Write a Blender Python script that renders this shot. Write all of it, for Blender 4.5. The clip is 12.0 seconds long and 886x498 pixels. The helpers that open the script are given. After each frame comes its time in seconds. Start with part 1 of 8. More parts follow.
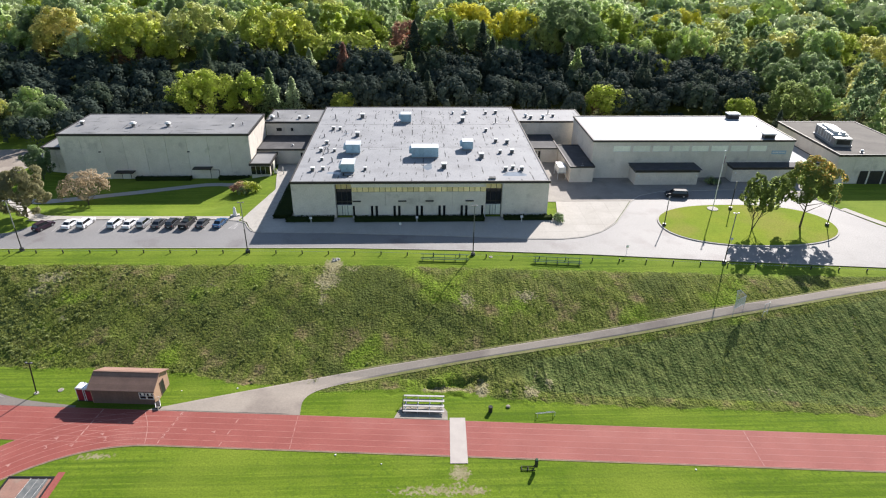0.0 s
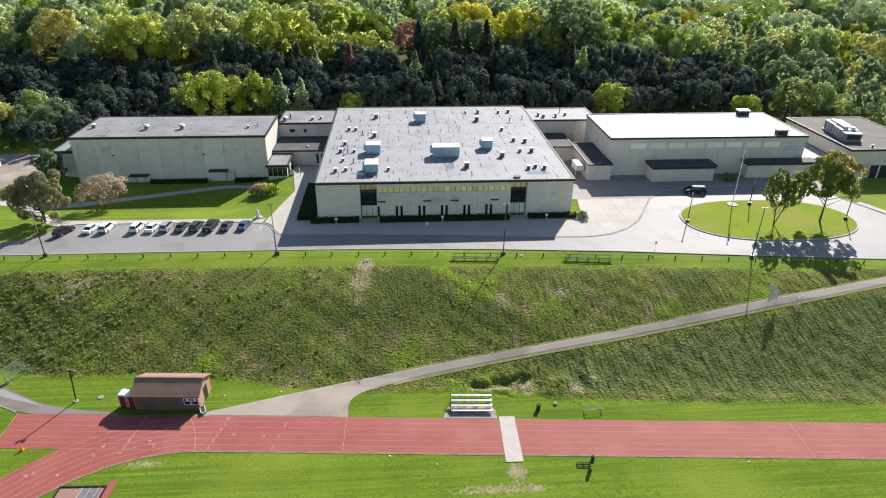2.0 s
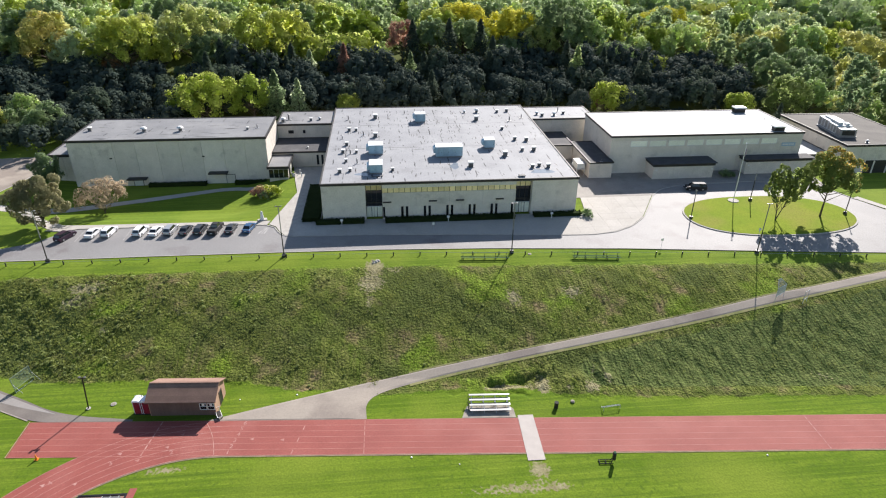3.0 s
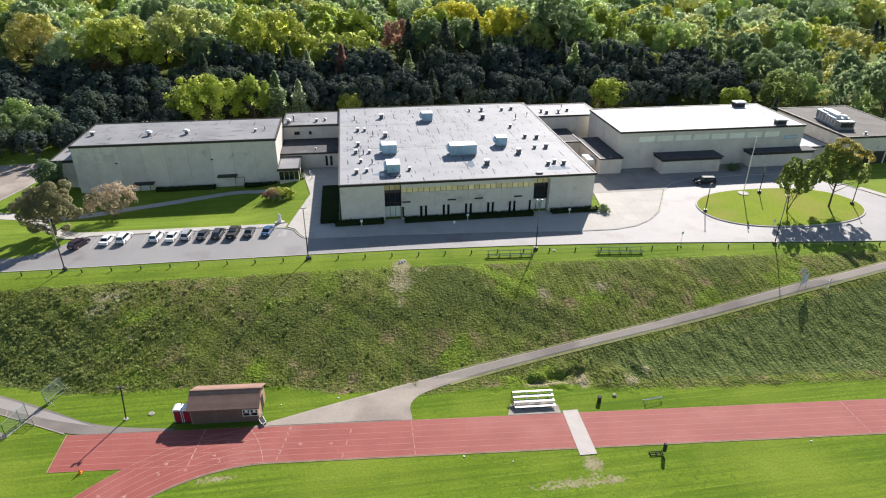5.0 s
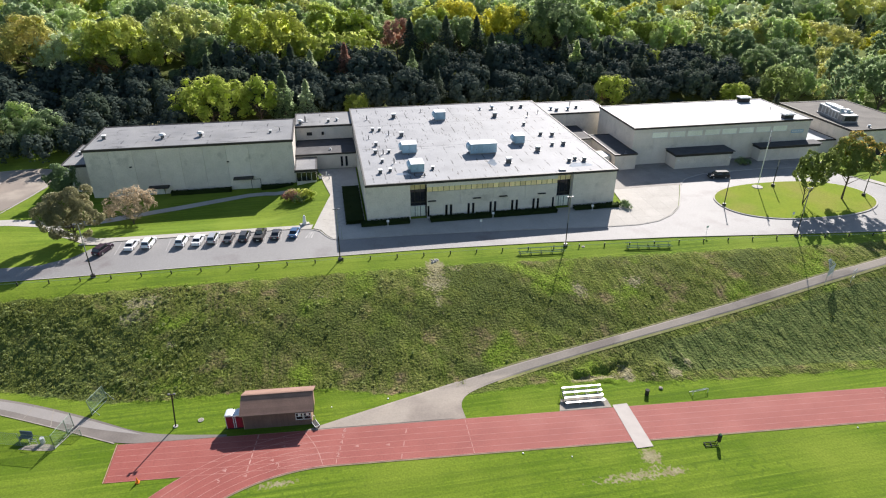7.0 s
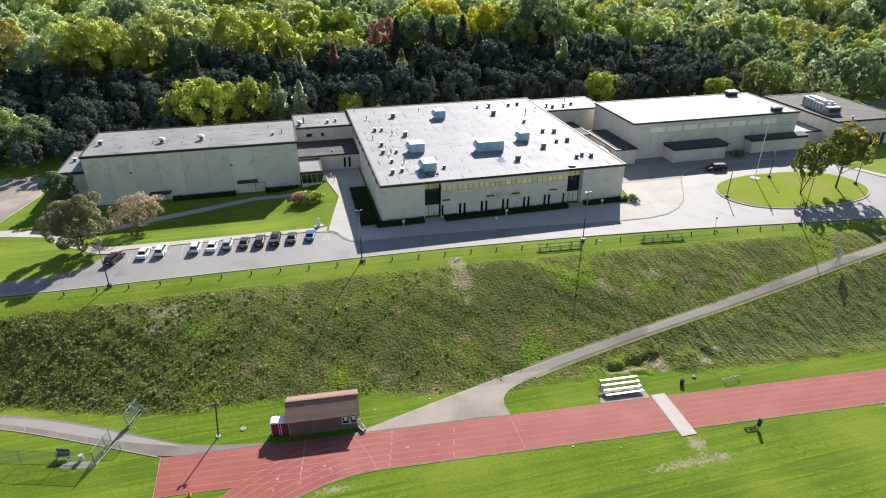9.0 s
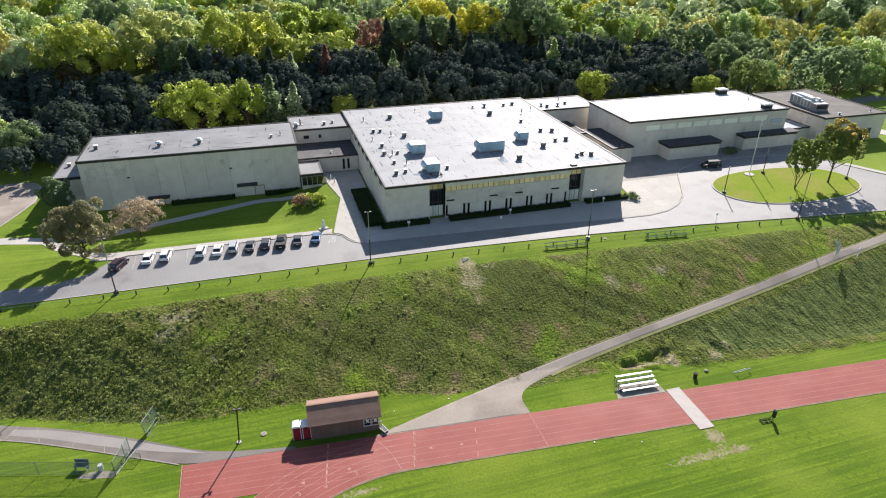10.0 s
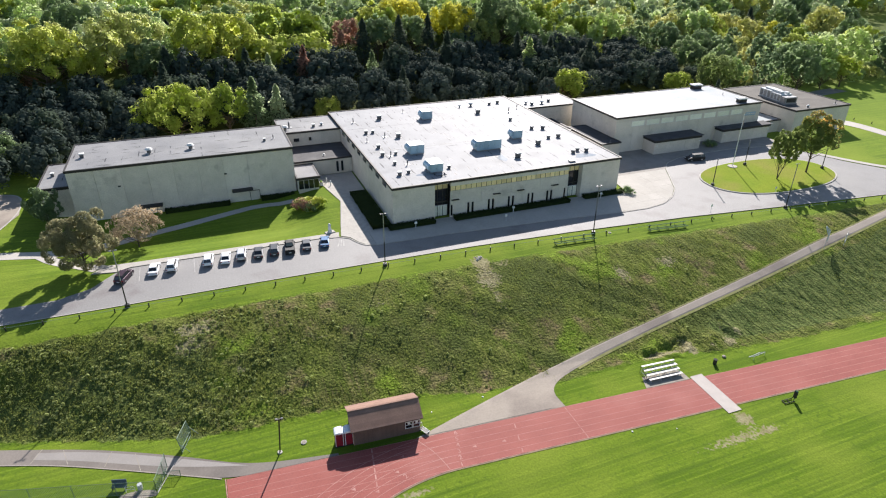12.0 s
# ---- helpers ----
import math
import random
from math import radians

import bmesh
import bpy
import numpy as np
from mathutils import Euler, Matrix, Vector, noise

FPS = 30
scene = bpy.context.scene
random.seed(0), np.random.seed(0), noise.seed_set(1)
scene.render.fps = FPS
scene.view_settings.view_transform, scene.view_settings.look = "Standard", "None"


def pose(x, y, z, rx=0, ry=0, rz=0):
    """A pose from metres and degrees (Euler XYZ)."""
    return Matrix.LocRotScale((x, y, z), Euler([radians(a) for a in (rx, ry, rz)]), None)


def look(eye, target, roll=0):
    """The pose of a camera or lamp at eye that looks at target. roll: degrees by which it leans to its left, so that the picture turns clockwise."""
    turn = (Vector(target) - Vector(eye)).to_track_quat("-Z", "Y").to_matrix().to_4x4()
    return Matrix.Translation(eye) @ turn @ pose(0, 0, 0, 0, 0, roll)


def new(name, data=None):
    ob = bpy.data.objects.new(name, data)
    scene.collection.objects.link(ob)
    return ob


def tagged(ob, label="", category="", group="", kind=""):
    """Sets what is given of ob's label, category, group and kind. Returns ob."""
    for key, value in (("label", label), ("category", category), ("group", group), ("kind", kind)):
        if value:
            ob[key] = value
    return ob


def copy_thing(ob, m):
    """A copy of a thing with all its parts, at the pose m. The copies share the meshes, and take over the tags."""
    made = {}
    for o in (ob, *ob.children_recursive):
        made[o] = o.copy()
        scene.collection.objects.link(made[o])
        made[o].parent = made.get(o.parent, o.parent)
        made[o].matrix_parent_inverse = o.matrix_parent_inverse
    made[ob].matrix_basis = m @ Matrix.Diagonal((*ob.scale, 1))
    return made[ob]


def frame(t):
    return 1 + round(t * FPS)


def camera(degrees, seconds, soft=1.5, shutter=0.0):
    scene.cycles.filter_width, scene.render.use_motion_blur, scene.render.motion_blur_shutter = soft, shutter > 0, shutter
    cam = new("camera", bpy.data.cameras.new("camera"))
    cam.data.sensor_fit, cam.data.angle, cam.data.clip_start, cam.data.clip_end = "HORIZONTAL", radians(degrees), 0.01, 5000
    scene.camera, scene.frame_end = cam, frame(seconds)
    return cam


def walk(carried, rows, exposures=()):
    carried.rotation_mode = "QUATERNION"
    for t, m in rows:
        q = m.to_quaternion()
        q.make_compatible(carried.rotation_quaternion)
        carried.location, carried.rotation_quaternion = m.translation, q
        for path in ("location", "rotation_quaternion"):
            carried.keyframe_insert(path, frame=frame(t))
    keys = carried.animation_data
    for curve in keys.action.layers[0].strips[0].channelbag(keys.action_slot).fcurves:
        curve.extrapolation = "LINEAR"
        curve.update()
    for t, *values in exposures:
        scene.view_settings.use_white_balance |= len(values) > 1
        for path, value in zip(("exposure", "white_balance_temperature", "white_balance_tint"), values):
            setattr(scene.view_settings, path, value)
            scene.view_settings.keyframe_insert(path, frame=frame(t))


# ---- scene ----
cam = camera(71.1, 12.0, soft=1.15)
PATH = [
    (0, (-3.815, 2.725, 57.739), (-3.735, 4.498, 56.817), 0.7),
    (0.5, (-5.871, 2.821, 57.692), (-5.781, 4.594, 56.77), 0.7),
    (1, (-7.994, 2.95, 57.613), (-7.893, 4.722, 56.692), 0.6),
    (1.5, (-10.081, 3.058, 57.533), (-9.966, 4.83, 56.612), 0.6),
    (2, (-12.165, 3.236, 57.451), (-12.031, 5.007, 56.53), 0.6),
    (2.5, (-14.237, 3.457, 57.376), (-14.079, 5.226, 56.456), 0.5),
    (3, (-16.283, 3.707, 57.316), (-16.101, 5.473, 56.396), 0.5),
    (5, (-24.956, 4.891, 56.981), (-24.695, 6.647, 56.061), 0.3),
    (5.5, (-27.236, 5.186, 56.95), (-26.96, 6.94, 56.03), 0.3),
    (6, (-29.549, 5.513, 56.956), (-29.255, 7.263, 56.035), 0.3),
    (6.5, (-31.888, 5.92, 56.942), (-31.578, 7.668, 56.02), 0.3),
    (7, (-34.225, 6.367, 56.942), (-33.894, 8.11, 56.019), 0.2),
    (9, (-43.888, 8.46, 56.963), (-43.445, 10.177, 56.036), 0.2),
    (9.5, (-46.307, 8.988, 56.999), (-45.833, 10.696, 56.073), 0.2),
    (10, (-48.742, 9.628, 57.057), (-48.235, 11.327, 56.131), 0.2),
    (10.5, (-51.225, 10.344, 57.095), (-50.682, 12.032, 56.17), 0.3),
    (11, (-53.663, 11.093, 57.145), (-53.085, 12.769, 56.219), 0.3),
    (11.5, (-56.093, 11.896, 57.177), (-55.479, 13.559, 56.251), 0.4),
    (12, (-58.573, 12.762, 57.197), (-57.924, 14.411, 56.27), 0.4),
]
walk(cam, [(t, look(eye, target, roll)) for t, eye, target, roll in PATH])

# ---- light ----
SUN_EL, SUN_AZ = 32.2, 28.8          # degrees; azimuth from +y towards +x
world = bpy.data.worlds.new("sky")
scene.world = world
world.use_nodes = True
wn = world.node_tree.nodes
sky = wn.new("ShaderNodeTexSky")
sky.sky_type, sky.sun_disc = "NISHITA", False
sky.sun_elevation, sky.sun_rotation = radians(SUN_EL), radians(SUN_AZ)
sky.altitude, sky.air_density, sky.dust_density = 250, 1.0, 0.6
world.node_tree.links.new(sky.outputs[0], wn["Background"].inputs[0])
wn["Background"].inputs[1].default_value = 0.074
sun = new("sun", bpy.data.lights.new("sun", "SUN"))
sun.data.energy, sun.data.angle, sun.data.color = 5.0, radians(0.55), (1.0, 0.932, 0.885)
sun_to = Vector((math.sin(radians(SUN_AZ)) * math.cos(radians(SUN_EL)), math.cos(radians(SUN_AZ)) * math.cos(radians(SUN_EL)), math.sin(radians(SUN_EL))))
sun.matrix_world = look(sun_to * 300, (0, 0, 0))
scene.view_settings.exposure = 0.93

rng = np.random.default_rng(7)


# ---- materials ----
def mat(name, c1, c2=None, scale=1.0, rough=0.8, metal=0.0, bump=0.0, bscale=12.0, fine=0.12, spec=0.4, vary=0.0, island=0.0, stain=None, stain_at=(0.55, 0.75), stain_scale=0.25, clear=0.0):
    """A painted, stony or metal surface: two colours mixed by broad noise, fine grain, optional stains and relief."""
    m = bpy.data.materials.new(name)
    m.use_nodes = True
    nt = m.node_tree
    n, l = nt.nodes, nt.links
    b = n["Principled BSDF"]
    geo = n.new("ShaderNodeNewGeometry")

    def noise_at(s, detail=4.0):
        t = n.new("ShaderNodeTexNoise")
        t.inputs["Scale"].default_value, t.inputs["Detail"].default_value = s, detail
        l.new(geo.outputs["Position"], t.inputs["Vector"])
        return t.outputs["Fac"]

    def ramp(src, lo, hi):
        r = n.new("ShaderNodeMapRange")
        r.inputs[1].default_value, r.inputs[2].default_value = lo, hi
        l.new(src, r.inputs[0])
        return r.outputs[0]

    def mix(f, a, c):
        x = n.new("ShaderNodeMix")
        x.data_type = "RGBA"
        l.new(f, x.inputs[0])
        for v, k in ((a, 6), (c, 7)):
            if isinstance(v, tuple):
                x.inputs[k].default_value = (*v, 1)
            else:
                l.new(v, x.inputs[k])
        return x.outputs[2]

    c2 = c2 or tuple(v * 0.8 for v in c1)
    col = mix(ramp(noise_at(scale), 0.35, 0.65), tuple(c1), tuple(c2))
    if stain:
        col = mix(ramp(noise_at(stain_scale, 8.0), *stain_at), col, tuple(stain))
    hsv = n.new("ShaderNodeHueSaturation")
    l.new(col, hsv.inputs["Color"])
    total = ramp(noise_at(scale * 9 + 3, 3.0), 0.3, 0.7)
    val = n.new("ShaderNodeMath")
    val.operation, val.inputs[1].default_value, val.inputs[2].default_value = "MULTIPLY_ADD", 2 * fine, 1 - fine
    l.new(total, val.inputs[0])
    out = val.outputs[0]
    for amount, sock in ((vary, None), (island, geo.outputs["Random Per Island"])):
        if amount:
            if sock is None:
                sock = n.new("ShaderNodeObjectInfo").outputs["Random"]
            k = n.new("ShaderNodeMath")
            k.operation, k.inputs[1].default_value, k.inputs[2].default_value = "MULTIPLY_ADD", 2 * amount, 1 - amount
            l.new(sock, k.inputs[0])
            p = n.new("ShaderNodeMath")
            p.operation = "MULTIPLY"
            l.new(out, p.inputs[0]), l.new(k.outputs[0], p.inputs[1])
            out = p.outputs[0]
    l.new(out, hsv.inputs["Value"])
    l.new(hsv.outputs[0], b.inputs["Base Color"])
    b.inputs["Roughness"].default_value, b.inputs["Metallic"].default_value = rough, metal
    b.inputs["Specular IOR Level"].default_value = spec
    b.inputs["Coat Weight"].default_value = clear
    if bump:
        bp = n.new("ShaderNodeBump")
        bp.inputs["Strength"].default_value, bp.inputs["Distance"].default_value = bump, 0.05
        l.new(noise_at(bscale, 5.0), bp.inputs["Height"])
        l.new(bp.outputs[0], b.inputs["Normal"])
    return m


def foliage(name, c1, c2, through_light=0.5, tree=0.35, leaf=0.16):
    """Leaves: colour varies from tree to tree, along broad noise and from leaf to leaf; light comes through them."""
    m = bpy.data.materials.new(name)
    m.use_nodes = True
    n, l = m.node_tree.nodes, m.node_tree.links
    b, out = n["Principled BSDF"], n["Material Output"]
    geo, info, tex = n.new("ShaderNodeNewGeometry"), n.new("ShaderNodeObjectInfo"), n.new("ShaderNodeTexNoise")
    tex.inputs["Scale"].default_value = 0.22
    l.new(geo.outputs["Position"], tex.inputs["Vector"])
    add = n.new("ShaderNodeMath")
    add.operation, add.inputs[1].default_value = "MULTIPLY_ADD", 0.5
    l.new(info.outputs["Random"], add.inputs[0]), l.new(tex.outputs["Fac"], add.inputs[2])
    sub = n.new("ShaderNodeMapRange")
    sub.inputs[1].default_value, sub.inputs[2].default_value = 0.45, 1.05
    l.new(add.outputs[0], sub.inputs[0])
    x = n.new("ShaderNodeMix")
    x.data_type = "RGBA"
    x.inputs[6].default_value, x.inputs[7].default_value = (*c1, 1), (*c2, 1)
    l.new(sub.outputs[0], x.inputs[0])
    v = n.new("ShaderNodeMath")
    v.operation, v.inputs[1].default_value, v.inputs[2].default_value = "MULTIPLY_ADD", 2 * leaf, 1 - leaf
    l.new(geo.outputs["Random Per Island"], v.inputs[0])
    h = n.new("ShaderNodeHueSaturation")
    l.new(v.outputs[0], h.inputs["Value"]), l.new(x.outputs[2], h.inputs["Color"])
    l.new(h.outputs[0], b.inputs["Base Color"])
    b.inputs["Roughness"].default_value, b.inputs["Specular IOR Level"].default_value = 0.8, 0.02
    tr, ms = n.new("ShaderNodeBsdfTranslucent"), n.new("ShaderNodeMixShader")
    bright = n.new("ShaderNodeHueSaturation")
    bright.inputs["Value"].default_value, bright.inputs["Saturation"].default_value = min(3.2, 0.95 / max(c1 + c2)), 0.97
    l.new(h.outputs[0], bright.inputs["Color"])
    l.new(bright.outputs[0], tr.inputs["Color"])
    ms.inputs[0].default_value = through_light
    l.new(b.outputs[0], ms.inputs[1]), l.new(tr.outputs[0], ms.inputs[2]), l.new(ms.outputs[0], out.inputs["Surface"])
    return m


CONCRETE_WALL = mat("precast concrete", (0.7, 0.642, 0.562), (0.635, 0.582, 0.507), 0.5, 0.85, bump=0.15, bscale=25, vary=0.05, stain=(0.3, 0.275, 0.24), stain_at=(0.6, 0.9), stain_scale=0.35)
DARK_METAL = mat("dark bronze metal", (0.03, 0.028, 0.026), (0.045, 0.042, 0.04), 1.0, 0.6, 0.2)
BLACK = mat("black paint", (0.02, 0.02, 0.022), (0.03, 0.03, 0.03), 2.0, 0.5)
WHITE_PAINT = mat("white paint", (0.75, 0.75, 0.73), (0.66, 0.66, 0.64), 1.0, 0.5, stain=(0.5, 0.48, 0.44), stain_at=(0.6, 0.85))
GALV = mat("galvanised steel", (0.6, 0.62, 0.64), (0.5, 0.52, 0.54), 2.0, 0.45, 0.25)
ALU = mat("aluminium plank", (0.44, 0.425, 0.415), (0.37, 0.36, 0.35), 1.5, 0.4, 0.25)
UNIT_BLUE = mat("pale blue sheet metal", (0.33, 0.47, 0.56), (0.28, 0.41, 0.5), 0.8, 0.45, 0.2, vary=0.1, stain=(0.25, 0.27, 0.3), stain_at=(0.6, 0.85), stain_scale=0.8)
UNIT_LID = mat("pale galvanised lid", (0.6, 0.63, 0.65), (0.52, 0.55, 0.57), 0.8, 0.5, 0.1, stain=(0.4, 0.42, 0.44), stain_at=(0.6, 0.85), stain_scale=0.8)
UNIT_GREY = mat("weathered vent metal", (0.33, 0.33, 0.33), (0.24, 0.24, 0.25), 1.5, 0.5, 0.4, vary=0.2)
GLASS_DARK = mat("tinted glass", (0.012, 0.014, 0.016), (0.02, 0.022, 0.025), 0.4, 0.06, 0.0, fine=0.05, spec=0.6)
PANEL_YELLOW = mat("yellowed clerestory glass", (0.95, 0.79, 0.42), (0.86, 0.67, 0.35), 0.6, 0.2, vary=0.25, spec=0.6)
PANEL_PALE = mat("pale translucent glazing", (0.9, 0.9, 0.78), (0.85, 0.85, 0.73), 0.6, 0.25, vary=0.08, spec=0.6)
SIGN_BLUE = mat("pale blue sign paint", (0.36, 0.48, 0.6), (0.32, 0.44, 0.56), 1.5, 0.5)
CONCRETE = mat("pale concrete paving", (0.425, 0.402, 0.365), (0.39, 0.368, 0.33), 0.3, 0.85, spec=0.3, bump=0.1, bscale=15, vary=0.03, stain=(0.36, 0.335, 0.3), stain_at=(0.6, 0.9), stain_scale=0.3)
KERB = mat("concrete kerb", (0.42, 0.4, 0.36), (0.35, 0.33, 0.3), 1.0, 0.85, bump=0.15)
ASPHALT = mat("worn grey asphalt", (0.232, 0.226, 0.22), (0.203, 0.198, 0.194), 0.12, 0.7, bump=0.25, bscale=30, fine=0.15, stain=(0.12, 0.095, 0.097), stain_at=(0.55, 0.9), stain_scale=0.2, spec=0.5)
ASPHALT_PATH = mat("sun-bleached asphalt path", (0.355, 0.31, 0.26), (0.305, 0.268, 0.228), 0.12, 0.9, spec=0.12, bump=0.08, bscale=25, fine=0.07, stain=(0.25, 0.215, 0.185), stain_at=(0.5, 0.6), stain_scale=0.1)
TRACK_RED = mat("red rubber track", (0.285, 0.083, 0.068), (0.25, 0.07, 0.058), 0.25, 0.75, spec=0.25, bump=0.15, bscale=40, fine=0.12, stain=(0.315, 0.11, 0.092), stain_at=(0.5, 0.75), stain_scale=0.15)
TRACK_LINE = mat("faded white line", (0.45, 0.255, 0.225), (0.34, 0.14, 0.115), 1.2, 0.8)
LANE_FADED = mat("worn lane line", (0.42, 0.215, 0.185), (0.32, 0.125, 0.105), 0.6, 0.8)
LINE_WHITE = mat("worn road paint", (0.42, 0.41, 0.39), (0.26, 0.255, 0.25), 1.5, 0.8)
MAT_CLOTH = mat("off-white crossing mat", (0.45, 0.41, 0.375), (0.41, 0.37, 0.34), 0.8, 0.9, bump=0.05, bscale=30, fine=0.04, stain=(0.4, 0.35, 0.32), stain_at=(0.6, 0.85), stain_scale=0.6)
SOIL = mat("dry bare soil", (0.25, 0.19, 0.12), (0.17, 0.13, 0.085), 0.7, 0.95, bump=0.5, bscale=6)
GRAVEL = mat("pale gravel", (0.33, 0.3, 0.25), (0.25, 0.22, 0.19), 1.2, 0.95, bump=0.5, bscale=14)
BARK = mat("grey brown bark", (0.12, 0.09, 0.065), (0.08, 0.06, 0.045), 2.0, 0.9, bump=0.6, bscale=10)
SHINGLE = mat("brown roof shingle", (0.27, 0.165, 0.125), (0.225, 0.138, 0.105), 0.8, 0.9, bump=0.3, bscale=14, vary=0.1)
SIDING = mat("brown painted siding", (0.15, 0.095, 0.08), (0.128, 0.08, 0.068), 0.8, 0.75, vary=0.06)
SIDING_TAN = mat("tan painted gable", (0.42, 0.27, 0.19), (0.36, 0.23, 0.165), 0.8, 0.75, vary=0.06)
RED_PLASTIC = mat("red moulded plastic", (0.27, 0.016, 0.035), (0.22, 0.014, 0.03), 1.0, 0.4)
WHITE_PLASTIC = mat("white translucent plastic", (0.75, 0.78, 0.82), (0.68, 0.72, 0.78), 1.0, 0.4)
GREEN_PAINT = mat("dark green bench paint", (0.03, 0.09, 0.05), (0.025, 0.07, 0.04), 1.0, 0.85, spec=0.15)
WIRE = mat("green wire mesh", (0.2, 0.27, 0.22), (0.16, 0.22, 0.18), 1.0, 0.5, 0.3)
STEEL_DARK = mat("dark steel", (0.05, 0.05, 0.05), (0.035, 0.035, 0.035), 1.0, 0.45, 0.6)
TYRE = mat("tyre rubber", (0.02, 0.02, 0.02), (0.03, 0.03, 0.03), 3.0, 0.85)
RIM = mat("alloy rim", (0.5, 0.5, 0.52), (0.4, 0.4, 0.42), 2.0, 0.3, 0.8)
CAR_GLASS = mat("car window glass", (0.012, 0.014, 0.017), (0.02, 0.022, 0.025), 0.5, 0.04, fine=0.03, spec=0.8)
LAMP_RED = mat("red tail lens", (0.35, 0.02, 0.02), (0.3, 0.015, 0.015), 2.0, 0.2)
LAMP_CLEAR = mat("clear headlight lens", (0.7, 0.72, 0.75), (0.6, 0.62, 0.65), 2.0, 0.15)
ORANGE = mat("orange plastic", (0.8, 0.25, 0.02), (0.7, 0.2, 0.02), 2.0, 0.5)
ROOF_DARK = mat("dark ballast roof", (0.075, 0.075, 0.08), (0.055, 0.055, 0.06), 0.6, 0.85, bump=0.2, bscale=20, stain=(0.12, 0.12, 0.12), stain_at=(0.6, 0.85))
ROOF_WHITE = mat("bright white roof membrane", (0.4, 0.41, 0.42), (0.35, 0.365, 0.375), 0.1, 0.6, spec=0.1, bump=0.05, bscale=3, stain=(0.29, 0.34, 0.36), stain_at=(0.52, 0.72), stain_scale=0.16)
ROOF_BROWN = mat("warm grey gravel roof", (0.13, 0.12, 0.105), (0.1, 0.092, 0.082), 0.25, 0.9, bump=0.3, bscale=20, stain=(0.19, 0.175, 0.15), stain_at=(0.55, 0.8), stain_scale=0.15)


def seamed_roof(name, base, base2, tar, width, length, streak, rough=0.66):
    """Roofing felt in long sheets with broken tar along the seams and blotches of wear."""
    m = mat(name, base, base2, 0.15, rough, spec=0.13, bump=0.1, bscale=8, stain=tuple(v * 0.72 for v in base), stain_at=(0.52, 0.8), stain_scale=0.2)
    n, l = m.node_tree.nodes, m.node_tree.links
    b = n["Principled BSDF"]
    src = b.inputs["Base Color"].links[0].from_socket
    geo = n.new("ShaderNodeNewGeometry")
    mp = n.new("ShaderNodeMapping")
    mp.inputs["Rotation"].default_value = (0, 0, radians(90))
    l.new(geo.outputs["Position"], mp.inputs["Vector"])
    warp = n.new("ShaderNodeTexNoise")
    warp.inputs["Scale"].default_value = 0.6
    l.new(geo.outputs["Position"], warp.inputs["Vector"])
    wadd = n.new("ShaderNodeVectorMath")
    wadd.operation = "MULTIPLY_ADD"
    wadd.inputs[1].default_value = (0.35, 0.35, 0)
    l.new(warp.outputs["Color"], wadd.inputs[0]), l.new(mp.outputs[0], wadd.inputs[2])
    br = n.new("ShaderNodeTexBrick")
    br.inputs["Scale"].default_value = 1.0
    br.inputs["Mortar Size"].default_value, br.inputs["Mortar Smooth"].default_value = 0.12, 0.2
    br.inputs["Brick Width"].default_value, br.inputs["Row Height"].default_value = length, width
    l.new(wadd.outputs[0], br.inputs["Vector"])
    brk = n.new("ShaderNodeTexNoise")
    brk.inputs["Scale"].default_value, brk.inputs["Detail"].default_value = 0.3, 6.0
    l.new(geo.outputs["Position"], brk.inputs["Vector"])
    rg = n.new("ShaderNodeMapRange")
    rg.inputs[1].default_value, rg.inputs[2].default_value, rg.inputs[4].default_value = 0.5 - streak, 0.62 - streak, 1.0
    l.new(brk.outputs["Fac"], rg.inputs[0])
    mu = n.new("ShaderNodeMath")
    mu.operation = "MULTIPLY"
    l.new(br.outputs["Fac"], mu.inputs[0]), l.new(rg.outputs[0], mu.inputs[1])
    x = n.new("ShaderNodeMix")
    x.data_type = "RGBA"
    l.new(mu.outputs[0], x.inputs[0]), l.new(src, x.inputs[6])
    x.inputs[7].default_value = (*tar, 1)
    l.new(x.outputs[2], b.inputs["Base Color"])
    return m


ROOF_MAIN = seamed_roof("patched grey roofing felt", (0.32, 0.325, 0.335), (0.28, 0.285, 0.295), (0.03, 0.03, 0.035), 2.4, 90.0, -0.01)
ROOF_LEFT = seamed_roof("aged dark grey roofing felt", (0.275, 0.275, 0.275), (0.215, 0.217, 0.222), (0.045, 0.045, 0.05), 3.0, 9.0, -0.03, 0.6)

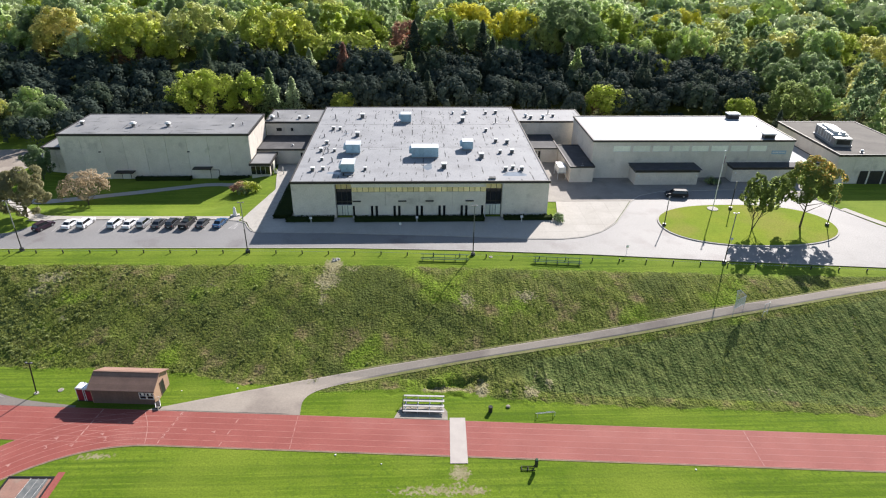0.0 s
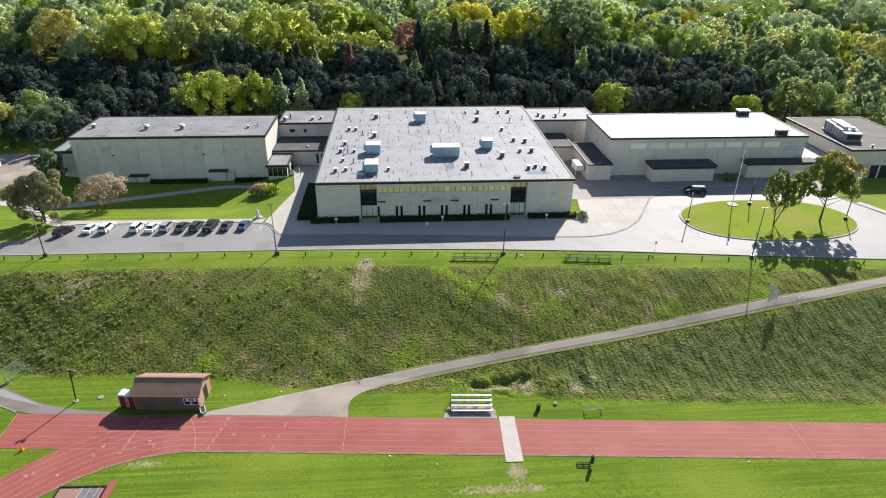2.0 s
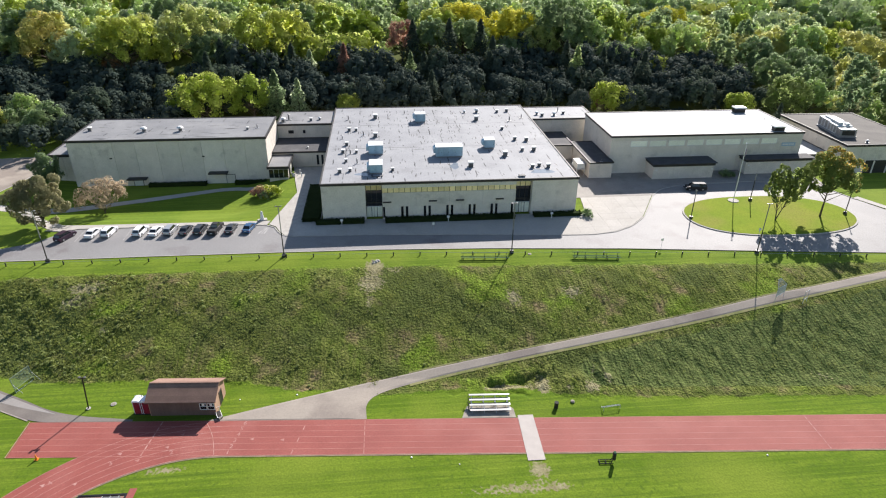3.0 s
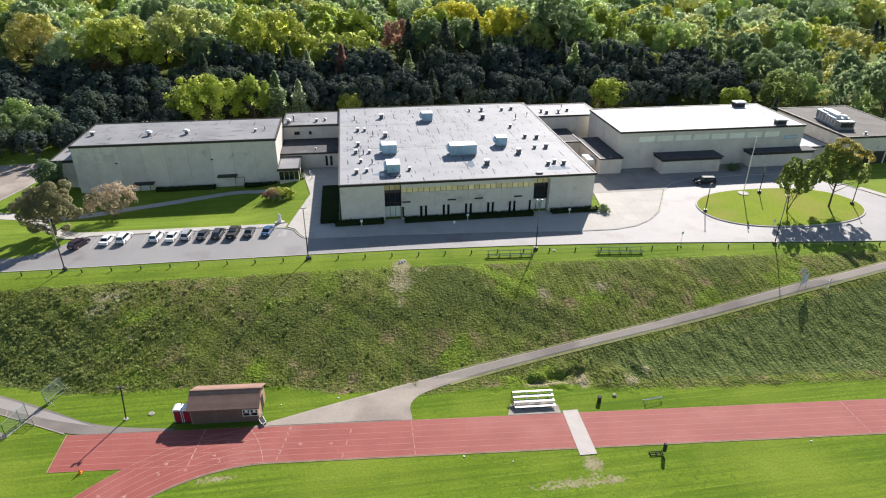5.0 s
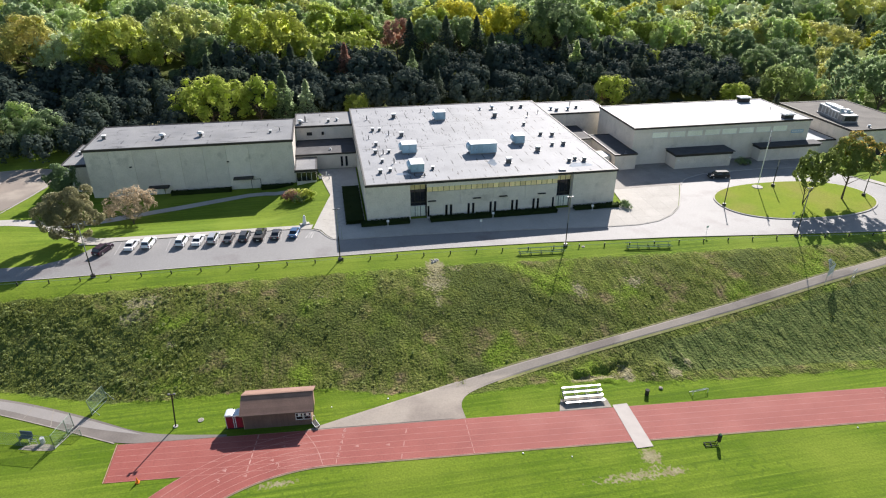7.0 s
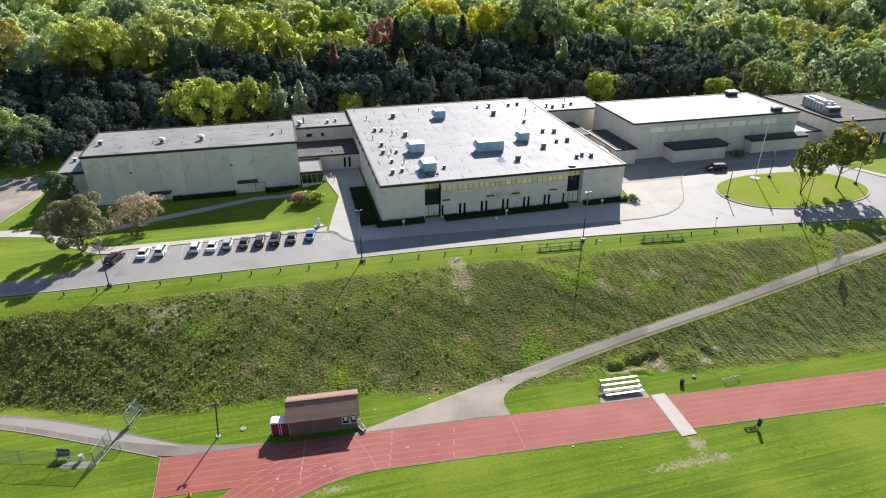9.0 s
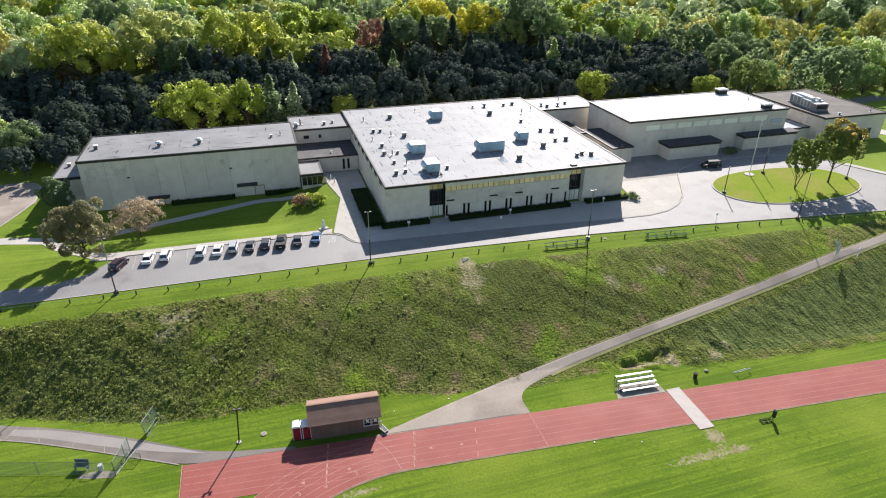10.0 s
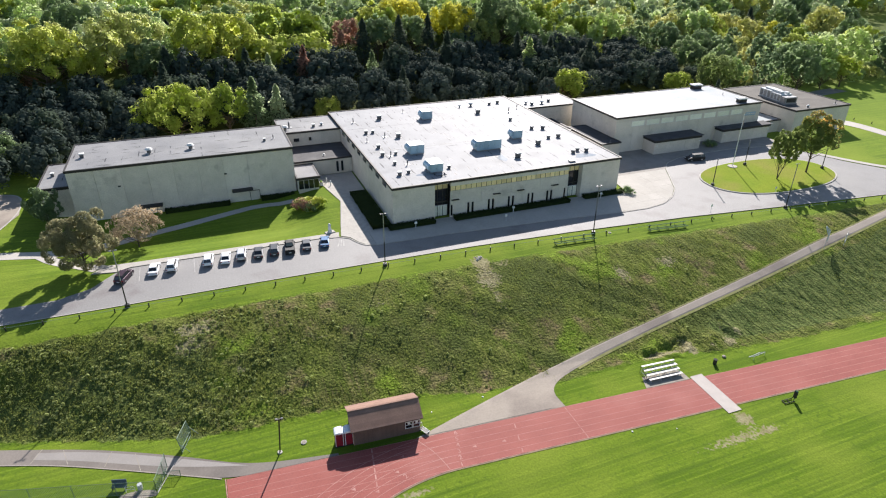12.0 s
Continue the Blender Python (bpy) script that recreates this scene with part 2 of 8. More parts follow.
LEAF = {
    "green": foliage("green leaves", (0.175, 0.225, 0.105), (0.25, 0.29, 0.135), 0.62),
    "deep": foliage("deep green leaves", (0.105, 0.145, 0.078), (0.15, 0.19, 0.095), 0.55),
    "lime": foliage("lime green leaves", (0.195, 0.228, 0.06), (0.262, 0.275, 0.07), 0.58),
    "limey": foliage("bright summer leaves", (0.165, 0.205, 0.045), (0.22, 0.25, 0.055), 0.58),
    "gold": foliage("golden autumn leaves", (0.43, 0.4, 0.055), (0.35, 0.355, 0.06), 0.52),
    "olive": foliage("olive autumn leaves", (0.22, 0.245, 0.1), (0.28, 0.275, 0.115), 0.6),
    "rust": foliage("rust brown leaves", (0.2, 0.115, 0.085), (0.26, 0.16, 0.115), 0.35),
    "grey": foliage("sparse grey brown leaves", (0.16, 0.155, 0.088), (0.21, 0.195, 0.112), 0.42),
    "maple": foliage("orange maple leaves", (0.34, 0.23, 0.065), (0.33, 0.26, 0.08), 0.52),
    "island": foliage("dull green leaves", (0.112, 0.145, 0.05), (0.158, 0.185, 0.06), 0.55),
    "needle": foliage("dark conifer needles", (0.05, 0.072, 0.05), (0.072, 0.094, 0.062), 0.2),
    "twig": foliage("sparse pale brown leaves", (0.24, 0.19, 0.13), (0.3, 0.24, 0.165), 0.3),
    # the slope's shade and some haze are put into this dark colour
    "shady": foliage("dull leaves with painted shade", (0.043, 0.061, 0.052), (0.061, 0.079, 0.061), 0.12, leaf=0.05),
    # distance haze is put into this paler, bluer leaf colour
    "pale": foliage("pale leaves tinted for haze", (0.235, 0.275, 0.18), (0.29, 0.32, 0.2), 0.58),
    "autumn": foliage("orange-tinged leaves", (0.3, 0.24, 0.09), (0.22, 0.245, 0.085), 0.57),
    "hedge": foliage("clipped dark hedge", (0.022, 0.035, 0.012), (0.035, 0.05, 0.016), 0.15),
    "straw": foliage("rough grass blades", (0.13, 0.162, 0.038), (0.185, 0.2, 0.056), 0.3, leaf=0.15),
    "weed": foliage("dull green weed leaves", (0.165, 0.195, 0.075), (0.215, 0.24, 0.092), 0.42),
}


def grass_material():
    """Turf: mown, rough and bare, by the sheet's own cover attributes, each with its own grain."""
    m = bpy.data.materials.new("turf")
    m.use_nodes = True
    n, l = m.node_tree.nodes, m.node_tree.links
    b = n["Principled BSDF"]
    geo = n.new("ShaderNodeNewGeometry")

    def noise_at(s, detail=5.0, stretch=None, turn=4.4):
        t = n.new("ShaderNodeTexNoise")
        t.inputs["Scale"].default_value, t.inputs["Detail"].default_value = s, detail
        if stretch:
            mp = n.new("ShaderNodeMapping")
            mp.inputs["Scale"].default_value = stretch
            mp.inputs["Rotation"].default_value = (0, 0, radians(turn))
            l.new(geo.outputs["Position"], mp.inputs["Vector"]), l.new(mp.outputs[0], t.inputs["Vector"])
        else:
            l.new(geo.outputs["Position"], t.inputs["Vector"])
        return t.outputs["Fac"]

    def rampc(src, lo, hi, a, c):
        r = n.new("ShaderNodeMapRange")
        r.inputs[1].default_value, r.inputs[2].default_value = lo, hi
        l.new(src, r.inputs[0])
        return mixc(r.outputs[0], a, c)

    def mixc(f, a, c):
        x = n.new("ShaderNodeMix")
        x.data_type = "RGBA"
        l.new(f, x.inputs[0])
        for v, k in ((a, 6), (c, 7)):
            if isinstance(v, tuple):
                x.inputs[k].default_value = (*v, 1)
            else:
                l.new(v, x.inputs[k])
        return x.outputs[2]

    def attr(name):
        a = n.new("ShaderNodeAttribute")
        a.attribute_name = name
        return a.outputs["Fac"]

    def edge(name, amount, s):
        """A cover's attribute, its border made ragged by noise."""
        k = n.new("ShaderNodeMath")
        k.operation, k.inputs[1].default_value = "MULTIPLY_ADD", amount
        l.new(noise_at(s), k.inputs[0]), l.new(attr(name), k.inputs[2])
        r = n.new("ShaderNodeMapRange")
        r.inputs[1].default_value, r.inputs[2].default_value = 0.4 + amount / 2, 0.6 + amount / 2
        l.new(k.outputs[0], r.inputs[0])
        return r.outputs[0]

    mown = rampc(noise_at(0.35, 6.0), 0.35, 0.65, (0.095, 0.158, 0.012), (0.125, 0.184, 0.017))
    mown = rampc(noise_at(1.0, 2.0, (0.02, 0.62, 1)), 0.46, 0.58, mown, (0.078, 0.135, 0.01))
    mown = rampc(noise_at(1.0, 3.0, (0.05, 2.6, 1)), 0.5, 0.7, mown, (0.145, 0.215, 0.02))
    mown = rampc(noise_at(1.0, 3.0, (0.04, 1.7, 1)), 0.52, 0.66, mown, (0.07, 0.12, 0.012))
    mown = rampc(noise_at(1.6, 6.0), 0.5, 0.7, mown, (0.075, 0.125, 0.014))
    mown = rampc(noise_at(0.06, 3.0), 0.46, 0.72, mown, (0.16, 0.212, 0.026))
    rough = rampc(noise_at(0.9, 8.0), 0.35, 0.68, (0.122, 0.15, 0.032), (0.185, 0.202, 0.052))
    rough = rampc(noise_at(0.1, 5.0), 0.46, 0.64, rough, (0.15, 0.132, 0.06))
    rough = rampc(noise_at(1.0, 4.0, (1.7, 0.12, 0.12)), 0.45, 0.72, rough, (0.075, 0.108, 0.016))
    rough = rampc(noise_at(5.5, 5.0), 0.44, 0.68, rough, (0.075, 0.1, 0.02))
    rough = rampc(noise_at(0.24, 6.0), 0.54, 0.68, rough, (0.195, 0.15, 0.08))
    rough = rampc(noise_at(0.13, 5.0, None), 0.54, 0.64, rough, (0.14, 0.205, 0.024))
    rough = rampc(noise_at(0.075, 4.0), 0.52, 0.62, rough, (0.075, 0.095, 0.025))
    # darker green below the path and on the western bank
    dark_bank = rampc(noise_at(0.7, 6.0), 0.35, 0.65, (0.062, 0.09, 0.026), (0.115, 0.14, 0.044))
    rough = mixc(edge("dark_bank", 0.8, 0.22), rough, dark_bank)
    soil = rampc(noise_at(0.8, 6.0), 0.35, 0.65, (0.195, 0.175, 0.092), (0.268, 0.245, 0.145))
    col = mixc(edge("rough", 0.5, 0.35), mown, rough)
    col = mixc(edge("bare", 1.25, 2.2), col, soil)
    # ground under the woods turns near-black green
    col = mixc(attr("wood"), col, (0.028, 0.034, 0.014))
    h = n.new("ShaderNodeHueSaturation")
    v = n.new("ShaderNodeMapRange")
    v.inputs[1].default_value, v.inputs[2].default_value = 0.3, 0.7
    for lo_hi, at_mown, at_rough in ((3, 0.84, 0.5), (4, 1.16, 1.55)):
        amount = n.new("ShaderNodeMapRange")
        amount.inputs[3].default_value, amount.inputs[4].default_value = at_mown, at_rough
        l.new(attr("rough"), amount.inputs[0]), l.new(amount.outputs[0], v.inputs[lo_hi])
    l.new(noise_at(4.2, 3.0), v.inputs[0]), l.new(v.outputs[0], h.inputs["Value"]), l.new(col, h.inputs["Color"])
    l.new(h.outputs[0], b.inputs["Base Color"])
    b.inputs["Roughness"].default_value, b.inputs["Specular IOR Level"].default_value = 0.95, 0.06
    # soft bloom of short blades seen along the ground
    sheen = n.new("ShaderNodeMapRange")
    sheen.inputs[3].default_value, sheen.inputs[4].default_value = 0.36, 0.06
    l.new(attr("rough"), sheen.inputs[0]), l.new(sheen.outputs[0], b.inputs["Sheen Weight"])
    b.inputs["Sheen Roughness"].default_value, b.inputs["Sheen Tint"].default_value = 0.35, (0.75, 0.9, 0.2, 1)
    bp = n.new("ShaderNodeBump")
    bp.inputs["Strength"].default_value, bp.inputs["Distance"].default_value = 0.95, 0.5
    strength = n.new("ShaderNodeMapRange")
    strength.inputs[3].default_value, strength.inputs[4].default_value = 0.13, 1.0
    l.new(attr("rough"), strength.inputs[0]), l.new(strength.outputs[0], bp.inputs["Strength"])
    # mown ribs that run down the bank
    tilt = n.new("ShaderNodeMath")
    tilt.operation = "MULTIPLY"
    l.new(noise_at(1.0, 2.5, (1.15, 0.16, 0.16), -14), tilt.inputs[0]), l.new(attr("ribs"), tilt.inputs[1])
    rows = n.new("ShaderNodeMath")
    rows.operation, rows.inputs[1].default_value = "MULTIPLY_ADD", 1.9
    l.new(tilt.outputs[0], rows.inputs[0]), l.new(noise_at(2.6, 7.0), rows.inputs[2])
    l.new(rows.outputs[0], bp.inputs["Height"]), l.new(bp.outputs[0], b.inputs["Normal"])
    return m


TURF = grass_material()


# ---- mesh helpers ----
def empty(name, x=0.0, y=0.0, z=0.0, rz=0.0):
    ob = new(name)
    ob.empty_display_size = 0.2
    ob.matrix_basis = pose(x, y, z, 0, 0, rz)
    return ob


def part(name, bm, material, parent=None, label=""):
    """One mesh object from a bmesh, under a thing or a part."""
    me = bpy.data.meshes.new(name)
    bm.to_mesh(me)
    bm.free()
    for mm in (material if isinstance(material, (list, tuple)) else [material]):
        me.materials.append(mm)
    ob = new(name, me)
    ob.parent = parent
    if label:
        tagged(ob, label)
    return ob


def share(name, ob, parent, m):
    """Another object on the mesh of ob."""
    o = new(name, ob.data)
    o.parent = parent
    o.matrix_basis = m
    return o


def mesh_arrays(name, verts, faces, material, parent=None, index=None):
    me = bpy.data.meshes.new(name)
    me.from_pydata(verts, [], faces)
    for mm in (material if isinstance(material, (list, tuple)) else [material]):
        me.materials.append(mm)
    if index is not None:
        me.polygons.foreach_set("material_index", np.asarray(index, np.int32))
    ob = new(name, me)
    ob.parent = parent
    return ob


def box(bm, x0, y0, z0, x1, y1, z1, bevel=0.0, m=None):
    ret = bmesh.ops.create_cube(bm, size=1.0)
    vs = ret["verts"]
    bmesh.ops.scale(bm, vec=(abs(x1 - x0), abs(y1 - y0), abs(z1 - z0)), verts=vs)
    bmesh.ops.translate(bm, vec=((x0 + x1) / 2, (y0 + y1) / 2, (z0 + z1) / 2), verts=vs)
    if bevel:
        es = list({e for v in vs for e in v.link_edges})
        vs = [v for v in bmesh.ops.bevel(bm, geom=es, offset=bevel, segments=1, affect="EDGES")["verts"]]
    if m is not None:
        bmesh.ops.transform(bm, matrix=m, verts=vs)
    return vs


def boxes(*args, bevel=0.0):
    bm = bmesh.new()
    for a in args:
        box(bm, *a, bevel=bevel)
    return bm


def rod(bm, a, b, r0, r1=None, seg=8):
    """A tapered round bar from a to b."""
    a, b = Vector(a), Vector(b)
    r1 = r0 if r1 is None else r1
    ret = bmesh.ops.create_cone(bm, cap_ends=True, segments=seg, radius1=r0, radius2=r1, depth=(b - a).length)
    rot = (b - a).to_track_quat("Z", "Y").to_matrix().to_4x4()
    bmesh.ops.transform(bm, matrix=Matrix.Translation((a + b) / 2) @ rot, verts=ret["verts"])
    return ret["verts"]


def rods(pairs, r, seg=6):
    bm = bmesh.new()
    for a, b in pairs:
        rod(bm, a, b, r, seg=seg)
    return bm


def prism(bm, pts, z0, z1):
    """A flat polygon raised from z0 to z1."""
    lo = [bm.verts.new((x, y, z0)) for x, y in pts]
    hi = [bm.verts.new((x, y, z1)) for x, y in pts]
    top = bm.faces.new(hi)
    bm.faces.new(lo[::-1])
    for i in range(len(pts)):
        j = (i + 1) % len(pts)
        bm.faces.new((lo[i], lo[j], hi[j], hi[i]))
    bmesh.ops.recalc_face_normals(bm, faces=bm.faces[:])
    return top


# ---- ground ----
SLOPE_S = (-1, 0, 0.06, 0.35, 0.64, 0.78, 0.9, 1, 9)
SLOPE_Z = (0, 0, 0.18, 2.28, 4.68, 5.46, 5.85, 6.0, 6.0)


SCARPS = ((-3.8, 6.8, 71.9, 73.5, 0.6, 2.6), (-2.6, 3.6, 70.2, 69.7, 0.5, 1.0), (-9.6, -5.6, 70.7, 70.9, 0.25, 1.0))


def slope_lines(x):
    """The foot and the top of the bank at x."""
    return (np.interp(x, (-140, -90, -60, -20, 20, 60, 140), (92, 86, 76, 72.5, 70, 67.5, 63)),
            np.interp(x, (-140, -90, -20, 20, 60, 140), (104, 102, 99.5, 97.5, 93, 86)))


def ground(x, y):
    """Height of the bare ground."""
    x, y = np.asarray(x, float), np.asarray(y, float)
    yb, yt = slope_lines(x)
    z = np.interp((y - yb) / (yt - yb), SLOPE_S, SLOPE_Z) + 0.1 * np.interp(y, (100, 106), (0, 1))
    z = z - 1.4 * np.interp(x, (-96, -84, -47, -39), (0, 1, 1, 0)) * np.interp(y, (116.8, 119, 124.5, 150, 180), (0, 0.12, 1, 0.9, 0))
    side = np.interp(x, (60, 140), (1, 0.0))
    hill = np.interp(y, (176, 192, 213, 230, 300, 420, 900, 3000), (0, 1.5, 6.8, 8.6, 9.4, 11, 14, 14))
    low = np.interp(y, (176, 300, 500, 3000), (0, 0, 1.0, 6.0))
    z = z + hill * side + low * (1 - side)
    # washed-out gully below the path: scarps that drop towards the field and level out below
    for x0, x1, y0, y1, drop, run in SCARPS:
        mid = y0 + (y1 - y0) * np.clip((x - x0) / (x1 - x0), 0, 1) + 0.25 * np.sin(x * 1.9) + 0.15 * np.sin(x * 4.3)
        ends = np.clip((x - x0) / 1.2, 0, 1) * np.clip((x1 - x) / 1.0, 0, 1)
        d = mid - y
        z = z - drop * ends * np.clip(d / 0.7, 0, 1) * np.clip(1 - d / run, 0, 1) + 0.25 * drop * ends * np.exp(-((d + 0.5) / 0.6) ** 2)
    for hx, hy, r, h in ((9.4, 71.2, 1.9, 0.9), (14.4, 71.6, 1.6, 0.45), (6.6, 70.6, 0.8, -0.3), (19.0, 71.4, 2.6, 0.3)):
        z = z + h * np.exp(-((x - hx) ** 2 + (y - hy) ** 2) / r**2)
    return z


def gz(x, y):
    return float(ground(x, y))


def ragged(a, b, seed=0, amp=1.0):
    """Smooth repeatable unevenness."""
    return amp * (np.sin(a * 0.9 + seed) * np.cos(b * 1.1 - seed) + 0.6 * np.sin(a * 2.3 - b * 1.7 + seed * 3) + 0.4 * np.cos(a * 4.1 + b * 3.7)) / 2


def spread(lo, hi, step, far):
    """Even steps from lo to hi, then ever longer ones out to far."""
    mid = np.arange(lo, hi + step / 2, step)
    out = step * 1.35 ** np.arange(1, 40)
    out = np.cumsum(out)
    out = np.append(out[out < far], far)
    return np.concatenate([(lo - out)[::-1], mid, hi + out])


def finer(lines, lo, hi, step):
    """The same grid lines, closer together between lo and hi."""
    return np.concatenate([lines[lines < lo - step / 2], np.arange(lo, hi, step), lines[lines > hi]])


gx, gy = finer(spread(-100, 100, 0.6, 3000), -9, 23, 0.25), finer(spread(44, 128, 0.75, 3000), 66.5, 78, 0.25)
GX, GY = np.meshgrid(gx, gy)
GZ = ground(GX, GY)
yb, yt = slope_lines(GX)
foot_x = (-140, -90, -68, -60, -50, -44, -36, -28, -22, -18, -8, 2, 8, 24, 39, 54, 80, 140)
foot_y = (92, 86.0, 78.2, 77, 76.8, 75.2, 75, 72.6, 72.4, 70.8, 71.2, 70.9, 68.6, 66.8, 65.8, 64.4, 62, 58)
inside = np.minimum(GY - np.interp(GX, foot_x, foot_y), np.interp(GX, (-140, -76, -18, 21, 60, 140), (99, 98.2, 96.8, 94.3, 91.5, 87)) - GY)
rough_mask = np.clip(0.5 + inside * 0.6 + ragged(GX, GY, 1, 0.3), 0, 1)
path_mid = np.interp(GX, (-40, -20, -9, 5, 32, 56, 100), (68, 71.5, 74.7, 77, 81.2, 85.1, 93))
uneven = rough_mask * np.clip((np.abs(GY - path_mid) - 1.3) / 1.2, 0, 1)
furrows = ((13.3, 75.4, 12.8, 70.4, 0.5), (42.4, 78.2, 40.3, 69.4, 0.35), (47.3, 80, 43.7, 69.9, 0.3), (64.6, 83.5, 61.5, 69.5, 0.5), (24.2, 74.8, 25.8, 71, 0.25), (53.4, 71.4, 53.2, 65.4, 0.25), (60.4, 71.4, 58.0, 65.4, 0.25), (9.4, 73.0, 9.8, 70.2, 0.45), (5.6, 74.2, 3.0, 69.6, 0.7), (34, 78, 32.5, 70, 0.2), (55.5, 82, 52.5, 71, 0.25), (72, 84, 69, 68, 0.3))
scar = np.zeros_like(GX)
for xa, ya, xb, yb_, dp in furrows:
    # washed-out furrows that run down the bank
    f = np.clip((ya - GY) / (ya - yb_), 0, 1)
    mid = xa + (xb - xa) * f + 0.25 * np.sin(GY * 1.7 + xa)
    groove = np.exp(-((GX - mid) / 0.5) ** 2) * np.clip((ya - GY) / 1.5 + 0.2, 0, 1) * np.clip((GY - yb_) / 1.5 + 0.2, 0, 1)
    GZ = GZ - 0.75 * dp * groove + 0.3 * dp * np.exp(-((GX - mid - 1.3) / 0.7) ** 2) * groove.max(axis=1, keepdims=True)
    scar = np.maximum(scar, groove * min(1, dp * 1.3))
GZ = GZ + uneven * (0.17 * ragged(GX * 1.3, GY * 1.3, 2) + 0.16 * ragged(GX * 0.35, GY * 0.4, 5))
bare = np.zeros_like(GX)
for bx, by, rx, ry, k in ((-18.4, 96.6, 1.7, 2.6, 1.0), (-19.0, 92.6, 2.4, 2.8, 0.78), (-19.4, 88.2, 1.0, 3.0, 0.52), (-15.0, 95.8, 2.2, 1.6, 0.46), (-64.6, 94.9, 3.4, 1.7, 0.78), (-66, 91.8, 2.0, 2.0, 0.66), (-59.6, 85.9, 1.8, 1.2, 0.45), (-49, 88.5, 6, 1.6, 0.34), (-38, 92, 4, 1.4, 0.36), (3.8, 87.5, 1.8, 2.4, 0.6), (13.6, 88.0, 2.8, 1.9, 0.56), (-2.0, 53.3, 7.5, 1.1, 0.56), (2.4, 53.2, 2.2, 0.8, 0.72), (1.0, 55.8, 1.6, 1.6, 0.7),
                          (-43.5, 59.7, 3.6, 0.7, 0.6), (-29, 81, 2, 1.5, 0.3), (4.9, 71.0, 1.1, 2.0, 1.0), (0.4, 71.2, 3.8, 0.6, 0.95), (11.9, 69.9, 1.4, 1.5, 0.7), (8.4, 69.8, 1.6, 0.5, 0.5), (14.6, 71.3, 0.9, 2.2, 0.5), (46, 69, 3, 1.6, 0.38), (-75, 76.3, 2.5, 0.6, 0.4), (-9.5, 88, 2, 2, 0.3)):
    bare = np.maximum(bare, k * 1.15 * np.exp(-((GX - bx) / rx) ** 2 - ((GY - by) / ry) ** 2))
glade = np.hypot(GX - np.clip(GX, 212, 255), GY - (np.clip(GX, 212, 255) - 212) * 0.9 - 261)
bare = np.maximum(bare, scar * 0.62)
rough_mask = np.clip(rough_mask + 1.3 * np.exp(-((GX - 1.0) / 6) ** 4 - ((GY - 72.2) / 1.6) ** 2), 0, 1)
# mask of the darker stretches of the bank
dark_bank = np.clip(np.minimum((path_mid - 1.6 - GY) / 1.5, (GY - np.interp(GX, foot_x, foot_y) - 1.0) / 1.5), 0, 1) * np.clip((GX - 9) / 4, 0, 1) * 0.8
dark_bank = np.maximum(dark_bank, 0.5 * np.clip((-56 - GX) / 8, 0, 1) * np.clip((96 - GY) / 2, 0, 1))
ribs = rough_mask * np.clip(np.interp(GX, (-70, -30, -5, 20), (0.15, 0.3, 0.5, 1.0)) + 0.3 * ragged(GX * 0.12, GY * 0.15, 9), 0.1, 1)
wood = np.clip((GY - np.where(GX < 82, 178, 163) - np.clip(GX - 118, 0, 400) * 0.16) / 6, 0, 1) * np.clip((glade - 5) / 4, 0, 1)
nx, ny = len(gx), len(gy)
idx = np.arange(nx * ny).reshape(ny, nx)
quads = np.stack([idx[:-1, :-1], idx[:-1, 1:], idx[1:, 1:], idx[1:, :-1]], -1).reshape(-1, 4)
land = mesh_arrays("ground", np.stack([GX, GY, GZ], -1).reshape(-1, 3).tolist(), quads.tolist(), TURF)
for key, field in (("rough", rough_mask), ("bare", bare), ("wood", wood), ("ribs", ribs), ("dark_bank", dark_bank)):
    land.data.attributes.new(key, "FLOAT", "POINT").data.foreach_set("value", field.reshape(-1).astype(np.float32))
land.data.polygons.foreach_set("use_smooth", np.ones(len(land.data.polygons), bool))
tagged(land, "green turf, mown on the field and rough on the bank", "ground", kind="structure")


def resample(pts, step):
    p = np.array(pts, float)
    d = np.concatenate([[0], np.cumsum(np.hypot(*np.diff(p, axis=0).T))])
    s = np.linspace(0, d[-1], max(2, int(d[-1] / step) + 1))
    return np.stack([np.interp(s, d, p[:, 0]), np.interp(s, d, p[:, 1])], -1)


def smooth(pts, times=2):
    """Corner cutting."""
    p = [tuple(q) for q in pts]
    for _ in range(times):
        o = [p[0]]
        for a, b in zip(p, p[1:]):
            o += [(a[0] * 0.75 + b[0] * 0.25, a[1] * 0.75 + b[1] * 0.25), (a[0] * 0.25 + b[0] * 0.75, a[1] * 0.25 + b[1] * 0.75)]
        p = o + [p[-1]]
    return p


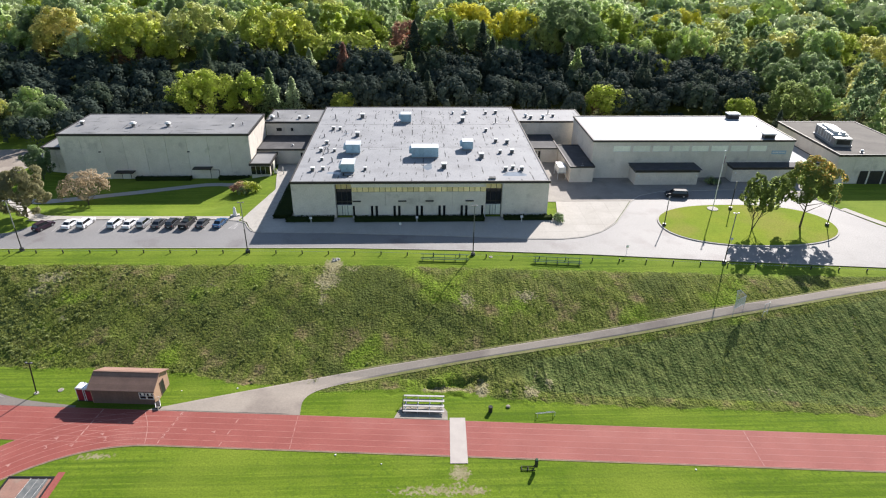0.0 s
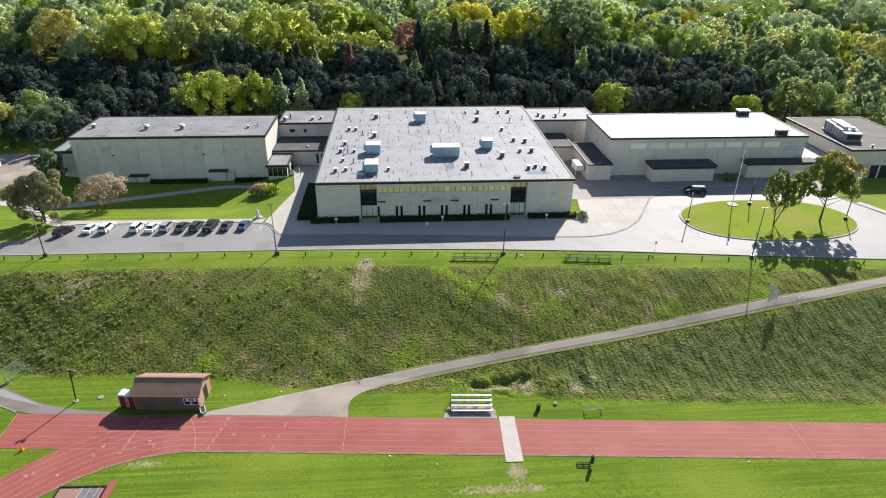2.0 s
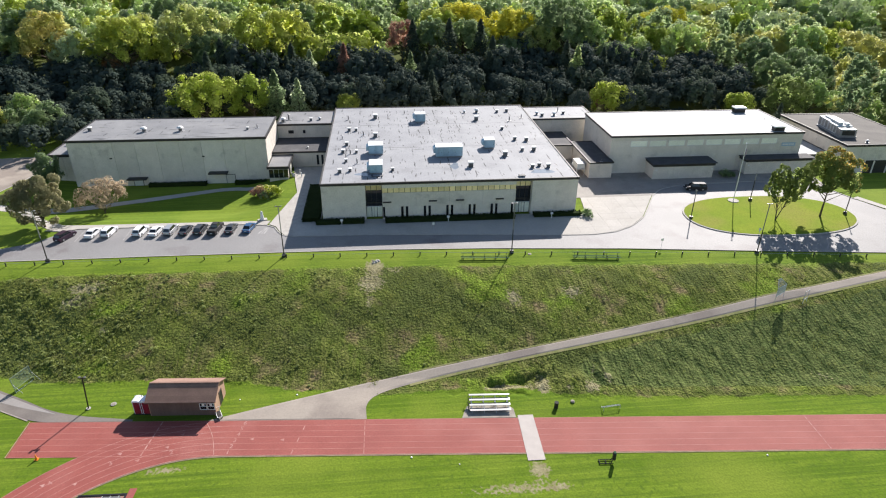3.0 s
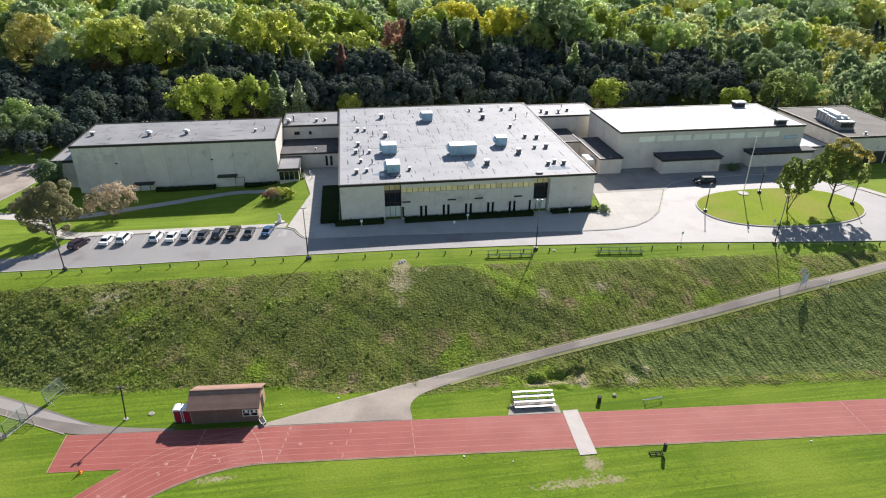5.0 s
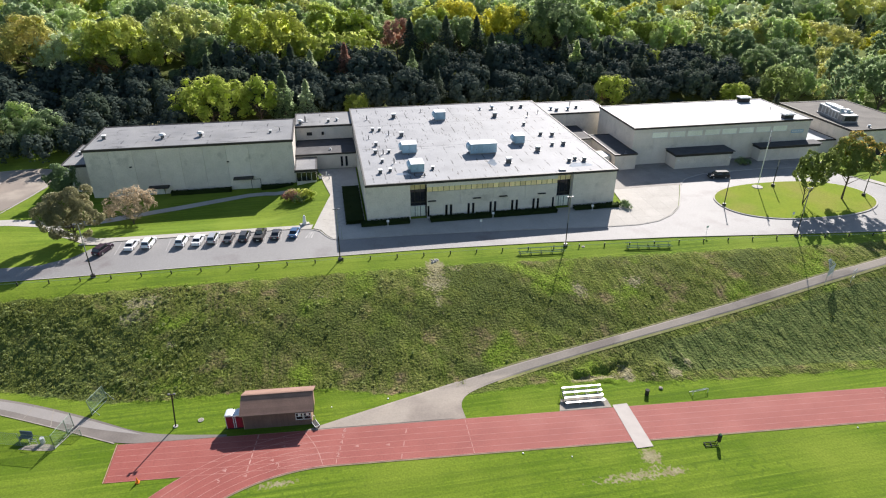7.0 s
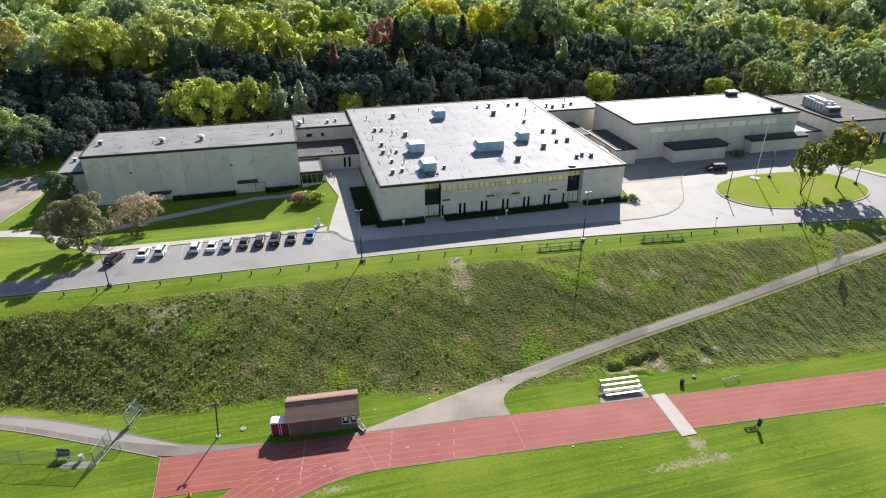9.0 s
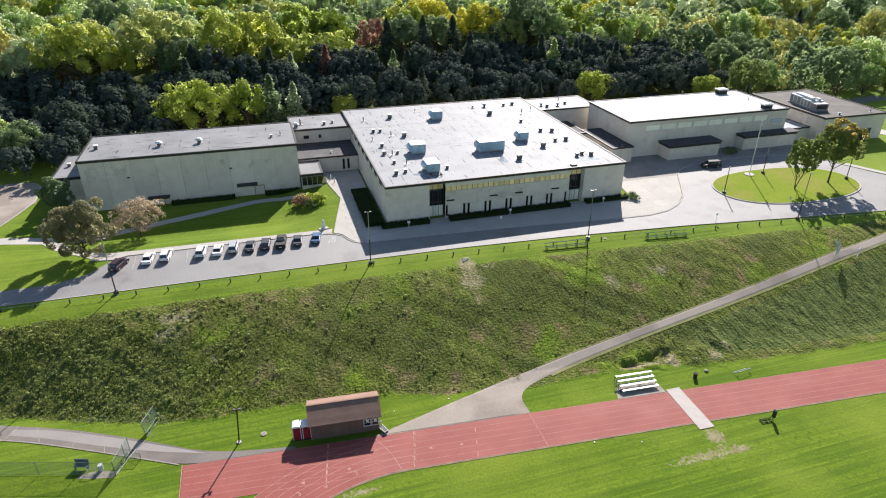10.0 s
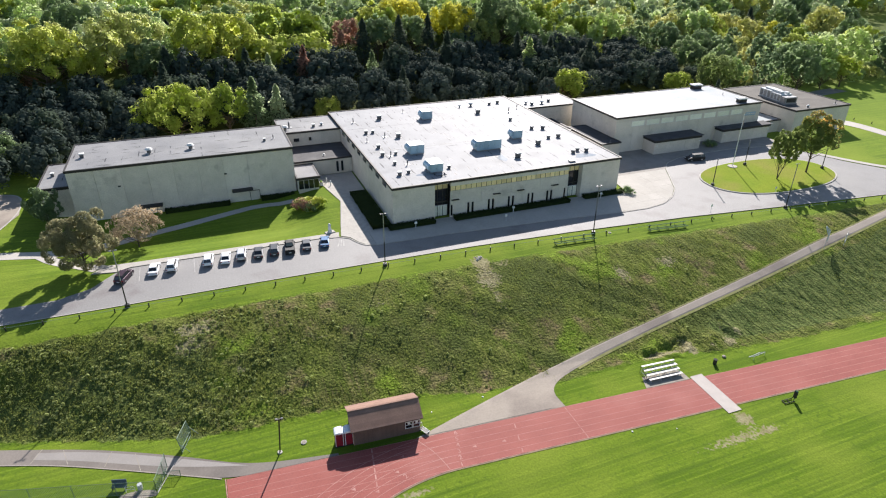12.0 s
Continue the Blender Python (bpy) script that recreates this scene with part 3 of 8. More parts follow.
def ribbon(name, left, right, material, lift=0.03, across=5, step=1.0, parent=None, skirt=0.0):
    """A surface between two lines that lies on the ground."""
    n = max(len(resample(left, step)), len(resample(right, step)))

    def even(p):
        q = resample(p, 0.05)
        return q[np.linspace(0, len(q) - 1, n).round().astype(int)]

    a, b = even(left), even(right)
    f = np.linspace(0, 1, across)[None, :, None]
    g = a[:, None] * (1 - f) + b[:, None] * f
    z = ground(g[..., 0], g[..., 1]) + lift
    if skirt:
        z[:, 0] -= skirt
        z[:, -1] -= skirt
    v = np.concatenate([g, z[..., None]], -1).reshape(-1, 3)
    i = np.arange(n * across).reshape(n, across)
    q = np.stack([i[:-1, :-1], i[1:, :-1], i[1:, 1:], i[:-1, 1:]], -1).reshape(-1, 4)
    me = mesh_arrays(name, v.tolist(), q.tolist(), material, parent)
    bm = bmesh.new()
    bm.from_mesh(me.data)
    bmesh.ops.recalc_face_normals(bm, faces=bm.faces[:])
    if sum(fc.normal.z for fc in bm.faces) < 0:
        bmesh.ops.reverse_faces(bm, faces=bm.faces[:])
    bm.to_mesh(me.data)
    bm.free()
    return me


def line(name, pts, width, material, lift, parent=None, step=1.0):
    p = resample(pts, step)
    t = np.gradient(p, axis=0)
    t /= np.linalg.norm(t, axis=1)[:, None] + 1e-9
    nrm = np.stack([-t[:, 1], t[:, 0]], -1) * width / 2
    return ribbon(name, p + nrm, p - nrm, material, lift, 2, step, parent)


def slab(name, pts, z, thick, material, parent=None):
    bm = bmesh.new()
    prism(bm, pts, z - thick, z)
    return part(name, bm, material, parent)


# ---- running track ----
def far_edge(x):
    return 64.75 - 0.0762 * x


def near_edge(x):
    return 58.6 - 0.0768 * x


TR = 22.0                                   # inner radius of the bend
t_dir, t_nrm = Vector((-0.9971, 0.0763)), Vector((-0.0763, -0.9971))
bend_from = Vector((-37.0, near_edge(-37.0)))
bend_mid = bend_from + t_nrm * TR


def bend(r, a):
    """A point of the bend: radius r, a degrees after the straight ends."""
    v = bend_mid - t_nrm * (r * math.cos(radians(a))) + t_dir * (r * math.sin(radians(a)))
    return (v.x, v.y)


TW = 6.13
track = ribbon("running_track", [(150, far_edge(150)), (-63, far_edge(-63))], [(150, near_edge(150)), (-63, near_edge(-63))], TRACK_RED, 0.03, 4, 2.0)
tagged(track, "red rubber running track with six faded lanes", "running track", kind="structure")
ribbon("track_bend", [bend(TR, a) for a in range(0, 181, 3)], [bend(TR + TW, a) for a in range(0, 181, 3)], TRACK_RED, 0.026, 4, 1.0, track)
t_end = bend_mid + t_nrm * TR
straight_to = t_end - t_dir * 190
ribbon("track_straight", [bend(TR, 180), (t_end.x, t_end.y), (straight_to.x, straight_to.y)], [bend(TR + TW, 180), tuple(t_end + t_nrm * TW), tuple(straight_to + t_nrm * TW)], TRACK_RED, 0.028, 4, 2.0, track)
for k in range(7):
    f = k / 6
    lane = t_nrm * (TW * f + (0.06 if k == 0 else (-0.06 if k == 6 else 0)))
    line("lane_line", [tuple(t_end + lane), tuple(straight_to + lane)], 0.05, TRACK_LINE, 0.036, track, 2.0)
    inset = 0.06 if k == 0 else (-0.06 if k == 6 else 0)
    y0 = lambda x: near_edge(x) * (1 - f) + far_edge(x) * f + inset
    line("lane_line", [(150, y0(150)), (-62.8, y0(-62.8))], 0.05, LANE_FADED, 0.036, track, 2.0)
    line("lane_line", [bend(TR + TW * f + inset, a) for a in range(0, 181, 3)], 0.055, TRACK_LINE, 0.037, track)
# start, finish and relay marks across the lanes
for x0, x1, w in ((-47.0, -46.0, 0.1), (-28.9, -27.3, 0.09), (-20.0, -19.9, 0.05), (38, 38.2, 0.06), (61, 61.2, 0.06)):
    for k in range(6):
        if w < 0.1 and k % 2 and x0 < -25:
            continue
        fa, fb = (k + 0.12) / 6, (k + 0.82) / 6
        pa = (x0 + (x1 - x0) * fa, near_edge(x0) * (1 - fa) + far_edge(x0) * fa)
        pb = (x0 + (x1 - x0) * fb, near_edge(x0) * (1 - fb) + far_edge(x0) * fb)
        line("lane_mark", [pa, pb], 0.16 if w > 0.09 else w + 0.03, TRACK_LINE, 0.04, track)
line("lane_mark", smooth([(-40.4, far_edge(-40) - 0.2), (-39.2, 65.4), (-38.6, 63.6), (-38.2, near_edge(-38) + 0.2)]), 0.09, TRACK_LINE, 0.041, track)


def text(name, body, size, m, material, parent):
    cu = bpy.data.curves.new(name, "FONT")
    cu.body, cu.size, cu.align_x, cu.align_y, cu.resolution_u = body, size, "CENTER", "CENTER", 2
    cu.extrude = 0.004
    tmp = bpy.data.objects.new(name, cu)
    me = bpy.data.meshes.new_from_object(tmp)
    bpy.data.objects.remove(tmp)
    me.materials.append(material)
    ob = new(name, me)
    ob.parent = parent
    ob.matrix_basis = m
    return ob


for k in range(6):
    f = (k + 0.5) / 6
    x = -36.6 + 0.25 * k
    text("lane_number", str(k + 1), 0.95, pose(x, near_edge(x) * (1 - f) + far_edge(x) * f, 0.042, 0, 0, -4.4), TRACK_LINE, track)
for k, a in enumerate((22, 38, 52)):
    x, y = bend(TR + TW * (0.25 + 0.2 * k), a - 6)
    text("lane_number", str(2 + k), 1.0, pose(x, y, 0.042, 0, 0, -4.4 + a), TRACK_LINE, track)
for a, f in ((18, 0.45), (26, 0.3), (30, 0.65), (42, 0.35), (48, 0.75), (58, 0.5)):
    x, y = bend(TR + TW * f, a)
    bm = bmesh.new()
    prism(bm, [(x, y), (x + 0.55, y + 0.16), (x + 0.5, y - 0.3)], 0.034, 0.042)
    part("lane_mark", bm, TRACK_LINE, track)
for x, f in ((-30.5, 0.42), (-34.3, 0.45), (-43.2, 0.6)):
    y = near_edge(x) * (1 - f) + far_edge(x) * f
    bm = bmesh.new()
    prism(bm, [(x, y), (x + 0.5, y + 0.2), (x + 0.5, y - 0.25)], 0.034, 0.042)
    part("lane_mark", bm, TRACK_LINE, track)
track_edge = line("track_edging", [bend(TR - 0.12, a) for a in range(60, -1, -3)] + [(x, near_edge(x) - 0.12) for x in range(-35, 151, 5)], 0.22, SOIL, 0.034)
tagged(track_edge, "worn soil strip along the track's inner edge", "edging", kind="structure")
chute_edge = line("chute_kerb", [(-63.1, far_edge(-63) + 0.1), (-63.1, near_edge(-63))], 0.1, TRACK_LINE, 0.05)
tagged(chute_edge, "faint pale edge at the end of the sprint lanes", "kerb", kind="structure")

crossing = ribbon("crossing_mat", [(0.15, 65.15), (-0.15, 57.3)], [(2.2, 65.1), (2.0, 57.25)], MAT_CLOTH, 0.06, 4, 0.5)
tagged(crossing, "off-white protective mat laid across the red track", "crossing mat")
for a, b in (((0.2, 65.15), (2.2, 65.1)), ((-0.1, 57.35), (2.0, 57.3)), ((0.2, 65.1), (-0.1, 57.35)), ((2.18, 65.1), (1.98, 57.3))):
    line("hem", [a, b], 0.06, MAT_CLOTH, 0.066, crossing)

# ---- paths ----
up = smooth([(-40.2, 67.9), (-30.8, 70.6), (-20.4, 73.4), (-15.3, 74.3), (-9, 75.5), (5.3, 77.75), (18.5, 79.9), (32, 82.0), (45, 84.4), (56.3, 86.0), (70, 88.5), (85, 91.5), (100, 94)], 1)
dn = smooth([(-19.7, 66.4), (-19.9, 69.6), (-17.5, 71.6), (-12, 73.2), (-7.3, 74.2), (5.2, 76.4), (18.2, 78.4), (31.8, 80.5), (44, 82.6), (55.6, 84.3), (67.5, 86.5), (85, 89.4), (100, 92)], 3)
bank_path = ribbon("path_bank", up, dn, ASPHALT_PATH, 0.075, 9, 0.6, None, 0.05)
tagged(bank_path, "sun-bleached asphalt footpath climbing across the grassy bank", "path", kind="structure")
VERGE = mat("dry grass verge", (0.27, 0.25, 0.11), (0.19, 0.205, 0.06), 0.9, 0.95, bump=0.4, bscale=8, fine=0.2)
for side, off in ((dn, -0.22), (up, 0.15)):
    line("verge", [(x, y + off) for x, y in side if -14 < x < 95], 0.42 if off < 0 else 0.24, VERGE, 0.045, bank_path)
apron = ribbon("path_apron", [(-40.2, 67.9), (-30.5, 69.0), (-20, 70.6)], [(-40.2, far_edge(-40)), (-30, far_edge(-30)), (-19.7, far_edge(-19.7))], ASPHALT_PATH, 0.045, 5, 0.8)
tagged(apron, "grey asphalt apron between the footpath and the track", "path", kind="structure")
ASPHALT_WORN = mat("worn brown-grey asphalt", (0.225, 0.2, 0.178), (0.19, 0.17, 0.152), 0.15, 0.9, spec=0.12, bump=0.08, bscale=25, fine=0.08, stain=(0.16, 0.142, 0.128), stain_at=(0.5, 0.65), stain_scale=0.1)
west_path = ribbon("path_west", smooth([(-140, 100), (-110, 92), (-88.2, 84.0), (-78.8, 80.6), (-72.4, 77.6), (-66, 74.2), (-61.8, 71.7), (-57.5, 70.2), (-50, 68.9)], 2),
                   smooth([(-140, 97), (-110, 89), (-87.7, 81.2), (-81.6, 78.9), (-75.4, 75.9), (-69.3, 72.8), (-62.9, 69.5), (-57.5, far_edge(-57.5)), (-50, far_edge(-50))], 2), ASPHALT_WORN, 0.05, 5, 0.8)
tagged(west_path, "worn asphalt service path with patched stripes", "path", kind="structure")
PATCH = mat("newer pale asphalt", (0.275, 0.255, 0.238), (0.25, 0.232, 0.216), 0.3, 0.85, bump=0.05, bscale=25, fine=0.06)
ribbon("repair_strip", smooth([(-84.0, 81.9), (-78.8, 80.2), (-72.4, 77.2), (-66.2, 73.9), (-60.5, 70.9)], 2), smooth([(-84.4, 80.9), (-79.6, 79.0), (-73.6, 76.0), (-67.2, 73.1), (-60.4, 70.8)], 2), PATCH, 0.054, 4, 0.8, west_path)
line("pale_edge", smooth([(-110, 89.05), (-87.7, 81.25), (-81.6, 78.95), (-75.4, 75.95), (-69.3, 72.85), (-63.5, 69.85)], 2), 0.16, GRAVEL, 0.056, west_path)
for a, b in (((-84.6, 80.2), (-83.6, 82.4)), ((-80.4, 78.6), (-81.2, 81.4)), ((-76.3, 76.6), (-75.7, 79.0)), ((-72.3, 74.5), (-73.0, 77.6))):
    line("patch_seam", [a, b], 0.09, GRAVEL, 0.062, west_path)

# ---- drive, car park and paving ----
RZ = 6.13
south = [(-150, 105.5), (-110, 104.2), (-78, 103.6), (-58, 103.5), (-38, 103.2), (-18, 102.8), (3, 101.6), (27, 99.5), (52, 96.4), (77, 93.6), (100, 91), (150, 86)]
north = [(150, 100), (115, 98.5), (97, 100.5), (91.6, 104.5), (87.5, 111), (84.6, 117.5), (82.5, 123.5), (78, 127.8), (66, 129.5), (50, 128.6), (44.5, 126.4), (41.5, 123.0), (38.4, 117.6), (35.2, 112.2), (31.5, 108.6), (27.6, 106.4), (23, 105.5),
         (17, 105.7), (0, 107.4), (-20, 108.9), (-33.5, 109.2), (-35.2, 109.7), (-36.3, 111.2), (-37.4, 113.6), (-39, 114.6), (-42, 115.1), (-74, 115.6), (-76.5, 114.4), (-79.5, 110.6), (-84, 108.6), (-110, 108.6), (-150, 110)]
road = slab("road", south + north, RZ, 0.4, ASPHALT)
tagged(road, "pale worn asphalt drive and car park with a turning loop", "road", kind="structure")
kerb = line("kerb_drive", north[5:-6], 0.22, KERB, 0.0)
for v in kerb.data.vertices:
    v.co.z = 6.22
kerb_bm = bmesh.new()
kerb_bm.from_mesh(kerb.data)
ext = bmesh.ops.extrude_face_region(kerb_bm, geom=kerb_bm.faces[:])
bmesh.ops.translate(kerb_bm, vec=(0, 0, -0.2), verts=[g for g in ext["geom"] if isinstance(g, bmesh.types.BMVert)])
bmesh.ops.recalc_face_normals(kerb_bm, faces=kerb_bm.faces[:])
kerb_bm.to_mesh(kerb.data)
kerb_bm.free()
tagged(kerb, "low concrete kerb along the drive", "kerb", kind="structure")
south_kerb = line("kerb_bank", south, 0.18, KERB, 0.0)
for v in south_kerb.data.vertices:
    v.co.z = RZ + 0.012
tagged(south_kerb, "flush pale edge of the drive beside the grass", "kerb", kind="structure")

# stall lines of the car park
for x in [-72.6 + 2.82 * k for k in range(12)]:
    bm = boxes((x - 0.06, 110.4, RZ + 0.004, x + 0.06, 115.2, RZ + 0.008))
    part("stall_line", bm, LINE_WHITE, road)
for k in range(3):
    bm = bmesh.new()
    prism(bm, [(-40.2 + k * 0.55, 111.0), (-39.95 + k * 0.55, 111.0), (-39.0 + k * 0.35, 113.6), (-39.25 + k * 0.35, 113.6)], RZ + 0.004, RZ + 0.009)
    part("stall_line", bm, LINE_WHITE, road)


def paving(name, pts, z, label, joint=2.6, material=CONCRETE):
    """Concrete cut into bays; each bay is a slab of its own with an open joint."""
    poly = [Vector(p) for p in pts]
    base = slab(name, pts, z - 0.02, 0.3, KERB)
    tagged(base, label, "pavement", kind="structure")
    xs, ys = [p.x for p in poly], [p.y for p in poly]
    x = min(xs)
    while x < max(xs):
        y = min(ys)
        while y < max(ys):
            bm = bmesh.new()
            f = bm.faces.new([bm.verts.new((p.x, p.y, z - 0.12)) for p in poly])
            for co, no in (((x + 0.008, 0, 0), (-1, 0, 0)), ((x + joint - 0.008, 0, 0), (1, 0, 0)), ((0, y + 0.008, 0), (0, -1, 0)), ((0, y + joint - 0.008, 0), (0, 1, 0))):
                bmesh.ops.bisect_plane(bm, geom=bm.verts[:] + bm.edges[:] + bm.faces[:], plane_co=co, plane_no=no, clear_outer=True)
            if bm.faces:
                e = bmesh.ops.extrude_face_region(bm, geom=bm.faces[:])
                bmesh.ops.translate(bm, vec=(0, 0, 0.12), verts=[g for g in e["geom"] if isinstance(g, bmesh.types.BMVert)])
                bmesh.ops.recalc_face_normals(bm, faces=bm.faces[:])
                part("paving_slab", bm, material, base)
            else:
                bm.free()
            y += joint
        x += joint
    return base


WZ = 6.24
paving("pavement_front", [(-33.4, 109.3), (-20, 109.0), (0, 107.5), (17, 105.8), (23, 105.6), (27.5, 106.5), (31.4, 108.7), (35.0, 112.3), (38.2, 117.7), (41.3, 123.1), (25.5, 123.1), (24.3, 115.7), (-28.5, 115.7), (-33.4, 115.7)], WZ,
       "pale concrete forecourt along the front of the main building", 3.0)
paving("pavement_side", [(-38.6, 114.9), (-37.2, 113.9), (-36.1, 111.4), (-35.0, 109.9), (-33.45, 109.4), (-33.4, 115.7), (-28.7, 115.75), (-28.7, 147.2), (-37.5, 147.2), (-36.2, 138), (-35.0, 131), (-37.6, 119.5)], WZ - 0.01, "pale concrete walk between lawn and building", 3.0)
paving("pavement_car_park", [(-76.2, 114.8), (-74, 115.75), (-42, 115.25), (-39, 114.75), (-38.6, 116.6), (-73, 117.3), (-78, 117.6), (-80, 115.4)], WZ - 0.012, "narrow concrete walk along the car park", 3.0)
yard = slab("pavement_yard", [(25.6, 123.2), (41.5, 123.2), (44.5, 126.6), (50, 128.8), (66, 129.7), (78, 128.0), (83, 124), (84, 131), (84, 137.6), (36.5, 137.6), (36.5, 159.6), (23, 159.6), (23, 123.2)], WZ - 0.03, 0.3, mat("grey yard concrete", (0.3, 0.28, 0.25), (0.25, 0.23, 0.21), 0.3, 0.85, bump=0.1, stain=(0.2, 0.19, 0.17)))
tagged(yard, "grey concrete yard in the shade of the gymnasium", "pavement", kind="structure")
east_walk = line("pavement_east", smooth([(85.2, 118.6), (88.2, 112.2), (92.2, 105.6), (98, 101.8), (116, 99.8), (150, 101)], 2), 1.7, CONCRETE, 0.12)
tagged(east_walk, "pale concrete walk beside the loop", "pavement", kind="structure")
lawn_walk = ribbon("pavement_lawn", smooth([(-43.8, 137.5), (-50.6, 138.8), (-58, 136.6), (-66, 134.0), (-70, 132.8), (-80, 129.8), (-88.7, 128.8), (-95, 129.4), (-130, 131)], 1), smooth([(-43.8, 135.6), (-50.5, 136.9), (-57.5, 134.6), (-65.3, 131.9), (-70, 130.7), (-79, 127.6), (-88.1, 126.2), (-95, 126.6), (-130, 128)], 1), CONCRETE, 0.05)
tagged(lawn_walk, "narrow concrete path across the shaded lawn", "pavement", kind="structure")
cross_walk = ribbon("pavement_corner", smooth([(-79.8, 116.2), (-83, 119.0), (-87.5, 123.6), (-90.4, 126.9)], 1), smooth([(-77.8, 118.0), (-81.4, 120.8), (-85.6, 125.2), (-87.6, 127.2)], 1), CONCRETE, 0.06)
tagged(cross_walk, "concrete path from the car park to the side door", "pavement", kind="structure")
west_drive = ribbon("road_west", smooth([(-150, 152), (-120, 157), (-104, 159.5), (-98.6, 158.6), (-96.6, 155.5)], 2), smooth([(-150, 117), (-122, 121), (-108, 126), (-99.6, 133), (-95.6, 146.5)], 2), ASPHALT_PATH, 0.05)
line("kerb_edge", smooth([(-120, 157), (-104, 159.5), (-98.6, 158.6), (-96.6, 155.5), (-95.6, 146.5), (-99.6, 133)], 2), 0.3, KERB, 0.07, west_drive)
tagged(west_drive, "light asphalt service yard beside the hall", "road", kind="structure")
east_path = ribbon("path_east", smooth([(112.5, 146), (113.2, 140), (116.3, 133), (116.5, 122), (116, 100)], 2), smooth([(116, 148), (118, 142), (121, 135), (120.5, 122), (120, 100)], 2), CONCRETE, 0.06)
tagged(east_path, "pale footpath beyond the end of the school", "path", kind="structure")
east_lot = ribbon("road_east", [(136, 168), (144, 169.4), (152, 170.5)], [(137, 163), (145, 164), (154, 165)], ASPHALT, 0.06)
tagged(east_lot, "far asphalt lane beside a sunny lawn", "road", kind="structure")

# ---- grass island of the turning loop ----
ring = [(61.2 + 17.2 * math.copysign(abs(math.cos(a)) ** 0.82, math.cos(a)) + 0.6 * math.sin(a), 111.4 + 9.3 * math.copysign(abs(math.sin(a)) ** 0.9, math.sin(a)) - 0.02 * 17 * math.cos(a)) for a in np.linspace(0, 2 * math.pi, 72, endpoint=False)]
ISL = mat("dry island grass", (0.155, 0.22, 0.016), (0.19, 0.24, 0.02), 0.2, 0.9, bump=0.4, bscale=4, stain=(0.225, 0.225, 0.045), stain_at=(0.5, 0.72), stain_scale=0.09, fine=0.2, spec=0.05)
island = slab("grass_island", ring, RZ + 0.2, 0.3, ISL)
tagged(island, "oval grass island, browning, with a pale kerb", "traffic island", kind="structure")
outer = [(61.2 + (x - 61.2) * 1.018, 111.4 + (y - 111.4) * 1.032) for x, y in ring]
bm = bmesh.new()
for i in range(len(ring)):
    j = (i + 1) % len(ring)
    for k in ((ring[i], ring[j], outer[j], outer[i]),):
        lo, hi = [bm.verts.new((*p, RZ - 0.1)) for p in k], [bm.verts.new((*p, RZ + 0.17)) for p in k]
        bm.faces.new(hi)
        bm.faces.new((lo[3], lo[2], hi[2], hi[3]))
        bm.faces.new((lo[1], lo[0], hi[0], hi[1]))
bmesh.ops.recalc_face_normals(bm, faces=bm.faces[:])
part("kerb_ring", bm, KERB, island)


# ---- buildings ----
def panels(thing, axis, at, a0, a1, z0, z1, count, out, material=CONCRETE_WALL, gap=0.035, thick=0.14):
    """Upright precast panels side by side with open joints; out is the side on which they stand proud."""
    w = (a1 - a0) / count
    made = None
    for k in range(count):
        lo, hi = a0 + k * w + gap / 2, a0 + (k + 1) * w - gap / 2
        if made is None:
            bm = boxes((-(hi - lo) / 2, -thick / 2, 0, (hi - lo) / 2, thick / 2, z1 - z0), bevel=0.015)
            made = part("wall_panel", bm, material, thing)
            o = made
        else:
            o = share("wall_panel", made, thing, Matrix())
        c, d = (lo + hi) / 2, at + out * thick / 2
        o.matrix_basis = pose(c, d, z0) if axis == "x" else pose(d, c, z0, 0, 0, 90)


def fascia(thing, x0, x1, y0, y1, z, h=0.4, o=0.18, material=DARK_METAL):
    """A dark edge trim round a flat roof, one length a side."""
    for a in ((x0 - o, y0 - o, x1 + o, y0 + 0.12), (x0 - o, y1 - 0.12, x1 + o, y1 + o), (x0 - o, y0 + 0.12, x0 + 0.12, y1 - 0.12), (x1 - 0.12, y0 + 0.12, x1 + o, y1 - 0.12)):
        part("roof_edge", boxes((a[0], a[1], z - h, a[2], a[3], z + 0.06)), material, thing, "dark metal roof edge")


def hall(name, label, x0, x1, y0, y1, zb, zt, roof, front=0, side_w=0, side_e=0, edge=0.4, wall=CONCRETE_WALL):
    """A flat-roofed block: wall core, panels, roof deck and edge."""
    t = empty(name, (x0 + x1) / 2, (y0 + y1) / 2, zb)
    tagged(t, label, "building")
    t.matrix_basis = Matrix()
    part("wall", boxes((x0 + 0.15, y0 + 0.15, zb - 1.2, x1 - 0.15, y1 - 0.15, zt - 0.3)), wall, t)
    if front:
        panels(t, "x", y0 + 0.15, x0, x1, zb - 0.3, zt - 0.3, front, -1, wall)
    if side_w:
        panels(t, "y", x0 + 0.15, y0 + 0.15, y1, zb - 0.3, zt - 0.3, side_w, -1, wall)
    if side_e:
        panels(t, "y", x1 - 0.15, y0 + 0.15, y1, zb - 0.3, zt - 0.3, side_e, 1, wall)
    part("roof", boxes((x0 + 0.08, y0 + 0.08, zt - 0.3, x1 - 0.08, y1 - 0.08, zt - 0.06)), roof, t)
    fascia(t, x0, x1, y0, y1, zt, edge)
    return t


# main classroom block
MX0, MX1, MY0, MY1, MB, MT = -28.3, 22.0, 115.4, 171.2, 6.2, 13.95
main = empty("main_building")
tagged(main, "beige precast concrete school block with a flat patched roof", "building")
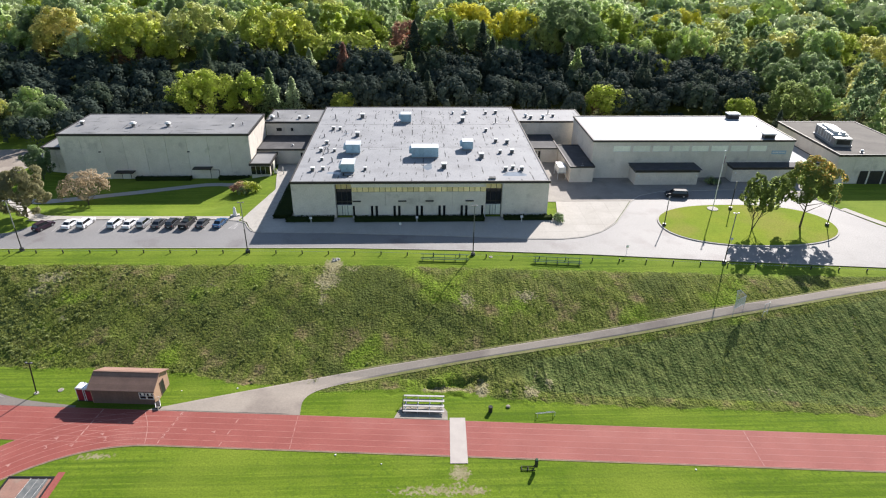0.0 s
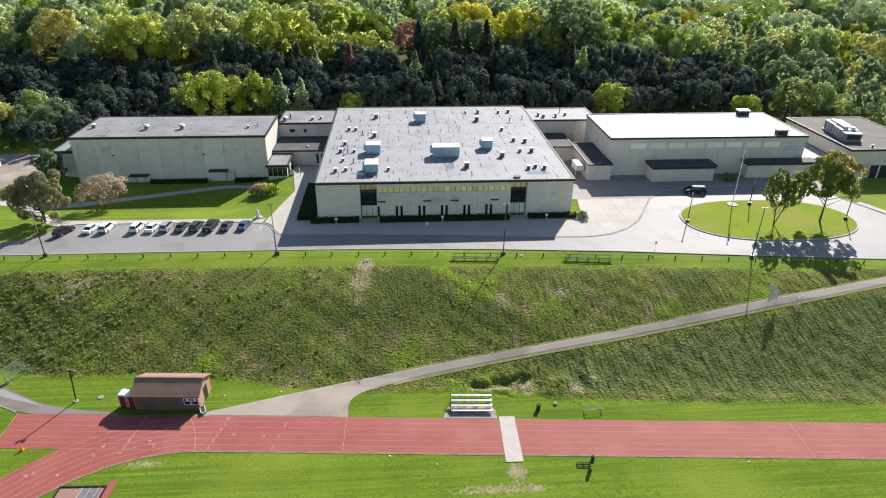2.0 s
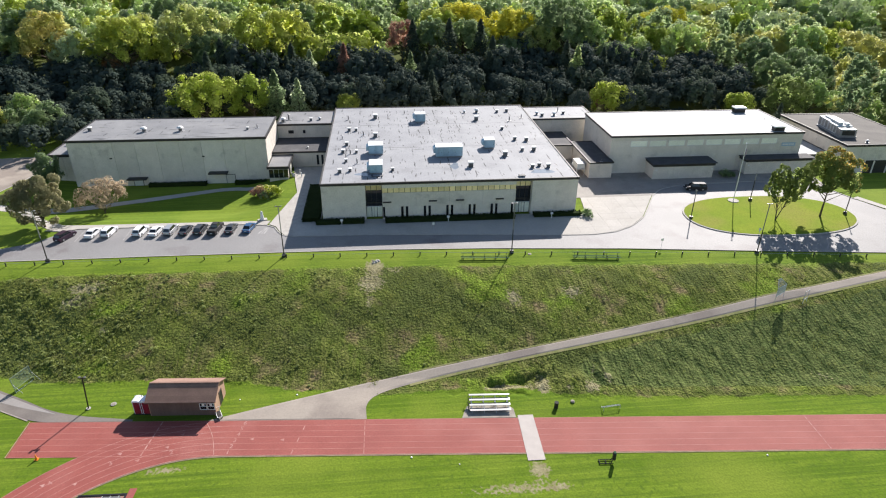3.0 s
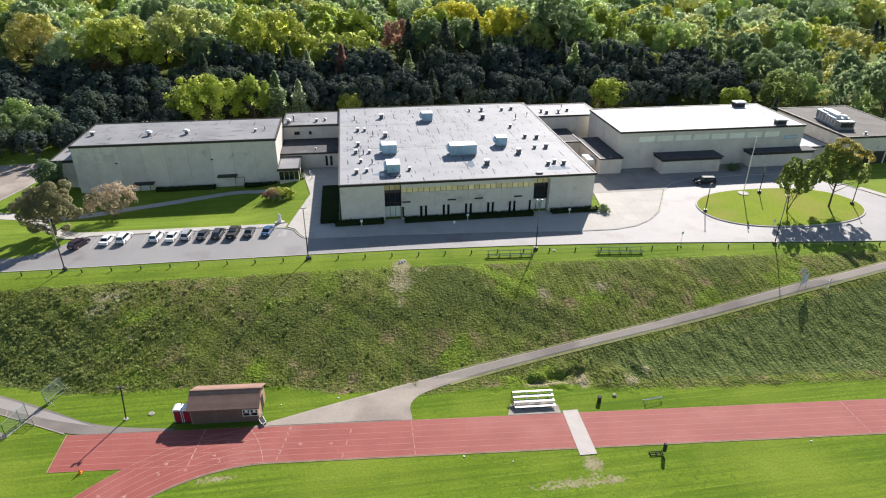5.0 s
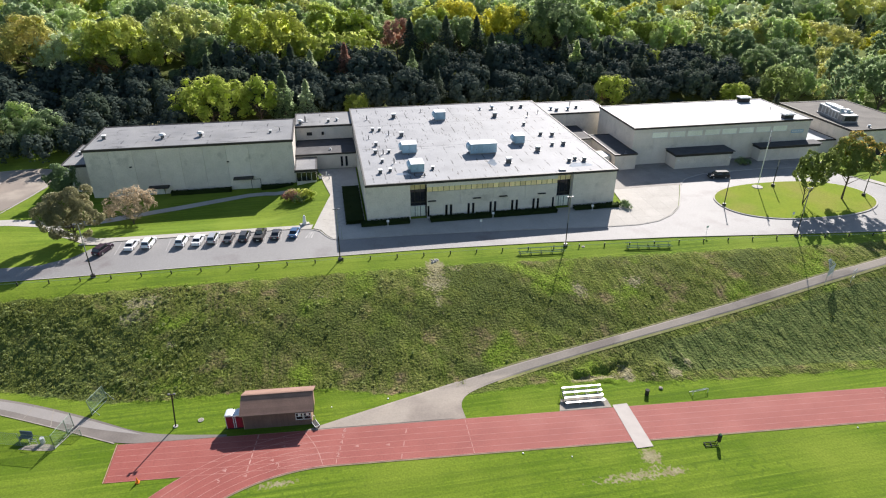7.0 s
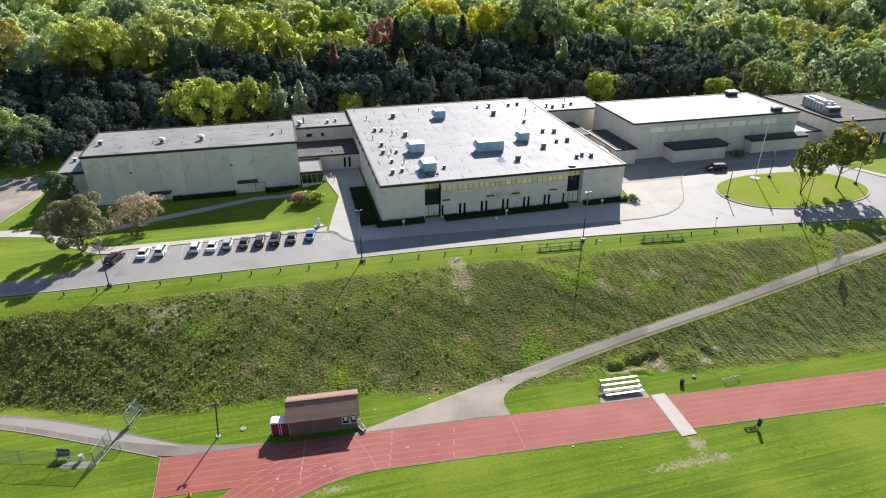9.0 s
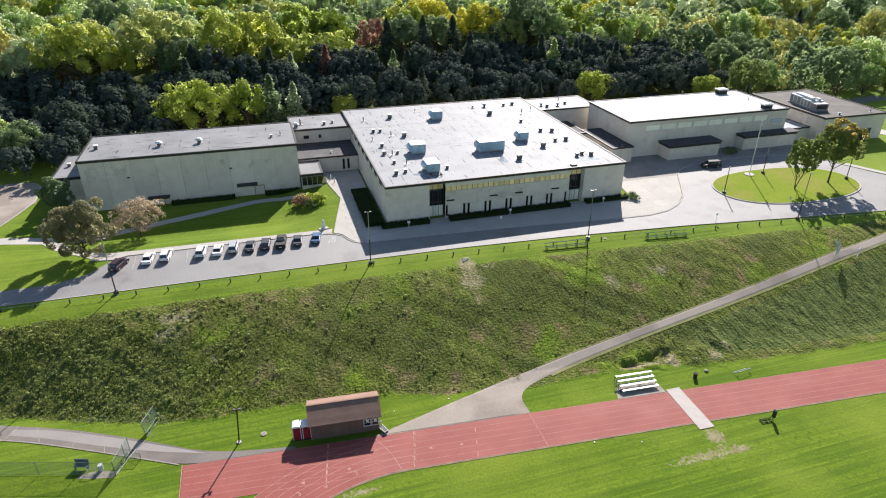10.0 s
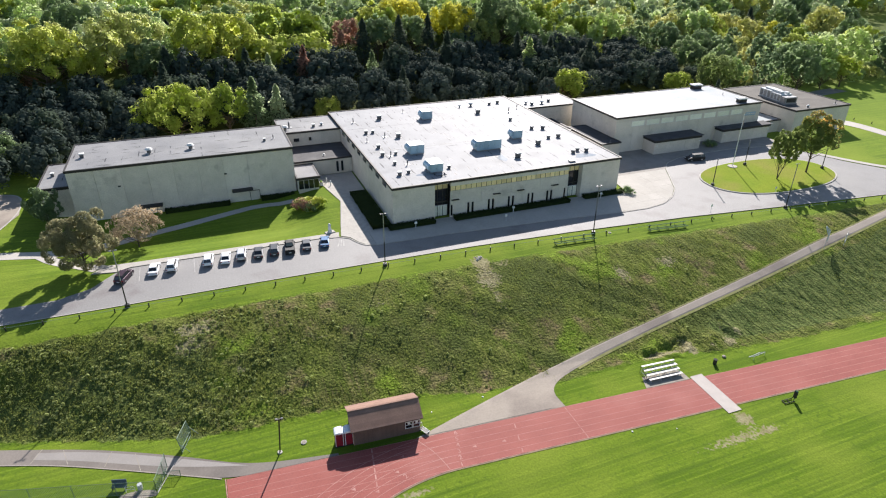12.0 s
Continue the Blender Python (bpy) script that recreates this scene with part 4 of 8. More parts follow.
part("wall", boxes((MX0 + 0.15, MY0 + 2.2, MB - 1, MX1 - 0.15, MY1 - 0.15, MT - 0.3)), CONCRETE_WALL, main)
part("roof", boxes((MX0 + 0.08, MY0 + 0.08, MT - 0.3, MX1 - 0.08, MY1 - 0.08, MT - 0.06)), ROOF_MAIN, main, "patched grey roofing felt with tarred seams")
fascia(main, MX0, MX1, MY0, MY1, MT, 0.42)
panels(main, "y", MX0 + 0.15, MY0 + 2.2, MY1, MB - 0.3, MT - 0.3, 14, -1)
panels(main, "y", MX1 - 0.15, MY0 + 2.2, MY1, MB - 0.3, MT - 0.3, 14, 1)
panels(main, "x", MY1 - 0.15, MX0, MX1, MB - 0.3, MT - 0.3, 8, 1)
ENT = ((-19.9, -16.7), (9.6, 12.85))
for a, b in ((MX0, ENT[0][0]), (ENT[1][1], MX1)):
    part("front_wall", boxes((a, MY0, MB - 0.6, b, MY0 + 2.2, MT - 0.3), bevel=0.02), CONCRETE_WALL, main)
# middle of the front: slit windows below, a glazed band under the roof
SLITS = [(-16.62, -16.2)] + [(c + d, c + d + 0.5) for c in (-13.1, -8.65, -4.2, 0.25, 4.65) for d in (0.0, 0.92)] + [(8.75, 9.2)]
SZ0, SZ1, CZ0, CZ1 = 6.55, 8.85, 11.7, 12.75
xs = [ENT[0][1]] + [v for s in SLITS for v in s] + [ENT[1][0]]
for a, b in zip(xs[0::2], xs[1::2]):
    if b - a > 0.02:
        part("front_pier", boxes((a, MY0, MB - 0.6, b, MY0 + 0.35, SZ1)), CONCRETE_WALL, main)
for a, b in SLITS:
    part("slit_sill", boxes((a, MY0 + 0.002, MB - 0.6, b, MY0 + 0.35, SZ0)), CONCRETE_WALL, main)
    w = part("slit_window", boxes((a, MY0 + 0.2, SZ0, b, MY0 + 0.24, SZ1)), GLASS_DARK, main, "narrow dark glazed slit window")
    part("frame", boxes((a, MY0 + 0.16, SZ0, a + 0.05, MY0 + 0.26, SZ1), (b - 0.05, MY0 + 0.16, SZ0, b, MY0 + 0.26, SZ1), (a + 0.05, MY0 + 0.16, SZ1 - 0.05, b - 0.05, MY0 + 0.26, SZ1)), DARK_METAL, w)
W4 = (ENT[1][0] - ENT[0][1]) / 4
for k in range(4):
    a = ENT[0][1] + k * W4
    part("front_panel", boxes((a + 0.015, MY0, SZ1 + 0.004, a + W4 - 0.015, MY0 + 0.35, CZ0), bevel=0.012), CONCRETE_WALL, main)
part("front_head", boxes((ENT[0][1], MY0, CZ1, ENT[1][0], MY0 + 0.35, MT - 0.3)), CONCRETE_WALL, main)
# black sheet stands in for the unlit rooms behind the glass
part("inner_wall", boxes((ENT[0][1], MY0 + 1.9, MB - 0.6, ENT[1][0], MY0 + 2.19, MT - 0.3)), BLACK, main)
NP = 24
for k in range(NP):
    a = ENT[0][1] + (ENT[1][0] - ENT[0][1]) * k / NP
    b = ENT[0][1] + (ENT[1][0] - ENT[0][1]) * (k + 1) / NP
    w = part("clerestory_window", boxes((a + 0.04, MY0 + 0.14, CZ0 + 0.06, b - 0.04, MY0 + 0.18, CZ1 - 0.06)), PANEL_YELLOW, main, "yellowed pane of the high window band")
    part("mullion", boxes((a - 0.04, MY0 + 0.1, CZ0, a + 0.04, MY0 + 0.26, CZ1)), DARK_METAL, w)
part("window_sill", boxes((ENT[0][1], MY0 - 0.04, CZ0 - 0.1, ENT[1][0], MY0 + 0.2, CZ0 + 0.06)), CONCRETE_WALL, main)
for a in (-16.55, -7.65, -2.3, 5.6):
    part("ledge", boxes((a, MY0 - 0.42, 9.85, a + 1.6, MY0, 9.98)), DARK_METAL, main, "short dark canopy ledge")
for a, b in ENT:
    e = part("entrance", boxes((a, MY0 + 1.5, 9.35, b, MY0 + 1.56, MT - 0.35)), GLASS_DARK, main, "tall recessed glazed entrance")
    part("entrance_head", boxes((a, MY0, MT - 0.55, b, MY0 + 1.5, MT - 0.3)), CONCRETE_WALL, e)
    part("transom", boxes((a, MY0 + 1.35, 9.1, b, MY0 + 1.6, 9.35)), DARK_METAL, e)
    part("glass_yellow", boxes((a + 0.08, MY0 + 1.42, 11.9, b - 0.08, MY0 + 1.46, 13.1)), PANEL_YELLOW, e)
    for k in range(4):
        x = a + (b - a) * k / 3
        part("mullion", boxes((x - 0.05, MY0 + 1.4, MB, x + 0.05, MY0 + 1.58, MT - 0.55)), DARK_METAL, e)
    for k in range(2):
        x0 = a + 0.1 + k * (b - a - 0.1) / 2
        d = part("door", boxes((x0, MY0 + 1.44, MB + 0.02, x0 + (b - a) / 2 - 0.15, MY0 + 1.5, MB + 2.15), bevel=0.01), PANEL_PALE, e, "pale glazed entrance door")
        part("door_frame", boxes((x0, MY0 + 1.38, MB + 2.15, x0 + (b - a) / 2 - 0.15, MY0 + 1.52, MB + 2.3)), WHITE_PAINT, d)
        part("handle", boxes((x0 + (0.9 if k == 0 else 0.25), MY0 + 1.36, MB + 0.95, x0 + (0.95 if k == 0 else 0.3), MY0 + 1.44, MB + 1.25)), GALV, d)
    part("upper_glass", boxes((a, MY0 + 1.5, MB + 2.3, b, MY0 + 1.54, 9.1)), GLASS_DARK, e)

# narrow high windows along the west side
for k in range(9):
    y = MY0 + 4.2 + 4.9 * k
    w = part("slot_window", boxes((MX0 - 0.035, y, 12.55, MX0 + 0.02, y + 2.4, 13.2)), GLASS_DARK, main, "narrow dark window under the roof edge")
    part("frame", boxes((MX0 - 0.05, y - 0.06, 12.47, MX0 + 0.01, y + 2.46, 12.55)), DARK_METAL, w)

# tar runs and wet patches on the main roof
tar_r = np.random.default_rng(3)
bm = bmesh.new()
for k in range(380):
    if k < 200:
        x, y = tar_r.choice(np.arange(-26, 22, 2.4)) + tar_r.normal(0, 0.15), tar_r.uniform(136, 168)
    else:
        x, y = tar_r.uniform(-26, 21), tar_r.uniform(117, 168)
    if k > 120 and k < 200:
        x = tar_r.normal(-2, 5)
    ln_, wd_ = tar_r.uniform(0.3, 2.0), tar_r.uniform(0.04, 0.14)
    a = tar_r.normal(0, 0.12) if k < 400 else tar_r.uniform(-0.6, 0.6)
    ux, uy = math.sin(a), math.cos(a)
    pts = []
    for f, w in ((-1, 0.4), (-0.3, 1.0), (0.4, 0.8), (1, 0.3)):
        pts.append((x + ux * ln_ * f / 2 + uy * wd_ * w, y + uy * ln_ * f / 2 - ux * wd_ * w))
    for f, w in ((1, 0.3), (0.4, 0.9), (-0.3, 0.7), (-1, 0.4)):
        pts.append((x + ux * ln_ * f / 2 - uy * wd_ * w, y + uy * ln_ * f / 2 + ux * wd_ * w))
    if MX0 + 0.6 < x < MX1 - 0.6 and MY0 + 2 < y < MY1 - 1.5:
        bm.faces.new([bm.verts.new((px, py, MT - 0.055)) for px, py in pts[::-1]])
bmesh.ops.recalc_face_normals(bm, faces=bm.faces[:])
for fc in bm.faces:
    if fc.normal.z < 0:
        fc.normal_flip()
for y in (136.6, 154.5):
    # sealed joints across the whole roof
    for k in range(25):
        xa = MX0 + 0.8 + k * (MX1 - MX0 - 1.6) / 25
        w = 0.07 + 0.04 * math.sin(k * 2.3)
        bm.faces.new([bm.verts.new(c) for c in ((xa, y - w, MT - 0.054), (xa + 2.0, y - w, MT - 0.054), (xa + 2.0, y + w, MT - 0.054), (xa, y + w, MT - 0.054))])
tar = part("tar_streak", bm, mat("black roof tar", (0.03, 0.03, 0.033), (0.05, 0.05, 0.052), 1.0, 0.6), main, "broken black tar runs on the felt")
tagged(tar, kind="stuff")
WET = mat("shallow rain water", (0.2, 0.23, 0.27), (0.24, 0.27, 0.3), 0.8, 0.12, fine=0.04, spec=0.6)
for cx, cy, rx, ry in ((15.6, 119.4, 2.2, 1.5), (-1.6, 123.8, 0.9, 1.8), (-19.8, 120.2, 1.8, 0.9), (-20.6, 146.8, 0.6, 0.5)):
    bm = bmesh.new()
    f = bm.faces.new([bm.verts.new((cx + rx * math.cos(a) * (1 + 0.25 * math.sin(3 * a + cx)), cy + ry * math.sin(a) * (1 + 0.3 * math.cos(2 * a + cy)), MT - 0.05)) for a in np.linspace(0, 2 * math.pi, 28, endpoint=False)])
    part("puddle", bm, WET, main, "shallow puddle on the roof")

# hall with blank panelled walls
LX0, LX1, LY0, LY1, LB, LT = -84.9, -42.3, 141.5, 158.4, 4.75, 15.5
west = hall("assembly_hall", "windowless beige concrete hall with a flat dark roof", LX0, LX1, LY0, LY1, LB, LT, ROOF_LEFT, 9, 3, 3, 0.45)
bm = bmesh.new()
for k in range(46):
    y = LY0 + 0.9 + 13.6 * tar_r.random() ** 1.2
    x, ln_, wd_ = tar_r.uniform(LX0 + 3, LX1 - 4), tar_r.uniform(0.8, 4.0), tar_r.uniform(0.05, 0.16)
    bm.faces.new([bm.verts.new((x + a, y + b, LT - 0.05)) for a, b in ((0, -wd_), (ln_ * 0.6, -wd_ * 0.8), (ln_, wd_ * 0.2), (ln_ * 0.4, wd_))])
tar2 = part("tar_streak", bm, tar.data.materials[0], west, "black tar runs on the hall roof")
tagged(tar2, kind="stuff")
for x, z, w in ((-73.4, 6.6, 4.2), (-55.6, 7.5, 4.2)):
    d = part("canopy", boxes((x, LY0 - 1.7, z, x + w, LY0, z + 0.22)), DARK_METAL, west, "thin dark door canopy")
for x, z in ((-72.4, 4.45), (-52.0, 4.7)):
    d = part("door", boxes((x, LY0 - 0.05, z, x + 1.9, LY0 + 0.02, z + 2.15)), WHITE_PAINT if x < -60 else CONCRETE_WALL, west, "pale steel double door")
    part("door_frame", boxes((x - 0.1, LY0 - 0.08, z, x, LY0 + 0.02, z + 2.25), (x + 1.9, LY0 - 0.08, z, x + 2.0, LY0 + 0.02, z + 2.25), (x, LY0 - 0.08, z + 2.15, x + 1.9, LY0 + 0.02, z + 2.25)), DARK_METAL, d)
for x in (-76.5, -56.6):
    part("wall_light", boxes((x, LY0 - 0.2, 11.2, x + 0.5, LY0, 11.45), bevel=0.03), BLACK, west)
annex = hall("side_annex", "low beige brick annex against the hall", -91.0, LX0 - 0.05, 144.6, 159.4, 5.0, 11.4, ROOF_LEFT, 2, 3, 0, 0.5)
link_hi = hall("link_block", "two-storey beige link between hall and main block", LX1 + 0.05, MX0 - 0.05, 158.6, 170.4, 5.2, 13.45, ROOF_LEFT, 3, 0, 0, 0.4)
for x in (-39.6, -36.0):
    w = part("window", boxes((x, 158.4, 11.1, x + (1.3 if x < -38 else 0.6), 158.48, 11.9)), GLASS_DARK, link_hi, "small dark window")
link_lo = hall("link_corridor", "low beige corridor with a dark flat roof", LX1 + 0.05, MX0 - 0.05, 147.6, 158.5, 5.2, 9.9, ROOF_DARK, 3, 0, 0, 0.35)
for x in (-32.0, -30.9):
    part("slit_window", boxes((x, 147.5, 6.6, x + 0.5, 147.57, 9.0)), GLASS_DARK, link_lo)
porch = hall("entrance_porch", "small flat-roofed glazed porch beside the hall", LX1 + 0.1, -37.6, 139.2, 147.5, 5.6, 9.2, ROOF_LEFT, 0, 0, 0, 0.5)
for k in range(4):
    x = LX1 + 0.3 + k * 1.08
    w = part("window", boxes((x, 139.24, 6.6, x + 0.98, 139.34, 8.5)), GLASS_DARK, porch, "dark glazed porch window")
    part("window_frame", boxes((x - 0.05, 139.18, 6.5, x, 139.36, 8.6)), WHITE_PAINT, w)
for k in range(3):
    y = 140.4 + k * 2.2
    part("side_door", boxes((-37.76, y, 5.9, -37.62, y + 1.6, 8.2)), PANEL_PALE if k == 1 else GLASS_DARK, porch)

# gymnasium
RX0, RX1, RY0, RY1, RB, RT = 36.2, 82.9, 137.1, 157.3, 6.15, 15.25
gym = hall("gymnasium", "large beige concrete gymnasium with a bright white roof", RX0, RX1, RY0, RY1, RB, RT, ROOF_WHITE, 0, 4, 4, 0.4)
WIN = [40.9 + 4.55 * k for k in range(8)]
xs = [RX0] + [v for x in WIN for v in (x, x + 3.95)] + [RX1]
for a, b in zip(xs[0::2], xs[1::2]):
    part("front_pier", boxes((a, RY0, 12.55, b, RY0 + 0.15, 13.95)), CONCRETE_WALL, gym)
panels(gym, "x", RY0 + 0.15, RX0, RX1, RB - 0.4, 12.54, 9, -1, thick=0.15)
part("front_head", boxes((RX0, RY0, 13.96, RX1, RY0 + 0.15, RT - 0.3)), CONCRETE_WALL, gym)
for x in WIN:
    w = part("high_window", boxes((x, RY0 + 0.08, 12.55, x + 3.95, RY0 + 0.12, 13.95)), PANEL_PALE, gym, "pale translucent high window")
    part("window_frame", boxes((x, RY0 + 0.02, 12.55, x + 3.95, RY0 + 0.14, 12.63), (x, RY0 + 0.02, 13.87, x + 3.95, RY0 + 0.14, 13.95), (x, RY0 + 0.02, 12.63, x + 0.08, RY0 + 0.14, 13.87), (x + 3.87, RY0 + 0.02, 12.63, x + 3.95, RY0 + 0.14, 13.87)), WHITE_PAINT, w)
sg = part("wall_sign", boxes((78.0, RY0 - 0.08, 11.9, 81.4, RY0 - 0.005, 12.75)), SIGN_BLUE, gym, "pale blue sign panel with worn lettering")
for k, (a, w) in enumerate(((78.2, 0.5), (78.85, 0.7), (79.7, 0.45), (80.3, 0.8))):
    part("lettering_bar", boxes((a, RY0 - 0.1, 12.2, a + w, RY0 - 0.085, 12.5)), WHITE_PAINT, sg)


def low_block(name, label, x0, x1, y0, y1, zb, zt, overhang=0.5):
    t = hall(name, label, x0, x1, y0, y1, zb, zt, ROOF_DARK, 3, 1, 1, 0.55)
    part("canopy_roof", boxes((x0 - overhang, y0 - overhang, zt + 0.065, x1 + overhang, y1 - 0.02, zt + 0.2)), ROOF_DARK, t)
    for x in (x0 + 0.5, x1 - 0.6):
        part("wall_light", boxes((x, y0 - 0.2, zt - 1.5, x + 0.35, y0 - 0.01, zt - 1.2), bevel=0.03), WHITE_PAINT, t)
    return t


low_block("gym_porch", "low beige porch with a dark flat canopy roof", 45.3, 59.7, 132.6, 137.05, 6.2, 9.75)
low_block("gym_lobby", "low beige lobby with a wide dark canopy", 68.4, 84.5, 134.2, 137.05, 6.2, 9.75)
hall("store_wing", "low beige wing with a dark flat roof", 30.8, RX0 - 0.02, 134.4, 150.0, 6.15, 10.0, ROOF_DARK, 1, 3, 0, 0.3)
stores2 = hall("link_corridor", "low corridor with a dark flat roof beside the gymnasium", MX1 + 0.05, 30.75, 148.0, 158.9, 6.15, 9.9, ROOF_DARK, 2, 0, 0, 0.3)
for x in (25.0, 25.9):
    part("slit_window", boxes((x, 147.9, 6.9, x + 0.5, 147.97, 9.1)), GLASS_DARK, stores2)
part("side_panel_green", boxes((23.6, 147.9, 6.3, 24.4, 147.97, 8.3)), GREEN_PAINT, stores2, "green steel door")
hall("link_block", "two-storey beige link between main block and gymnasium", MX1 + 0.05, 39.5, 159.0, 170.4, 6.2, 13.5, ROOF_MAIN, 3, 0, 0, 0.4)
east = hall("east_wing", "long beige brick wing with a warm grey flat roof", 91.6, 112.0, 133.0, 159.8, 5.6, 13.1, ROOF_BROWN, 5, 5, 5, 0.45)
# flat black panel stands in for the shade inside the door bays
part("garage_front", boxes((97.5, 132.8, 5.8, 108.0, 132.98, 9.2)), BLACK, east, "doorway bays with recess shade painted black")
for x in (99.3, 102.8, 106.2):
    part("bay_post", boxes((x, 132.7, 5.8, x + 0.35, 132.79, 9.2)), CONCRETE_WALL, east)
hall("link_corridor", "low corridor with a white flat roof to the east wing", RX1 + 0.05, 91.55, 137.2, 152.0, 5.8, 9.6, ROOF_WHITE, 2, 0, 0, 0.3)


# ---- trees and planting ----
def leaf_cards(points, outward, size, r, loose=0.85):
    """Small four-cornered leaf sprays at points, turned mostly outward; their shading follows the clump they sit on."""
    n = len(points)
    d = outward + r.normal(0, loose, (n, 3))
    d *= np.where((d * outward).sum(1) < 0, -1.0, 1.0)[:, None]
    d /= np.linalg.norm(d, axis=1)[:, None] + 1e-9
    u = np.cross(d, r.normal(0, 1, (n, 3)))
    u /= np.linalg.norm(u, axis=1)[:, None]
    w = np.cross(d, u)
    s = size * r.uniform(0.6, 1.35, (n, 1))
    a = s * r.uniform(0.6, 1.0, (n, 1))
    v = np.stack([points - u * s, points - w * a * 0.8 + d * s * 0.25, points + u * s, points + w * a], 1)
    q = 0.6 * outward / (np.linalg.norm(outward, axis=1)[:, None] + 1e-9) + 0.4 * d + np.array([0, 0, 0.35])
    q /= np.linalg.norm(q, axis=1)[:, None] + 1e-9
    return v.reshape(-1, 3), np.arange(4 * n).reshape(n, 4), np.repeat(q, 4, axis=0)


def ball_verts(c, rad, r, squash=0.9):
    """A small lumpy ball of 20 faces, with the directions of its corners."""
    g = (1 + 5**0.5) / 2
    v = np.array([(-1, g, 0), (1, g, 0), (-1, -g, 0), (1, -g, 0), (0, -1, g), (0, 1, g), (0, -1, -g), (0, 1, -g), (g, 0, -1), (g, 0, 1), (-g, 0, -1), (-g, 0, 1)]) / 1.902
    f = [(0, 11, 5), (0, 5, 1), (0, 1, 7), (0, 7, 10), (0, 10, 11), (1, 5, 9), (5, 11, 4), (11, 10, 2), (10, 7, 6), (7, 1, 8), (3, 9, 4), (3, 4, 2), (3, 2, 6), (3, 6, 8), (3, 8, 9), (4, 9, 5), (2, 4, 11), (6, 2, 10), (8, 6, 7), (9, 8, 1)]
    return c + v * rad * np.array([1, 1, squash]) * r.uniform(0.8, 1.1, (12, 1)), f, v


def broadleaf(seed, height, radius, trunk, leaves, size, lobes=12, core=0.6, low=0.28, flat=0.85, whole=1.35, down=1.45):
    """Arrays for a broad-crowned tree standing at the origin: trunk and limbs, and a crown of leafy clumps round an uneven outline."""
    r = np.random.default_rng(seed)
    cz, rz = height * (1 + low) / 2, height * (1 - low) / 2
    k = np.arange(lobes)
    up_ = 1 - down * (k + 0.5) / lobes
    turn = k * 2.39996 + r.uniform(0, 6.28) + r.normal(0, 0.3, lobes)
    flat_r = np.sqrt(1 - np.clip(up_, -1, 1) ** 2)
    wave = 1 + 0.16 * np.sin(2 * turn + r.uniform(0, 6)) + 0.1 * np.sin(3 * turn + r.uniform(0, 6))
    ld = np.stack([flat_r * np.cos(turn), flat_r * np.sin(turn), up_], -1)
    f = r.uniform(0.5, 0.92, lobes)
    cs = np.stack([ld[:, 0] * radius * f * wave, ld[:, 1] * radius * f * wave, cz + ld[:, 2] * rz * f], -1)
    rs = radius * 1.35 / lobes**0.5 * r.uniform(0.7, 1.3, lobes)
    which = r.choice(lobes, leaves, p=rs**2 / (rs**2).sum())
    d = r.normal(0, 1, (leaves, 3))
    d /= np.linalg.norm(d, axis=1)[:, None]
    inward = (d * ld[which]).sum(1)
    d = d - np.where(inward < -0.35, 1.6 * inward, 0.0)[:, None] * ld[which]
    d /= np.linalg.norm(d, axis=1)[:, None]
    rad = rs[which][:, None] * r.uniform(0.8, 1.14, (leaves, 1))
    p = cs[which] + d * rad * np.array([1, 1, flat])
    p[:, 2] = np.maximum(p[:, 2], 0.1)
    out = (p - np.array([0, 0, cz * 0.85])) / np.array([radius, radius, rz])
    v, q, nv = leaf_cards(p, d + out * whole, size, r, 0.45)
    faces, vs, ns, n = q.tolist(), [v], [nv], len(v)
    if core:
        for c, w in zip(cs, rs):
            bv, bf, bn = ball_verts(c, w * core, r)
            vs.append(bv), ns.append(bn)
            faces += [tuple(i + n for i in t) for t in bf]
            n += 12
    bm = bmesh.new()
    top = Vector((0, 0, height * (low + 0.25)))
    rod(bm, (0, 0, -0.4), (0, 0, height * low), trunk, trunk * 0.75, 8)
    rod(bm, (0, 0, height * low), top, trunk * 0.75, trunk * 0.4, 7)
    for k in range(min(lobes, 14 if lobes > 28 else 7)):
        start = Vector((0, 0, height * (low + 0.02 * k)))
        rod(bm, start, start + (Vector(cs[-1 - k]) - start) * 0.85, trunk * 0.4, trunk * 0.12, 5)
    wood = bpy.data.meshes.new("trunk")
    bm.to_mesh(wood)
    bm.free()
    return wood, np.concatenate(vs), faces, np.concatenate(ns)


def conifer(seed, height, radius, leaves, size):
    """A spruce: tiers of drooping boughs round a straight trunk."""
    r = np.random.default_rng(seed)
    tiers = 17
    t = r.integers(0, tiers, leaves)
    up_ = (t + r.uniform(0, 0.85, leaves)) / tiers
    reach = radius * (1 - up_) ** 0.8 * r.uniform(0.35, 1.08, leaves) * (0.9 + 0.2 * np.sin(t * 5.1 + 0.7))
    boughs = r.integers(0, 9, leaves) / 9 * 2 * np.pi + t * 1.3
    a = boughs + r.normal(0, 0.22, leaves)
    p = np.stack([reach * np.cos(a), reach * np.sin(a), height * (0.08 + 0.92 * up_) - 0.22 * reach], -1)
    d = np.stack([np.cos(a) * 0.5, np.sin(a) * 0.5, np.ones(leaves)], -1)
    v, f, nv = leaf_cards(p, d, size, r, 0.6)
    bm = bmesh.new()
    rod(bm, (0, 0, -0.4), (0, 0, height * 0.97), height * 0.017, 0.02, 7)
    for k in range(14):
        z, b = height * (0.12 + 0.055 * k), k * 2.4
        q = radius * (1 - k / 16) * 0.75
        rod(bm, (0, 0, z), (q * math.cos(b), q * math.sin(b), z - 0.2 * q), 0.05, 0.015, 4)
    wood = bpy.data.meshes.new("trunk")
    bm.to_mesh(wood)
    bm.free()
    return wood, v, f.tolist(), nv


